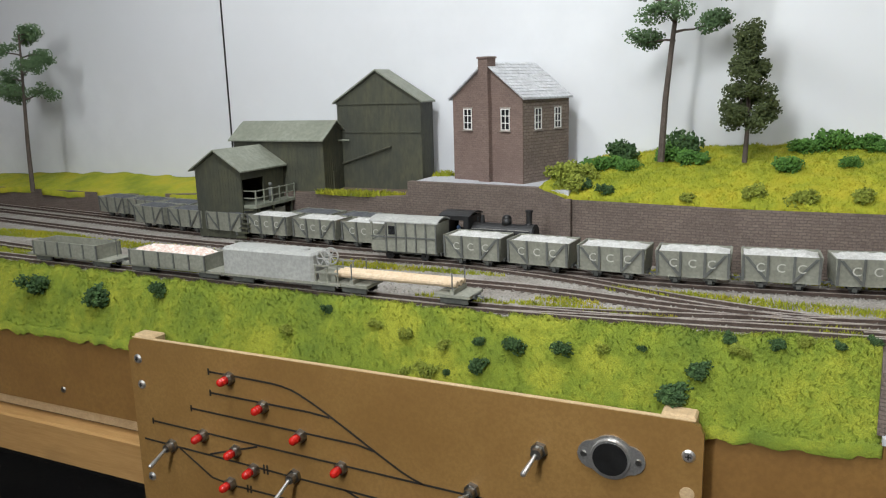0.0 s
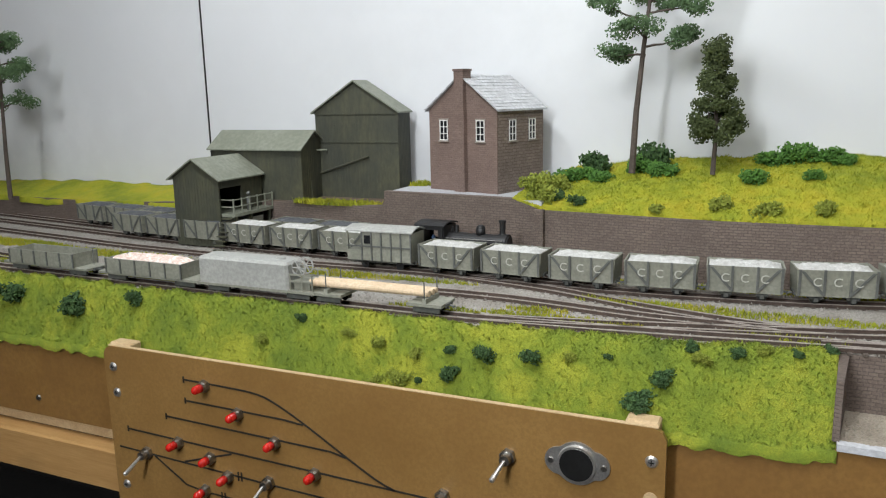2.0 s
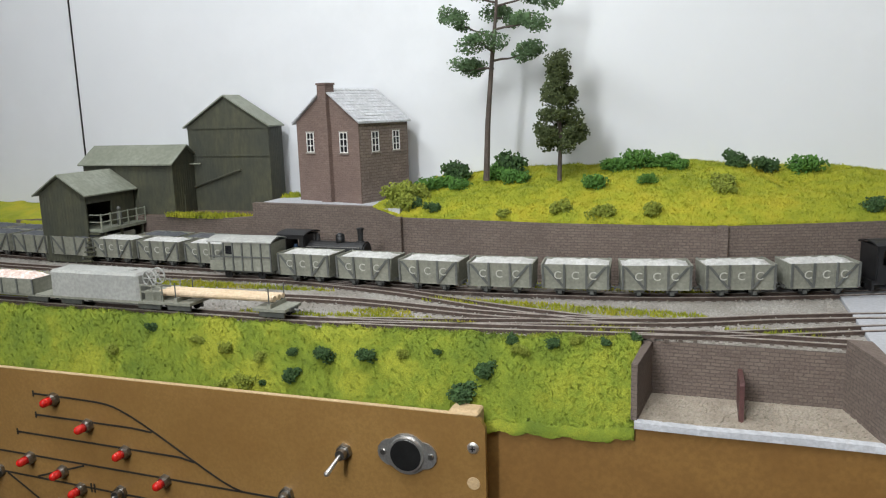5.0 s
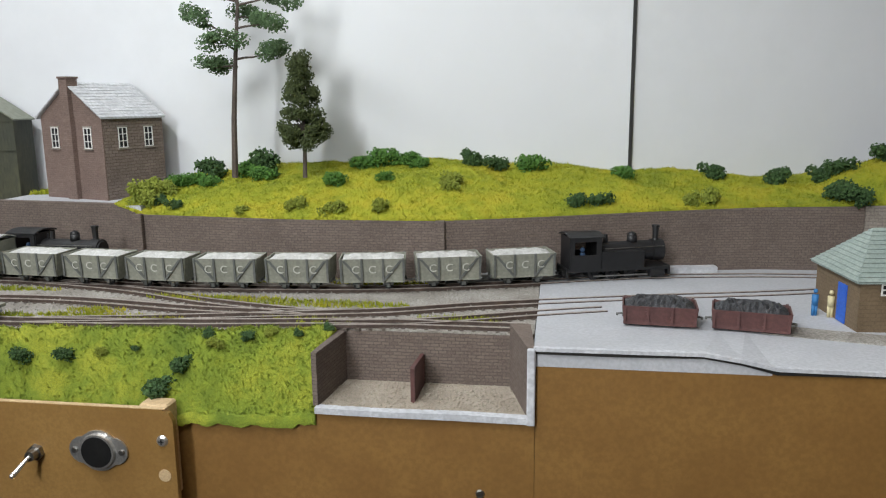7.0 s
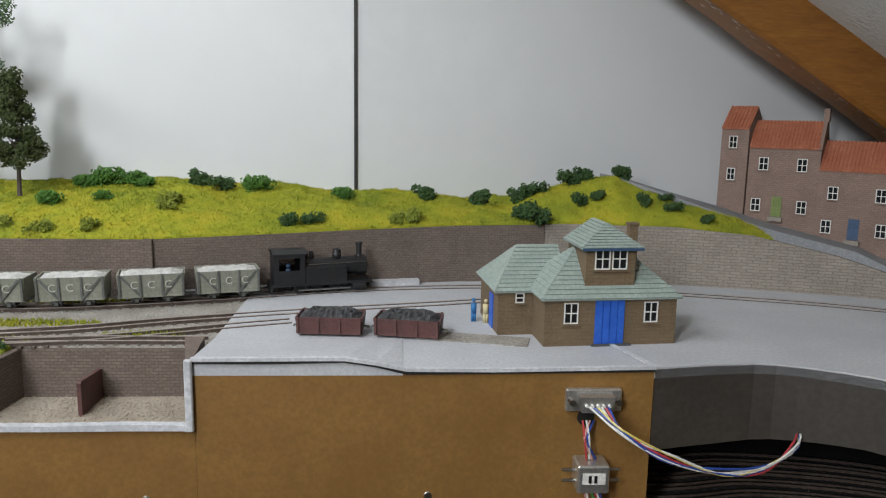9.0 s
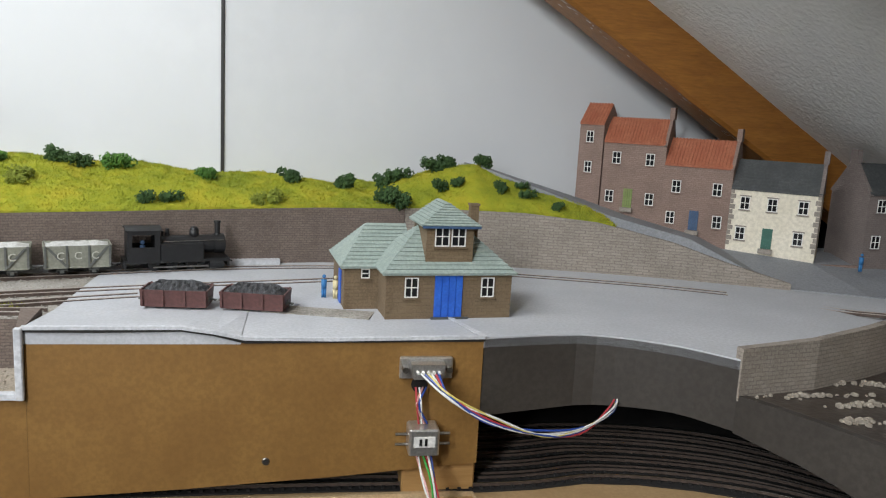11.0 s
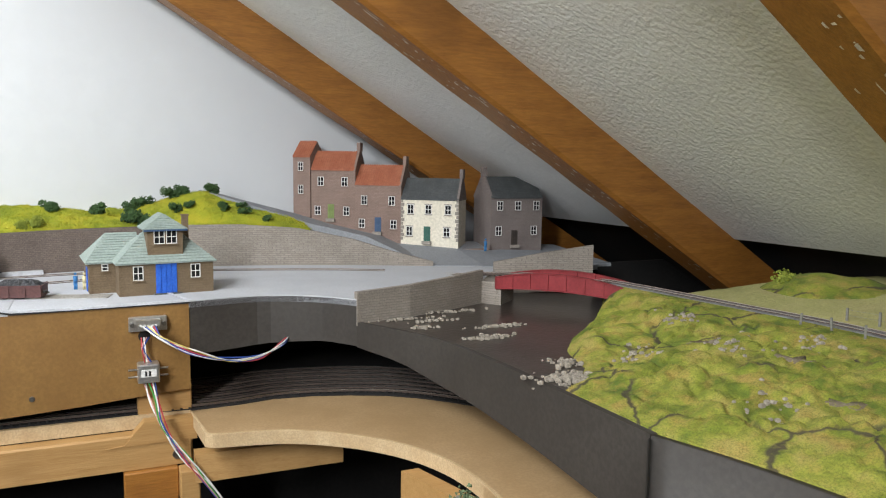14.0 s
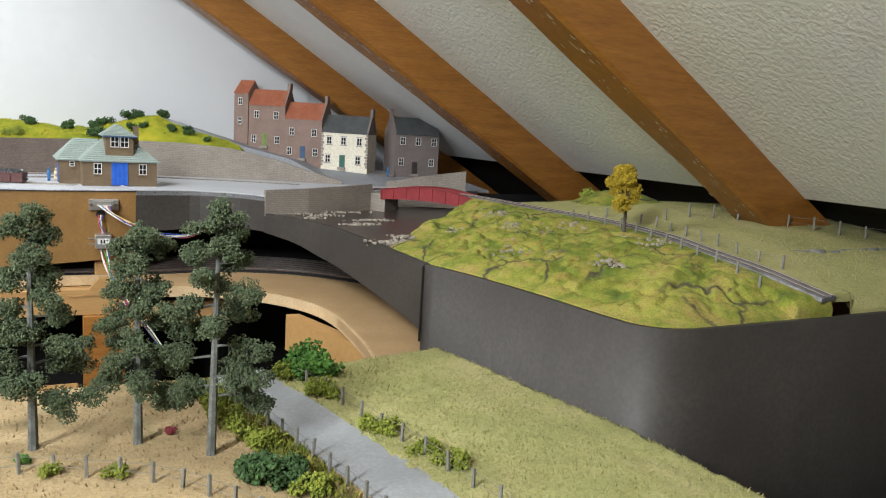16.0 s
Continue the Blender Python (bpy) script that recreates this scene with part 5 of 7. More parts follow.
# rear siding: stone wagons, two with dark loads, and a second engine
second = tank_engine("black tank locomotive standing under the retaining wall")
rear = spline([(-0.95, 0.575, 0), (-0.60, 0.527, 0), (-0.45, 0.508, 0), (-0.30, 0.497, 0), (-0.20, 0.493, 0), (-0.13, 0.488, 0)], 60)
shed_l = spline([(-0.95, 0.605, 0), (-0.60, 0.553, 0), (-0.45, 0.534, 0), (-0.30, 0.520, 0), (-0.22, 0.510, 0)], 60)
second.matrix_basis = spot(rear, -0.172)
tender = thing("bogie_tender", "black tender with coal behind the standing engine", "tender")
part("tank", Build().box(-0.015, 0.015, -0.009, 0.009, 0.008, 0.017, 0.0008).box(-0.013, -0.004, -0.008, 0.008, 0.017, 0.0195), "loco", tender)
part("coal_load", lumps(-0.004, 0.014, -0.008, 0.008, 0.0165, 0.003, 0.0006, 4, 8, 6), "coal", tender, "heaped coal")
wheels(tender, (-0.009, 0.009))
tender.matrix_basis = spot(rear, -0.228)
for k in range(3):
    copy_thing(first, spot(rear, -0.272 - k * 0.048))
dark = open_wagon("grey open wagon with a dark heaped load", "stored wagons", "tarp", False, "wagon", "heaped dark grey load")
dark.matrix_basis = spot(shed_l, -0.245)
for k in range(1, 8):
    copy_thing(dark, spot(shed_l, -0.245 - k * 0.048 - (0.0 if k < 3 else 0.02)))
for k in range(3):
    copy_thing(dark, spot(rear, -0.272 - (3 + k) * 0.048))

# front siding: long open wagon, chip wagon, tank wagon, log wagon
def bogie(parent, x, mat="wagon_dark"):
    bg = part("bogie", Build().box(x - 0.0085, x + 0.0085, -0.0066, -0.0054, 0.0035, 0.0070).box(x - 0.0085, x + 0.0085, 0.0054, 0.0066, 0.0035, 0.0070).box(x - 0.002, x + 0.002, -0.0064, 0.0064, 0.0050, 0.0085), mat, parent)
    for k in (-0.005, 0.005):
        for s in (-1, 1):
            part("wheel", Build().rod((x + k, s * 0.0040, 0.0052), (x + k, s * 0.0053, 0.0052), 0.0029, 0.0029, 12), "loco", bg)


def long_wagon(name, label, L, load=None):
    w = thing(name, label, "wagon", None, "front siding wagons")
    W, z0, z1 = 0.0098, 0.0088, 0.0190
    part("platform", Build().box(-L, L, -W, W, 0.0074, 0.0090), "wagon", w)
    a, c = -L + 0.009, L - 0.013
    b = Build()
    for s in (-1, 1):
        b.box(a, c, s * W - 0.0005, s * W + 0.0005, z0, z1)
    b.box(a, a + 0.001, -W, W, z0, z1).box(c - 0.001, c, -W, W, z0, z1)
    part("body", b, "wagon", w)
    for i in range(6):
        x = a + (c - a) * i / 5
        for s in (-1, 1):
            part("strap", Build().box(x - 0.0005, x + 0.0005, s * (W + 0.0008) - 0.0004, s * (W + 0.0008) + 0.0004, z0, z1), "wagon_dark", w)
    bogie(w, -L + 0.014)
    bogie(w, L - 0.014)
    couplings(w, L)
    b = Build().rod((c + 0.004, 0.004, 0.009), (c + 0.004, 0.004, 0.0215), 0.0003).rod((c + 0.004, 0.004, 0.0215), (c + 0.004, 0.004, 0.0218), 0.0022, 0.0022, 12)
    part("brake_wheel", b, "wagon_dark", w)
    if load:
        part("load", lumps(a + 0.001, c - 0.001, -W + 0.0006, W - 0.0006, z1 - 0.001, 0.003, 0.0011, 9, 28, 8), load, w, "mixed pinkish white chippings")
    return w


w = long_wagon("bogie_wagon", "empty grey bogie wagon on the front siding", 0.045)
w.matrix_basis = spot(front_line, -0.456)
w = long_wagon("bogie_wagon", "grey bogie wagon heaped with pinkish white chippings", 0.045, "rubble")
w.matrix_basis = spot(front_line, -0.355)

t = thing("tank_wagon", "pale grey box tank wagon with hose reels at one end", "wagon", None, "front siding wagons")
part("platform", Build().box(-0.0455, 0.0455, -0.0098, 0.0098, 0.0074, 0.0090), "wagon", t)
part("tank", Build().box(-0.0445, 0.026, -0.0096, 0.0096, 0.0090, 0.0262, 0.0016), "wagon_pale", t, "pale grey tank with chamfered edges")
part("filler_cap", Build().rod((0.015, 0, 0.0262), (0.015, 0, 0.0274), 0.003, 0.0028, 14), "wagon_pale", t)
for s in (-1, 1):
    b = Build()
    for i in range(20):
        a0, a1 = 2 * math.pi * i / 20, 2 * math.pi * (i + 1) / 20
        b.rod((0.031 + 0.005 * math.cos(a0), s * 0.004, 0.0225 + 0.005 * math.sin(a0)), (0.031 + 0.005 * math.cos(a1), s * 0.004, 0.0225 + 0.005 * math.sin(a1)), 0.0006, 0.0006, 5)
    for i in range(3):
        a0 = math.pi * i / 3
        b.rod((0.031 - 0.005 * math.cos(a0), s * 0.004, 0.0225 - 0.005 * math.sin(a0)), (0.031 + 0.005 * math.cos(a0), s * 0.004, 0.0225 + 0.005 * math.sin(a0)), 0.0004, 0.0004, 5)
    part("hose_reel", b, "wagon_pale", t)
b = Build()
for x in (0.0275, 0.036, 0.0435):
    for s in (-1, 1):
        b.rod((x, s * 0.0088, 0.009), (x, s * 0.0088, 0.0195), 0.0005, 0.0005, 6)
b.box(0.027, 0.044, -0.0092, -0.0084, 0.0145, 0.0155).box(0.027, 0.044, 0.0084, 0.0092, 0.0145, 0.0155).box(0.027, 0.044, -0.0092, -0.0084, 0.0188, 0.0196).box(0.027, 0.044, 0.0084, 0.0092, 0.0188, 0.0196).box(0.028, 0.040, -0.006, 0.006, 0.009, 0.0150)
part("pump_frame", b, "wagon", t)
bogie(t, -0.031)
bogie(t, 0.031)
couplings(t, 0.0455)
t.matrix_basis = spot(front_line, -0.264)

g = thing("log_wagon", "pair of grey bogies carrying three long peeled logs", "wagon", None, "front siding wagons")
for x in (-0.033, 0.033):
    part("bolster", Build().box(x - 0.011, x + 0.011, -0.0095, 0.0095, 0.0074, 0.0092).box(x - 0.0012, x + 0.0012, -0.009, 0.009, 0.0092, 0.0118), "wagon", g)
    bogie(g, x)
    b = Build()
    for s in (-1, 1):
        b.rod((x, s * 0.0085, 0.0092), (x, s * 0.0085, 0.0215), 0.0004, 0.0004, 6)
    part("stake", b, "wagon_dark", g)
for y, z, r in ((-0.0042, 0.0139, 0.0021), (0.0012, 0.0138, 0.0020), (0.0058, 0.0138, 0.0018)):
    part("log", Build().rod((-0.047, y, z), (0.034, y + 0.0006, z), r, r * 0.9, 10), "log", g, "pale peeled log")
couplings(g, 0.044)
g.matrix_basis = spot(front_line, -0.178)

# two coal wagons in the yard
cw = open_wagon("maroon-brown open wagon heaped with coal", "coal wagons", "coal", False, "maroon", "heaped black coal", True)
coal_line = spline([(0.20, 0.4145, -0.0014), (0.238, 0.411, -0.0014), (0.28, 0.407, -0.0014), (0.318, 0.399, -0.0014), (0.358, 0.389, -0.0014)], 40)


cw.matrix_basis = spot(coal_line, 0.243)
copy_thing(cw, spot(coal_line, 0.290))


# ---- buildings ----
def sash(parent, m, w, h, bars=(2, 2), stone=None, frame="frame_white"):
    """A small window: dark pane, white bars, set on a wall whose outside faces -y of m."""
    p = part("window", Build().box(-w / 2, w / 2, -0.0003, 0.0006, 0, h), "pane", parent, at=m)
    b = Build()
    t = 0.0007
    b.box(-w / 2, -w / 2 + t, -0.0009, -0.0002, 0, h).box(w / 2 - t, w / 2, -0.0009, -0.0002, 0, h).box(-w / 2 + t, w / 2 - t, -0.0009, -0.0002, 0, t).box(-w / 2 + t, w / 2 - t, -0.0009, -0.0002, h - t, h)
    for i in range(1, bars[0]):
        x = -w / 2 + w * i / bars[0]
        b.box(x - t * 0.45, x + t * 0.45, -0.0008, -0.0002, t, h - t)
    for i in range(1, bars[1]):
        z = h * i / bars[1]
        b.box(-w / 2 + t, w / 2 - t, -0.00075, -0.0002, z - t * 0.45, z + t * 0.45)
    part("window_frame", b, frame, p, "white glazing bars")
    if stone:
        part("window_sill", Build().box(-w / 2 - 0.0008, w / 2 + 0.0008, -0.0014, 0.0, -0.0012, -0.0001).box(-w / 2 - 0.0008, w / 2 + 0.0008, -0.0008, 0.0, h + 0.0001, h + 0.0012), stone, p)
    return p


def plank_door(parent, m, w, h, mat, n=4):
    d = part("door", Build().box(-w / 2, w / 2, -0.0002, 0.0006, 0, h), mat, parent, at=m)
    for i in range(n):
        x = -w / 2 + w * (i + 0.5) / n
        part("plank", Build().box(x - w / n * 0.44, x + w / n * 0.44, -0.0008, -0.0002, 0.0004, h - 0.0004), mat, d)
    return d


def roof_rows(b, a, c, d, e, rows, step=0.0006, jitter=0.0, rnd=None):
    """Overlapping courses on the slope with eave a-c and ridge e-d (a below e, c below d)."""
    a, c, d, e = (Vector(p) for p in (a, c, d, e))
    n = (c - a).cross(e - a).normalized()
    if n.z < 0:
        n = -n
    for i in range(rows):
        s, t = i / rows, min(1, (i + 1.15) / rows)
        q = [a.lerp(e, s), c.lerp(d, s), c.lerp(d, t), a.lerp(e, t)]
        j = rnd.uniform(0, jitter) if rnd else 0
        q[0] += n * (step + j)
        q[1] += n * (step + (rnd.uniform(0, jitter) if rnd else 0))
        q[2] += n * 0.0001
        q[3] += n * 0.0001
        b.slab(q, tuple(-n), 0.0005 + step * 0.5)
    return b


def gable(b, w, depth, eave, ridge, along="y"):
    """A solid house body: width in x, depth in y, ridge along y or x, at z 0."""
    if along == "y":
        f = [(-w / 2, 0, 0), (w / 2, 0, 0), (w / 2, 0, eave), (0, 0, ridge), (-w / 2, 0, eave)]
        return b.slab(f, (0, 1, 0), depth)
    f = [(0, 0, 0), (0, depth, 0), (0, depth, eave), (0, depth / 2, ridge), (0, 0, eave)]
    return b.slab([(-w / 2, p[1], p[2]) for p in f], (1, 0, 0), w)


def corrugated(b, p, q, z0, z1, pitch=0.0030, amp=0.00014):
    """Upright ribs on a wall from p to q."""
    p, q = Vector((*p, 0)), Vector((*q, 0))
    d = q - p
    n = Vector((d.y, -d.x, 0)).normalized()
    k = int(d.length / pitch)
    for i in range(k):
        c = p + d * ((i + 0.5) / k)
        e = d.normalized() * pitch * 0.16
        b.slab([tuple(c - e) [:2] + (z0,), tuple(c + e)[:2] + (z0,), tuple(c + e)[:2] + (z1,), tuple(c - e)[:2] + (z1,)], n, amp)
    return b


def course_roof(name, parent, mat, label, slopes, rows, step=0.0008):
    """A roof of plain slopes (eave a, c; ridge d, e) on which each course of slates is a piece."""
    b = Build()
    for a, c, d, e in slopes:
        b.slab([a, c, d, e] if d != e else [a, c, d], (0, 0, -1), 0.0008)
    base = part(name, b, mat, parent, label)
    for a, c, d, e in slopes:
        a, c, d, e = (Vector(p) for p in (a, c, d, e))
        n = (c - a).cross(e - a).normalized()
        n = -n if n.z < 0 else n
        for i in range(rows):
            s, t = i / rows, min(0.985, (i + 1.12) / rows)
            q = [a.lerp(e, s) + n * step, c.lerp(d, s) + n * step, c.lerp(d, t) + n * 0.00012, a.lerp(e, t) + n * 0.00012]
            part("slate_course", Build().slab(q, tuple(-n), 0.0005), mat, base)
    return base


# tall barn against the backdrop
barn = thing("tall_barn", "tall dark green corrugated barn against the backdrop", "barn", pose(-0.317, 0.590, 0.0335))
W, D, EV, RG = 0.085, 0.024, 0.077, 0.1030
part("wall", gable(Build(), W, D, EV, RG - 0.0005), "tin", barn)
b = corrugated(Build(), (-W / 2, 0), (W / 2, 0), 0.0, EV - 0.002)
part("wall_ribs", corrugated(b, (W / 2, 0), (W / 2, D), 0.0, EV - 0.002), "tin", barn)
for s in (-1, 1):
    b = Build().slab([(s * (W / 2 + 0.003), -0.003, EV - 0.0012), (s * (W / 2 + 0.003), D, EV - 0.0012), (0, D, RG + 0.0008), (0, -0.003, RG + 0.0008)], (0, 0, 1), 0.0014)
    part("roof", b, "tin_roof", barn, "pale grey-green roof sheet")
part("wall_batten", Build().box(-W / 2, W / 2, -0.0010, -0.0002, 0.050, 0.0512).box(-W / 2, W / 2, -0.0010, -0.0002, 0.075, 0.0760), "tin", barn)
part("chute", Build().rod((-0.038, -0.002, 0.022), (0.013, -0.002, 0.038), 0.0010, 0.0010, 6), "tin", barn)
part("bracket", Build().rod((-0.048, -0.010, 0.0435), (-0.030, -0.002, 0.0435), 0.0008, 0.0008, 6), "tin_roof", barn)

# middle shed, ridge along the wall
mid = thing("long_shed", "dark green corrugated shed with a pale tin roof", "shed", pose(-0.405, 0.558, 0.010))
W, D, EV, RG = 0.099, 0.040, 0.070, 0.0835
part("wall", gable(Build(), W, D, EV, RG, "x"), "tin", mid)
b = corrugated(Build(), (-W / 2, 0), (W / 2, 0), 0.0, EV - 0.001)
part("wall_ribs", corrugated(b, (W / 2, 0), (W / 2, D), 0.0, EV - 0.002), "tin", mid)
for s in (0, 1):
    y0 = -0.004 if s == 0 else D + 0.004
    part("roof", Build().slab([(-W / 2 - 0.003, y0, EV - 0.002), (W / 2 + 0.003, y0, EV - 0.002), (W / 2 + 0.003, D / 2, RG + 0.0008), (-W / 2 - 0.003, D / 2, RG + 0.0008)], (0, 0, 1), 0.0012), "tin_roof", mid)
part("door", Build().box(W / 2 + 0.0002, W / 2 + 0.0008, 0.014, 0.022, 0.024, 0.040), "tin", mid)

# loading shed with a railed platform
load = thing("loading_shed", "dark green loading shed with a railed platform", "shed", pose(-0.423, 0.497, 0.0))
W, D, EV, RG = 0.049, 0.057, 0.059, 0.0735
b = Build().slab([(-W / 2, 0, 0), (W / 2, 0, 0), (W / 2, 0, EV), (0, 0, RG), (-W / 2, 0, EV)], (0, 1, 0), 0.0015)
b.box(-W / 2, -W / 2 + 0.0015, 0.0015, D, 0, EV).slab([(-W / 2, D, 0), (W / 2, D, 0), (W / 2, D, EV), (0, D, RG), (-W / 2, D, EV)], (0, 1, 0), 0.0015)
b.box(W / 2 - 0.0015, W / 2, 0.0015, D, 0.050, EV).box(W / 2 - 0.0015, W / 2, 0.030, D, 0.028, 0.05)
part("wall", b, "tin", load)
part("wall_ribs", corrugated(Build(), (-W / 2, 0), (W / 2, 0), 0.0, EV - 0.001), "tin", load)
for s in (-1, 1):
    part("roof", Build().slab([(s * (W / 2 + 0.004), -0.004, EV - 0.0025), (s * (W / 2 + 0.004), D + 0.003, EV - 0.0025), (0, D + 0.003, RG + 0.0008), (0, -0.004, RG + 0.0008)], (0, 0, 1), 0.0012), "tin_roof", load)
part("platform", Build().box(-W / 2 + 0.002, W / 2 + 0.013, 0.002, D + 0.004, 0.026, 0.0285), "tin_roof", load)
b = Build()
for k in range(6):
    b.rod((W / 2 + 0.0122, 0.003 + k * 0.0108, 0.0285), (W / 2 + 0.0122, 0.003 + k * 0.0108, 0.0415), 0.0007, 0.0007, 6)
for z in (0.0345, 0.0405):
    b.rod((W / 2 + 0.0122, 0.002, z), (W / 2 + 0.0122, 0.058, z), 0.0005, 0.0005, 6).rod((W / 2, 0.003, z), (W / 2 + 0.0122, 0.003, z), 0.0005, 0.0005, 6)
part("railing", b, "tin_roof", load, "pale grey railing")
b = Build()
for k in range(8):
    b.box(W / 2 + 0.002, W / 2 + 0.012, -0.0155 + 0.002 * k, -0.0125 + 0.002 * k, 0.0035 * k, 0.0035 * k + 0.0009)
part("stair", b, "tin", load)
b = Build()
for k in (0.006, 0.026, 0.052):
    b.box(W / 2 + 0.010, W / 2 + 0.012, k, k + 0.002, 0.0, 0.026)
part("platform_leg", b, "tin", load)
thing("loader_figurine", "tiny plain grey model figure on the shed platform", "figurine", pose(-0.392, 0.528, 0.0285), "", "", Build().rod((0, 0, 0), (0, 0, 0.012), 0.0022, 0.0019, 8).ball((0, 0, 0.0145), 0.0018, 8, 5), "wagon_dark", True)

# stone house
ang = math.degrees(math.atan2(0.550 - 0.573, -0.168 + 0.236))
house = thing("stone_house", "two-storey brick and stone house with a slate roof", "house", pose(-0.236, 0.573, 0.0465, 0, 0, ang))
W, D, EV, RG = 0.072, 0.061, 0.066, 0.092
b = Build().slab([(0, 0, 0), (W, 0, 0), (W, 0, EV), (W / 2, 0, RG), (0, 0, EV)], (0, 1, 0), 0.001)
part("wall_front", b, "brickwork", house, "brown brick gable wall")
b = Build().slab([(0, 0.001, 0), (W, 0.001, 0), (W, 0.001, EV), (W / 2, 0.001, RG - 0.0003), (0, 0.001, EV)], (0, 1, 0), D - 0.001)
part("wall", b, "stonework", house, "rough brown stone side wall")
rr = random.Random(11)
for sx in (1, -1):
    ex = W + 0.003 if sx > 0 else -0.003
    under = part("roof", Build().slab([(ex, -0.0025, EV - 0.0018), (ex, D + 0.0015, EV - 0.0018), (W / 2, D + 0.0015, RG + 0.0002), (W / 2, -0.0025, RG + 0.0002)], (0, 0, 1), 0.0008), "slate_pale", house, "pale grey slate slope with uneven courses")
    for k in range(12):
        a, c = k / 12, min(1, (k + 1.2) / 12)
        y = -0.003
        while y < D + 0.001:
            w2 = rr.uniform(0.010, 0.020)
            y2 = min(D + 0.002, y + w2)
            j1, j2 = rr.uniform(0.0005, 0.0011), rr.uniform(0.0005, 0.0011)
            p = lambda f, yy, o: (ex + (W / 2 - ex) * f, yy, EV - 0.001 + (RG + 0.001 - EV + 0.001) * f + o)
            part("slate", Build().slab([p(a, y, j1), p(a, y2 - 0.0002, j2), p(c, y2 - 0.0002, 0.0003), p(c, y, 0.0003)], (0, 0, -1), 0.0005), "slate_pale", under)
            y = y2
ch = part("chimney", Build().box(W / 2 - 0.0055, W / 2 + 0.0055, -0.0042, 0.0, 0.0, EV).box(W / 2 - 0.0048, W / 2 + 0.0048, -0.0038, 0.006, EV, RG + 0.0040), "brickwork", house, "brick chimney breast up the gable")
part("chimney_cap", Build().box(W / 2 - 0.0054, W / 2 + 0.0054, -0.0046, 0.0068, RG + 0.0040, RG + 0.0055), "brickwork", ch)
for x in (0.0165, W - 0.0165):
    sash(house, pose(x, 0, 0.041), 0.0088, 0.0165, (2, 3), "quoin")
for y in (0.019, 0.045):
    sash(house, pose(W, y, 0.041, 0, 0, 90), 0.0088, 0.0165, (2, 3), "quoin")

# goods shed in the yard
sa = math.degrees(math.atan2(0.007, 0.078))
stn = thing("goods_shed", "brown stone goods shed with grey-green hipped slate roofs", "shed", pose(0.3675, 0.3815, 0.0, 0, 0, sa))
W, D, EV = 0.0795, 0.052, 0.0295
part("wall", Build().box(0, W, 0, D, 0, EV), "station", stn)
part("wing_wall", Build().box(-0.0215, 0.001, 0.026, D + 0.028, 0, EV - 0.001), "station", stn)
e = 0.0028
hipy, zr = D / 2 + 0.002, 0.0555
course_roof("roof", stn, "slate_green", "grey-green slates in ridged courses", [((-e, -e, EV - 0.001), (W + e, -e, EV - 0.001), (W * 0.66, hipy, zr), (W * 0.34, hipy, zr)),
            ((W + e, D + e, EV - 0.001), (-e, D + e, EV - 0.001), (W * 0.34, hipy, zr), (W * 0.66, hipy, zr)),
            ((W + e, -e, EV - 0.001), (W + e, D + e, EV - 0.001), (W * 0.66, hipy, zr), (W * 0.66, hipy, zr)),
            ((-e, D + e, EV - 0.001), (-e, -e, EV - 0.001), (W * 0.34, hipy, zr), (W * 0.34, hipy, zr))], 12)
x0, x1, y0, y1, wr = -0.0215 - e, 0.022, 0.026 - e, D + 0.028 + e, 0.0515
yc = (y0 + y1) / 2
course_roof("wing_roof", stn, "slate_green", "grey-green slates in ridged courses", [((x0, y0, EV - 0.002), (x1, y0, EV - 0.002), (x1, yc, wr), (x0 + 0.020, yc, wr)),
            ((x1, y1, EV - 0.002), (x0, y1, EV - 0.002), (x0 + 0.020, yc, wr), (x1, yc, wr)),
            ((x0, y1, EV - 0.002), (x0, y0, EV - 0.002), (x0 + 0.020, yc, wr), (x0 + 0.020, yc, wr))], 12)
tx0, tx1, ty0, ty1 = 0.0245, 0.0545, 0.004, 0.038
part("loft", Build().box(tx0, tx1, ty0, ty1, EV - 0.001, 0.0585), "station", stn, "brown stone hoist loft")
e2, cz, az = 0.0035, 0.0575, 0.0705
cx, yb = (tx0 + tx1) / 2, ty0 + 0.010
course_roof("loft_roof", stn, "slate_green", "grey-green slates in ridged courses", [((tx0 - e2, ty1, cz), (tx0 - e2, ty0 - e2, cz), (cx, yb, az), (cx, ty1, az)),
            ((tx1 + e2, ty0 - e2, cz), (tx1 + e2, ty1, cz), (cx, ty1, az), (cx, yb, az)),
            ((tx0 - e2, ty0 - e2, cz), (tx1 + e2, ty0 - e2, cz), (cx, yb, az), (cx, yb, az))], 9)
part("barge_board", Build().slab([(tx0 - e2, ty0 - e2 - 0.0003, cz - 0.0015), (tx1 + e2, ty0 - e2 - 0.0003, cz - 0.0015), (tx1 + e2, ty0 - e2 - 0.0003, cz), (tx0 - e2, ty0 - e2 - 0.0003, cz)], (0, 1, 0), 0.0008), "blue_dull", stn)
sash(stn, pose(cx - 0.0052, ty0, 0.0445), 0.0092, 0.0125, (2, 2), "station")
sash(stn, pose(cx + 0.0052, ty0, 0.0445), 0.0092, 0.0125, (2, 2), "station")
sash(stn, pose(0.0155, 0, 0.0135), 0.0085, 0.0125, (2, 2), "station")
sash(stn, pose(0.0640, 0, 0.0135), 0.0085, 0.0125, (2, 2), "station")
sash(stn, pose(-0.0085, 0.026, 0.0200), 0.0055, 0.0062, (1, 2), "station")
plank_door(stn, pose(0.0390, 0, 0.0005), 0.0178, 0.0280, "blue", 4)
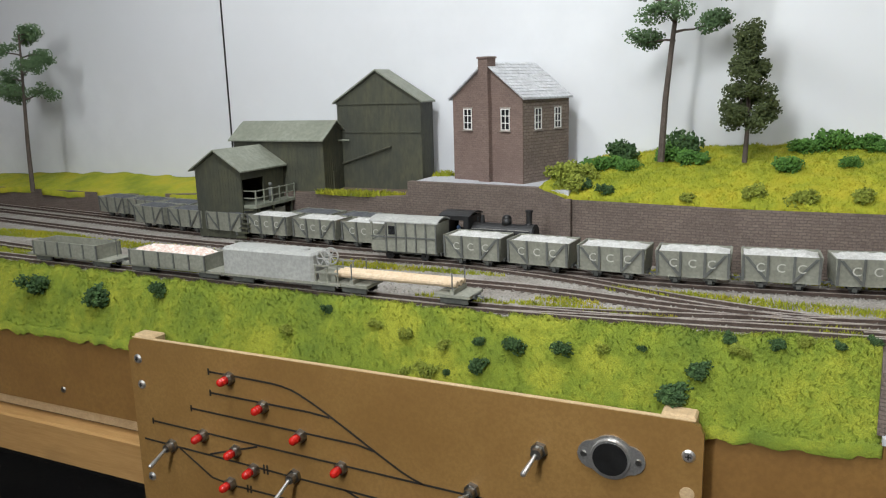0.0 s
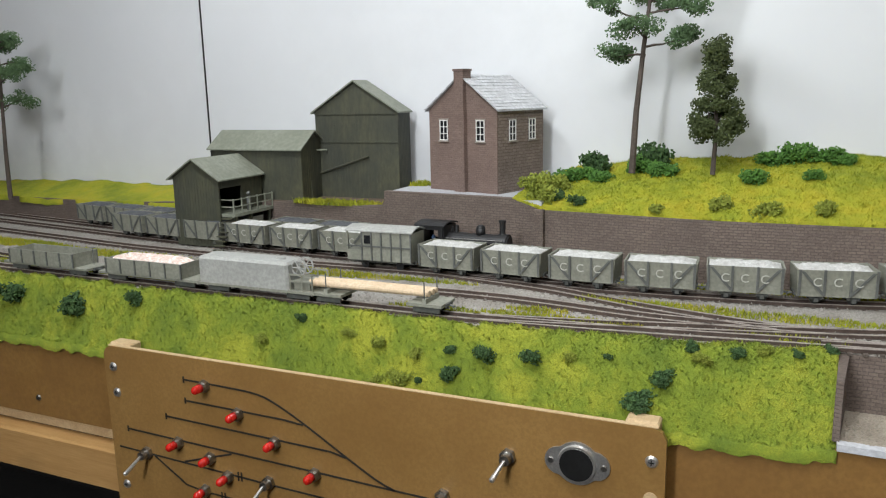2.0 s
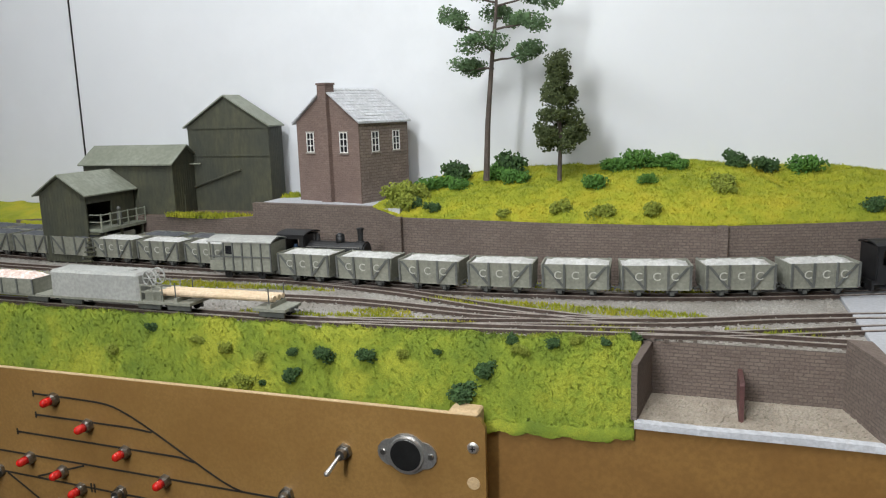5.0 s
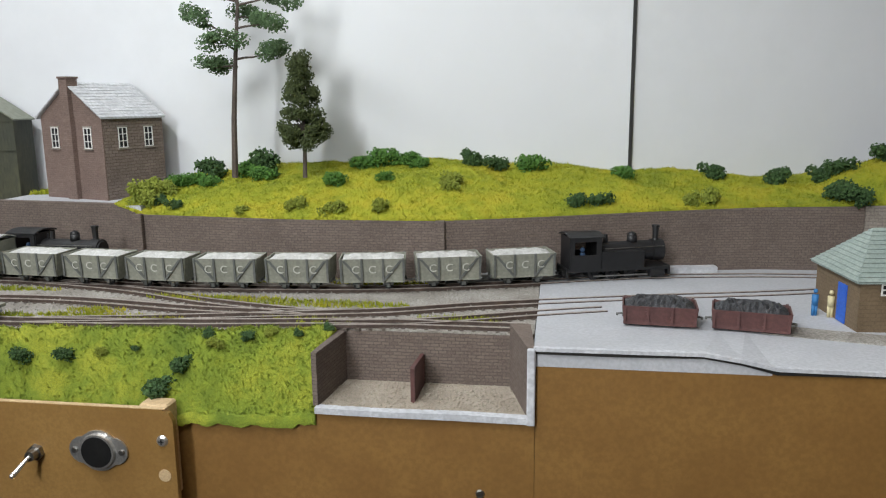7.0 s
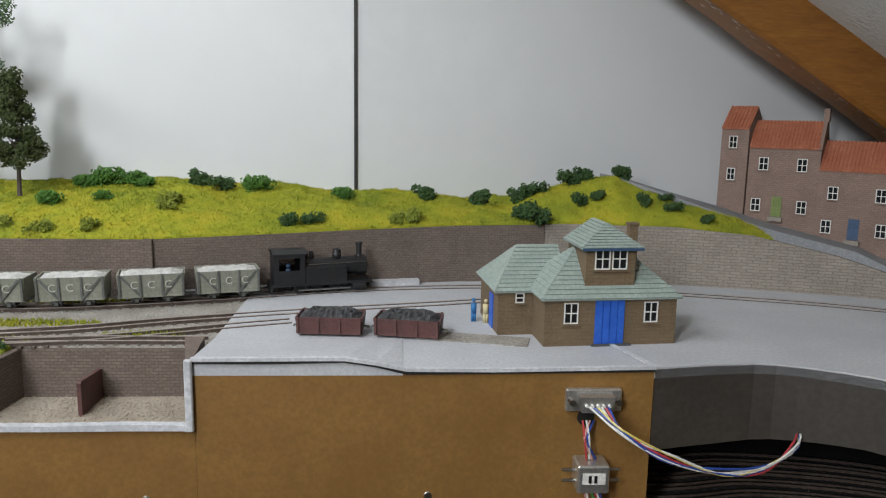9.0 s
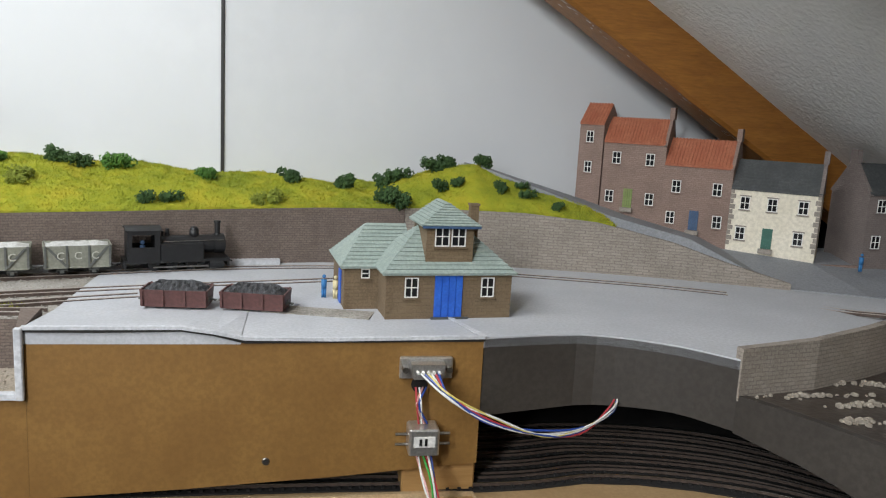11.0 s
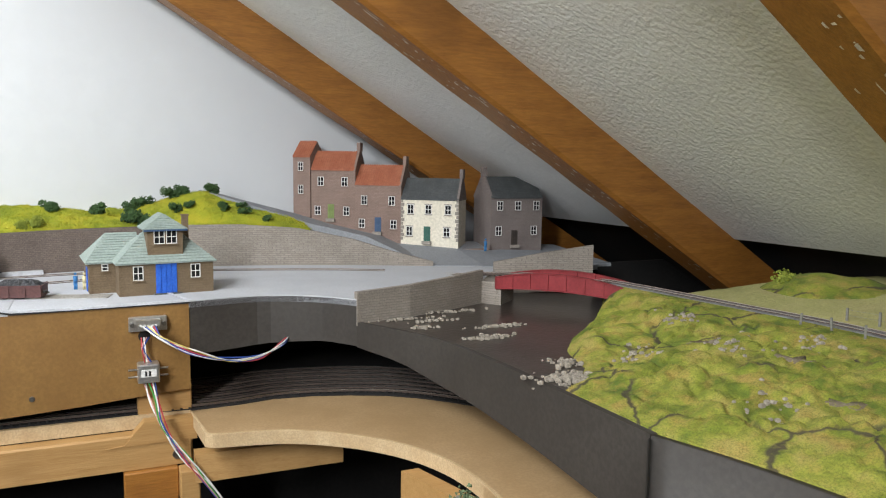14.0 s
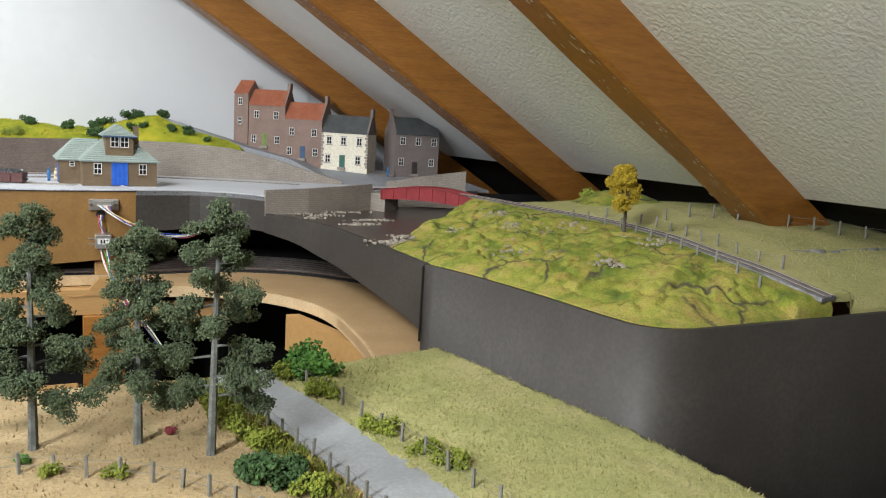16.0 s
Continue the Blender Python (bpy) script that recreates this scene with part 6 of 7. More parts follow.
part("step", Build().box(0.028, 0.052, -0.0025, -0.0009, 0, 0.0012), "slate", stn)
part("side_door", Build().box(-0.0222, -0.0216, 0.040, 0.050, 0.0005, 0.022), "blue", stn, "blue door in the wing")
part("chimney", Build().box(0.058, 0.0635, 0.024, 0.029, 0.040, 0.0675).box(0.0575, 0.064, 0.0235, 0.0295, 0.0675, 0.0690), "station", stn)
for x, y in ((0, 0), (W, 0), (-0.0215, 0.026)):
    for k in range(7):
        w2 = 0.0032 if k % 2 else 0.0022
        xa = x - 0.0003 if x <= 0 else W - w2 + 0.0003
        part("quoin", Build().box(xa, xa + w2, y - 0.0004, y + 0.002, 0.0005 + k * 0.0041, 0.0040 + k * 0.0041), "station", stn)


# ---- terrace by the lane ----
def terrace_house(label, p, q, depth, z0, zs, eave, ridge, wall, roof, door, windows, left_gable=False, right_gable=True, quoins=None, tiles=True):
    """Fronts run from p to q; z0: level of the door; zs: how far walls reach down; heights over z0."""
    p, q = Vector((*p, 0)), Vector((*q, 0))
    w = (q - p).length
    h = thing("terrace_house", label, "house", pose(p.x, p.y, z0, 0, 0, math.degrees(math.atan2(q.y - p.y, q.x - p.x))), "terrace houses")
    f = [(0, 0, -zs), (0, depth, -zs), (0, depth, eave), (0, depth / 2, ridge), (0, 0, eave)]
    part("wall", Build().slab(f, (1, 0, 0), w), wall, h)
    b = Build()
    for y0 in (-0.0012, depth + 0.0012):
        b.slab([(0, y0, eave - 0.0010), (w, y0, eave - 0.0010), (w, depth / 2, ridge), (0, depth / 2, ridge)], (0, 0, 1), 0.0009)
    base = part("roof", b, roof, h)
    if tiles:
        n = max(6, int(w / 0.0030))
        for i in range(n):
            x = w * i / n
            part("pantile", Build().slab([(x, -0.0014, eave + 0.0001), (x + w / n * 0.6, -0.0014, eave + 0.0001), (x + w / n * 0.6, depth / 2, ridge + 0.0010), (x, depth / 2, ridge + 0.0010)], (0, 0, 1), 0.0007), roof, base)
    else:
        for i in range(9):
            y0, y1 = -0.0012 + (depth / 2 + 0.0012) * i / 9, -0.0012 + (depth / 2 + 0.0012) * (i + 1.1) / 9
            z = lambda y: eave + (ridge - eave) * (y + 0.0012) / (depth / 2 + 0.0012)
            part("slate_course", Build().slab([(0, y0, z(y0) + 0.0006), (w, y0, z(y0) + 0.0006), (w, min(y1, depth / 2), z(min(y1, depth / 2)) + 0.0002), (0, min(y1, depth / 2), z(min(y1, depth / 2)) + 0.0002)], (0, 0, -1), 0.0005), roof, base)
    for side, on in ((0, left_gable), (1, right_gable)):
        if on:
            x = -0.0006 if side == 0 else w - 0.0024
            g = [(x, -0.002, eave - 0.001), (x, depth + 0.002, eave - 0.001), (x, depth / 2 + 0.003, ridge + 0.003), (x, depth / 2 - 0.003, ridge + 0.003)]
            gp = part("gable_coping", Build().slab(g, (1, 0, 0), 0.0030), wall if wall != "render" else "terrace_grey", h)
            part("chimney", Build().box(x - 0.0006, x + 0.0040, depth / 2 - 0.0050, depth / 2 + 0.0050, ridge + 0.001, ridge + 0.0125), wall if wall != "render" else "terrace_grey", gp)
    for x, z, ww, hh in windows:
        sash(h, pose(x * w, 0, z), ww, hh, (2, 2), "quoin" if wall == "render" else wall)
    if door:
        plank_door(h, pose(door[0] * w, 0, 0.0), 0.0088, 0.0185, door[1], 4)
        part("door_step", Build().box(door[0] * w - 0.006, door[0] * w + 0.006, -0.004, -0.0009, -0.004, 0.0), "quoin", h)
    if quoins:
        for x in (0, w):
            for k in range(11):
                w2 = 0.0044 if k % 2 else 0.0028
                xa, xb = (-0.0003, w2) if x == 0 else (w - w2, w + 0.0003)
                part("quoin", Build().box(xa, xb, -0.0006, 0.001, 0.0004 + k * eave / 11, 0.0004 + (k + 0.85) * eave / 11), quoins, h)
    return h


WN = (0.0084, 0.0118)
A, Bc, C, Dp = (0.608, 0.657), (0.656, 0.620), (0.7035, 0.579), (0.762, 0.532)
terrace_house("narrow brown stone end house with red pantile lean-to roof", (0.589, 0.677), (0.607, 0.6585), 0.036, 0.058, 0.03, 0.0665, 0.0860, "terrace", "pantile", None, [(0.45, 0.018, 0.0078, 0.0115), (0.45, 0.048, 0.0078, 0.0115)], False, False)
terrace_house("tall brown stone terrace house with a red pantile roof", A, Bc, 0.038, 0.045, 0.03, 0.0630, 0.086, "terrace", "pantile", (0.45, "green_door"), [(0.15, 0.004, *WN), (0.80, 0.004, *WN), (0.22, 0.042, *WN), (0.76, 0.042, *WN)])
terrace_house("brown stone terrace house with a red pantile roof", Bc, C, 0.038, 0.030, 0.03, 0.0600, 0.084, "terrace", "pantile", (0.50, "blue_dull"), [(0.15, 0.004, *WN), (0.84, 0.004, *WN), (0.20, 0.034, *WN), (0.80, 0.034, *WN)])
terrace_house("cream rendered terrace house with grey quoins and slate roof", C, Dp, 0.040, 0.0205, 0.02, 0.0525, 0.078, "render", "slate", (0.46, "dgreen_door"), [(0.15, 0.006, *WN), (0.80, 0.006, *WN), (0.17, 0.034, *WN), (0.48, 0.034, *WN), (0.82, 0.034, *WN)], False, True, "quoin", False)
terrace_house("detached grey stone house with a dark slate roof", (0.8048, 0.5270), (0.8769, 0.5225), 0.055, 0.016, 0.018, 0.0600, 0.0855, "terrace_grey", "slate", (0.46, "brown_door"), [(0.15, 0.012, *WN), (0.84, 0.012, *WN), (0.17, 0.044, *WN), (0.52, 0.044, *WN), (0.88, 0.044, *WN)], True, False, None, False)
thing("garden_wall", "low brown stone garden wall between two houses", "wall", None, "", "", curtain(Build(), [(0.763, 0.530, -0.001, 0.012), (0.804, 0.528, -0.001, 0.012)], 0.003), "terrace")

# ---- bridge and banks ----
b = curtain(Build(), [(0.556, 0.301, -0.0235, 0.0065), (0.61, 0.3115, -0.0235, 0.0085), (0.66, 0.331, -0.0235, 0.0105), (0.705, 0.352, -0.0235, 0.0125)], 0.005)
structure("river_wall", b, "wall_pale", "pale stone river wall along the yard")
structure("trim_abutment", Build().hull([(0.703, 0.3515), (0.716, 0.334), (0.745, 0.36), (0.728, 0.385)], -0.0235, 0.0015), "wall_pale", "pale stone bridge abutment")
structure("trim_far_bank", curtain(Build(), [(0.745, 0.405, -0.0235, 0.012), (0.79, 0.385, -0.02, 0.022), (0.845, 0.362, -0.02, 0.032)], 0.006), "wall_pale", "stone bank wall behind the bridge")
br = thing("girder_bridge", "dark red plate girder bridge over the river", "bridge")
P0, P1 = Vector((0.712, 0.338, 0)), Vector((0.790, 0.236, 0))
dv = (P1 - P0).normalized()
nv = Vector((-dv.y, dv.x, 0))
for s in (0.0, 0.032):
    b = Build()
    m = 14
    lo, hi = [], []
    for i in range(m + 1):
        p = P0 + (P1 - P0) * (i / m) + nv * s
        arch = 1 - (2 * i / m - 1) ** 2
        lo.append(Vector((p.x, p.y, -0.0045 + 0.0035 * arch)))
        hi.append(Vector((p.x, p.y, 0.0065 + 0.0075 * arch)))
    b.slab(lo + hi[::-1], nv, 0.0016)
    gd = part("girder", b, "red", br)
    f = Build()
    for i in range(m):
        f.slab([hi[i] - nv * 0.0012, hi[i + 1] - nv * 0.0012, hi[i + 1] + nv * 0.0028, hi[i] + nv * 0.0028], (0, 0, 1), 0.0008)
        f.slab([lo[i] - nv * 0.0012, lo[i + 1] - nv * 0.0012, lo[i + 1] + nv * 0.0028, lo[i] + nv * 0.0028], (0, 0, -1), 0.0008)
    for i in range(0, m + 1, 2):
        f.slab([lo[i] - nv * 0.001 - dv * 0.0004, lo[i] - nv * 0.001 + dv * 0.0004, hi[i] - nv * 0.001 + dv * 0.0004, hi[i] - nv * 0.001 - dv * 0.0004], nv, 0.001)
    part("flange", f, "red", gd)
part("deck", Build().slab([P0 + nv * 0.0025, P1 + nv * 0.0025, P1 + nv * 0.0315, P0 + nv * 0.0315], (0, 0, 1), 0.0055), "soil", br)
rnd = random.Random(21)
for cx, cy, rx, ry, cnt in ((0.632, 0.085, 0.022, 0.014, 130), (0.652, 0.12, 0.012, 0.012, 60), (0.64, 0.21, 0.022, 0.006, 60), (0.668, 0.245, 0.026, 0.005, 60), (0.602, 0.262, 0.012, 0.004, 26), (0.625, 0.285, 0.02, 0.003, 30), (0.60, 0.3, 0.03, 0.003, 30), (0.66, 0.318, 0.03, 0.003, 30)):
    b = Build()
    for _ in range(cnt):
        x, y, s = rnd.gauss(cx, rx * 0.5), rnd.gauss(cy, ry * 0.5), rnd.uniform(0.0008, 0.0026)
        b.ball((x, y, -0.0208 + s * 0.3), s, 5, 3, rnd.uniform(0.5, 0.9))
    thing("river_stones", "pale stones strewn along the river bed", "stones", None, "river stones", "stuff", b, "rock")
b = Build()
for cx, cy, rx in ((0.70, 0.10, 0.02), (0.735, 0.05, 0.024), (0.69, -0.03, 0.02), (0.78, 0.02, 0.018), (0.76, 0.13, 0.015), (0.72, -0.12, 0.012), (0.79, -0.08, 0.02)):
    for _ in range(26):
        x, y, s = rnd.gauss(cx, rx * 0.5), rnd.gauss(cy, rx * 0.5), rnd.uniform(0.0008, 0.0024)
        if in_south(x, y):
            b.ball((x, y, south_z(x, y) + s * 0.3), s, 5, 3, 0.7)
thing("hillside_stones", "pale stones scattered on the heath hillside", "stones", None, "", "stuff", b, "rock")
for cx, cy, rx2, ry2 in ((0.735, 0.075, 0.018, 0.010), (0.748, 0.005, 0.006, 0.020), (0.715, -0.055, 0.006, 0.016)):
    b = Build()
    ring = []
    for i in range(18):
        a = 2 * math.pi * i / 18
        k = 0.75 + 0.45 * fbm(math.cos(a) + cx * 30, math.sin(a), 1.2)
        ring.append((cx + rx2 * k * math.cos(a), cy + ry2 * k * math.sin(a)))
    b.v = [(cx, cy, south_z(cx, cy) + 0.0006)] + [(x, y, south_z(x, y) + 0.0004) for x, y in ring] + [(cx + (x - cx) * 1.15, cy + (y - cy) * 1.15, south_z(x, y) - 0.003) for x, y in ring]
    b.f = [(0, 1 + i, 1 + (i + 1) % 18) for i in range(18)] + [(1 + i, 19 + i, 19 + (i + 1) % 18, 1 + (i + 1) % 18) for i in range(18)]
    thing("bare_scar", "bare brown earth scar on the heath hillside", "earth", None, "hillside scars", "", b, "scar", True)
crag = Build()
nx, ny = 44, 10
for j in range(ny + 1):
    for i in range(nx + 1):
        x, v = 0.850 + 0.25 * i / nx, j / ny
        d = 0.006 * fbm(x * 3, v * 0.05, 22) + 0.003 * fbm(x * 9, v * 0.2, 30, 5)
        crag.v.append((x, -0.190 + 0.05 * v + d, -0.017 + 0.024 * v ** 0.8 * min(1, 0.25 + i / 10) + 0.003 * fbm(x, v, 40)))
crag.f = [(j * (nx + 1) + i, j * (nx + 1) + i + 1, (j + 1) * (nx + 1) + i + 1, (j + 1) * (nx + 1) + i) for j in range(ny) for i in range(nx)]
thing("rock_outcrop", "grey craggy rock face beside the line", "rock", None, "", "", crag, "crag")


# ---- trees and bushes ----
def bush_meshes(mat, seeds, count=620, leaf=0.0012):
    out = []
    for s in seeds:
        r = random.Random(s)
        cs = [(r.uniform(-0.6, 0.6), r.uniform(-0.6, 0.6), r.uniform(0.35, 0.75), r.uniform(0.35, 0.55), r.uniform(0.75, 1)) for _ in range(6)]
        cs = [(a * 0.01, b * 0.01, c * 0.01, d * 0.01, e) for a, b, c, d, e in cs]
        out.append(leaf_mesh("bush", clumps(r, cs, count, leaf), mat))
    return out


BUSH = {m: bush_meshes(m, range(k, k + 3)) for k, m in ((10, "bush"), (20, "bush_light"), (30, "bush_yellow"), (40, "bush_red"))}


def bush(x, y, z, size, mat="bush", label="dark green lichen bush on the grass"):
    ob = new("bush", random.choice(BUSH[mat]))
    s = 1.12 * size / 0.010
    ob.matrix_basis = Matrix.Translation((x, y, z)) @ Matrix.Rotation(random.uniform(0, 6.28), 4, "Z") @ Matrix.Diagonal((s, s, s * random.uniform(0.85, 1.15), 1))
    return tagged(ob, label, "bush", "bushes")


random.seed(5)
for x, y, s in ((-0.1251, 0.3541, 0.0045), (-0.1057, 0.3545, 0.0062), (-0.0801, 0.3547, 0.0061), (-0.1238, 0.3492, 0.0057), (-0.1407, 0.3467, 0.003), (-0.0402, 0.3584, 0.003), (-0.0122, 0.3553, 0.0065), (0.0001, 0.3641, 0.0042), (-0.0229, 0.3487, 0.0092), (0.0232, 0.3671, 0.0042), (0.0481, 0.3715, 0.0036),
                (0.0627, 0.3794, 0.0040), (-0.223, 0.3573, 0.0043), (-0.3586, 0.359, 0.0068), (-0.4131, 0.3525, 0.0115), (-0.4738, 0.3546, 0.0100), (-0.56, 0.356, 0.009)):
    bush(x, y, bank_z(x, y) - 0.001, s, "bush", "small dark green lichen bush on the embankment")
for x, y, s in ((-0.1705, 0.3546, 0.0050), (-0.1434, 0.3516, 0.0046), (-0.156, 0.347, 0.0060), (-0.147, 0.3468, 0.0055), (-0.165, 0.3472, 0.005), (0.0336, 0.3709, 0.0038), (0.006, 0.362, 0.004), (-0.06, 0.3575, 0.004), (-0.19, 0.3565, 0.004), (-0.25, 0.352, 0.005)):
    bush(x, y, bank_z(x, y) - 0.002, s, "bush_yellow", "yellow-green lichen bush on the embankment")
for x, y, s, m in ((-0.108, 0.585, 0.010, "bush_light"), (-0.118, 0.568, 0.009, "bush_light"), (-0.10, 0.600, 0.013, "bush"), (-0.052, 0.600, 0.014, "bush"), (-0.062, 0.585, 0.011, "bush_light"), (-0.045, 0.572, 0.010, "bush_light"), (-0.09, 0.572, 0.008, "bush_light"), (0.018, 0.556, 0.009, "bush_light"), (0.055, 0.56, 0.006, "bush_light"),
                   (0.030, 0.604, 0.011, "bush_light"), (0.048, 0.602, 0.012, "bush_light"), (0.066, 0.603, 0.010, "bush_light"), (0.075, 0.598, 0.008, "bush_light"), (0.115, 0.606, 0.011, "bush"), (0.135, 0.604, 0.010, "bush"), (0.167, 0.605, 0.011, "bush_light"), (0.238, 0.600, 0.009, "bush_light"), (0.305, 0.608, 0.011, "bush"),
                   (0.355, 0.612, 0.011, "bush"), (0.385, 0.616, 0.011, "bush"), (0.398, 0.612, 0.011, "bush"), (0.43, 0.622, 0.011, "bush"), (0.445, 0.618, 0.009, "bush"), (0.476, 0.620, 0.009, "bush"), (0.39, 0.569, 0.012, "bush"), (0.393, 0.563, 0.010, "bush"), (0.20, 0.540, 0.008, "bush"), (0.216, 0.545, 0.008, "bush"), (0.43, 0.585, 0.008, "bush"), (0.45, 0.582, 0.007, "bush"),
                   (0.485, 0.575, 0.007, "bush"), (0.505, 0.565, 0.007, "bush"), (0.530, 0.553, 0.006, "bush"), (0.505, 0.585, 0.006, "bush"), (-0.113, 0.532, 0.006, "bush"), (-0.098, 0.524, 0.006, "bush")):
    bush(x, y, hill_z(x, y) - 0.001, s, m, "bright green lichen bush on the hill" if m == "bush_light" else "dark green lichen bush on the hill")
for x, y, s in ((-0.133, 0.538, 0.012), (-0.138, 0.553, 0.011), (-0.125, 0.527, 0.011), (-0.118, 0.548, 0.010), (0.105, 0.560, 0.010), (0.11, 0.545, 0.008), (0.0, 0.513, 0.007), (0.03, 0.510, 0.008), (0.29, 0.562, 0.008), (0.28, 0.558, 0.007), (0.06, 0.516, 0.007), (-0.04, 0.513, 0.006)):
    bush(x, y, hill_z(x, y) - 0.002, s, "bush_yellow", "yellow-green lichen bush on the hill")


def limb_line(r, p, d, length, steps, droop=0.0):
    out, q, v = [Vector(p)], Vector(p), Vector(d).normalized()
    for _ in range(steps):
        v = (v + Vector((r.uniform(-0.25, 0.25), r.uniform(-0.25, 0.25), r.uniform(-0.2, 0.2) - droop))).normalized()
        q = q + v * (length / steps)
        out.append(q.copy())
    return out


def tapered(b, pts, r0, r1, seg=7):
    n = len(pts) - 1
    for i in range(n):
        b.rod(pts[i], pts[i + 1], r0 + (r1 - r0) * i / n, r0 + (r1 - r0) * (i + 1) / n, seg)
    return b


def scots_pine(x, y, z, h, label, seed):
    r = random.Random(seed)
    t = thing("pine_tree", label, "tree", pose(x, y, z))
    trunk = Build()
    line = [Vector((0.0, 0, 0)), Vector((0.002, 0, h * 0.3)), Vector((0.006, 0, h * 0.6)), Vector((0.010, 0, h * 0.85)), Vector((0.011, 0, h))]
    tapered(trunk, line, 0.0026, 0.0008)
    cs = []
    for k, (zf, ang, l) in enumerate(((0.56, 160, 0.020), (0.60, 20, 0.018), (0.64, 250, 0.016), (0.72, 190, 0.024), (0.75, 320, 0.022), (0.80, 90, 0.018), (0.86, 10, 0.026), (0.88, 200, 0.020), (0.94, 120, 0.016), (1.0, 30, 0.008))):
        a = math.radians(ang)
        p = Vector((0.006 * zf + 0.004, 0, h * zf))
        pts = limb_line(r, p, (math.cos(a), math.sin(a) * 0.6, 0.22), l * 1.3, 4)
        tapered(trunk, pts, 0.0010, 0.0004, 5)
        e = pts[-1]
        for _ in range(5):
            cs.append((e.x + r.uniform(-0.011, 0.011), e.y + r.uniform(-0.007, 0.007), e.z + r.uniform(-0.005, 0.007), r.uniform(0.005, 0.0105), 0.62))
    part("trunk", trunk, "bark", t)
    part("crown", leaf_mesh("crown", clumps(r, cs, 8500, 0.0011), "pine_leaf"), None, t, "flat layered green needle clumps")
    return t


scots_pine(-0.067, 0.566, 0.064, 0.152, "tall pine tree with a bare trunk and layered crown", 3)
scots_pine(-0.742, 0.56, 0.022, 0.165, "tall dark pine tree beside the backdrop", 5)

t = thing("broadleaf_tree", "dark green rounded tree with a thin trunk", "tree", pose(-0.010, 0.568, 0.064))
r = random.Random(8)
b = tapered(Build(), [Vector((0, 0, 0)), Vector((0.001, 0, 0.03)), Vector((0, 0, 0.075))], 0.0019, 0.0008)
cs = []
for zc, reach, n in ((0.030, 0.0135, 6), (0.040, 0.0150, 7), (0.050, 0.0130, 6), (0.060, 0.0105, 5), (0.070, 0.0085, 4), (0.079, 0.0065, 4), (0.086, 0.0030, 2)):
    for q in range(n):
        a = 6.283 * q / n + r.uniform(-0.4, 0.4)
        cs.append((reach * math.cos(a) * r.uniform(0.7, 1.05), reach * math.sin(a) * r.uniform(0.7, 1.05), zc + r.uniform(-0.006, 0.006), r.uniform(0.0048, 0.0078), 0.9))
for c in cs[::2]:
    tapered(b, limb_line(r, (0, 0, c[2] * 0.7), (c[0], c[1], c[2] * 0.4), 0.016, 3), 0.0007, 0.0003, 4)
part("trunk", b, "bark", t)
part("crown", leaf_mesh("crown", clumps(r, cs, 8500, 0.0011), "round_leaf"), None, t)

t = thing("autumn_tree", "small yellow-orange autumn tree beside the line", "tree", pose(0.800, -0.036, south_z(0.800, -0.036) - 0.001))
r = random.Random(18)
b = tapered(Build(), [Vector((0, 0, 0)), Vector((0, 0.0005, 0.024)), Vector((0.001, 0, 0.046))], 0.0017, 0.0007)
cs = [(r.uniform(-0.012, 0.012), r.uniform(-0.012, 0.012), r.uniform(0.026, 0.058), r.uniform(0.0045, 0.0080), 0.85) for _ in range(17)]
cs = [(c[0] * (1.35 if c[2] < 0.045 else 0.8), *c[1:]) for c in cs]
for c in cs[::2]:
    tapered(b, limb_line(r, (0, 0, 0.024), (c[0], c[1], c[2] * 0.4), 0.019, 3), 0.0006, 0.0003, 4)
part("trunk", b, "bark", t)
part("crown", leaf_mesh("crown", clumps(r, cs, 5200, 0.0011), "autumn"), None, t)
bush(0.905, 0.15, 0.012, 0.016, "bush_yellow", "olive green lichen bush at the back")


def conifer(x, y, h, seed, lean=0.0):
    r = random.Random(seed)
    t = thing("conifer_tree", "grey-green model conifer with ragged drooping tufts", "tree", pose(x, y, LOW), "conifers")
    b = tapered(Build(), [Vector((0, 0, 0)), Vector((lean * 0.3, 0, h * 0.35)), Vector((lean * 0.7, 0.001, h * 0.7)), Vector((lean, 0, h))], 0.0026, 0.0007)
    cs = []
    for k in range(19):
        zf = 0.24 + 0.72 * k / 18
        a = k * 2.4 + r.uniform(-0.5, 0.5)
        l = (0.024 * (1.04 - zf) + 0.008) * r.uniform(0.7, 1.25)
        p = Vector((lean * zf, 0, h * zf))
        pts = limb_line(r, p, (math.cos(a), math.sin(a), 0.05), l, 4, 0.10)
        tapered(b, pts, 0.0008, 0.0003, 4)
        for q in pts[2:]:
            for _ in range(3):
                cs.append((q.x + r.uniform(-0.004, 0.004), q.y + r.uniform(-0.004, 0.004), q.z + r.uniform(-0.003, 0.004), r.uniform(0.0030, 0.0068) * (1.15 - zf * 0.35), 0.7))
    for k in range(5):
        cs.append((lean + r.uniform(-0.002, 0.002), r.uniform(-0.002, 0.002), h * (0.90 + 0.025 * k), 0.0042 - 0.0005 * k, 1.2))
    part("trunk", b, "conifer_bark", t, "grey-brown model trunk and bare limbs")
    part("crown", leaf_mesh("crown", clumps(r, cs, 24000, 0.00075), "conifer"), None, t)
    return t


conifer(0.336, -0.150, 0.126, 31)
conifer(0.386, -0.158, 0.119, 32)
conifer(0.420, -0.184, 0.135, 33, 0.003)

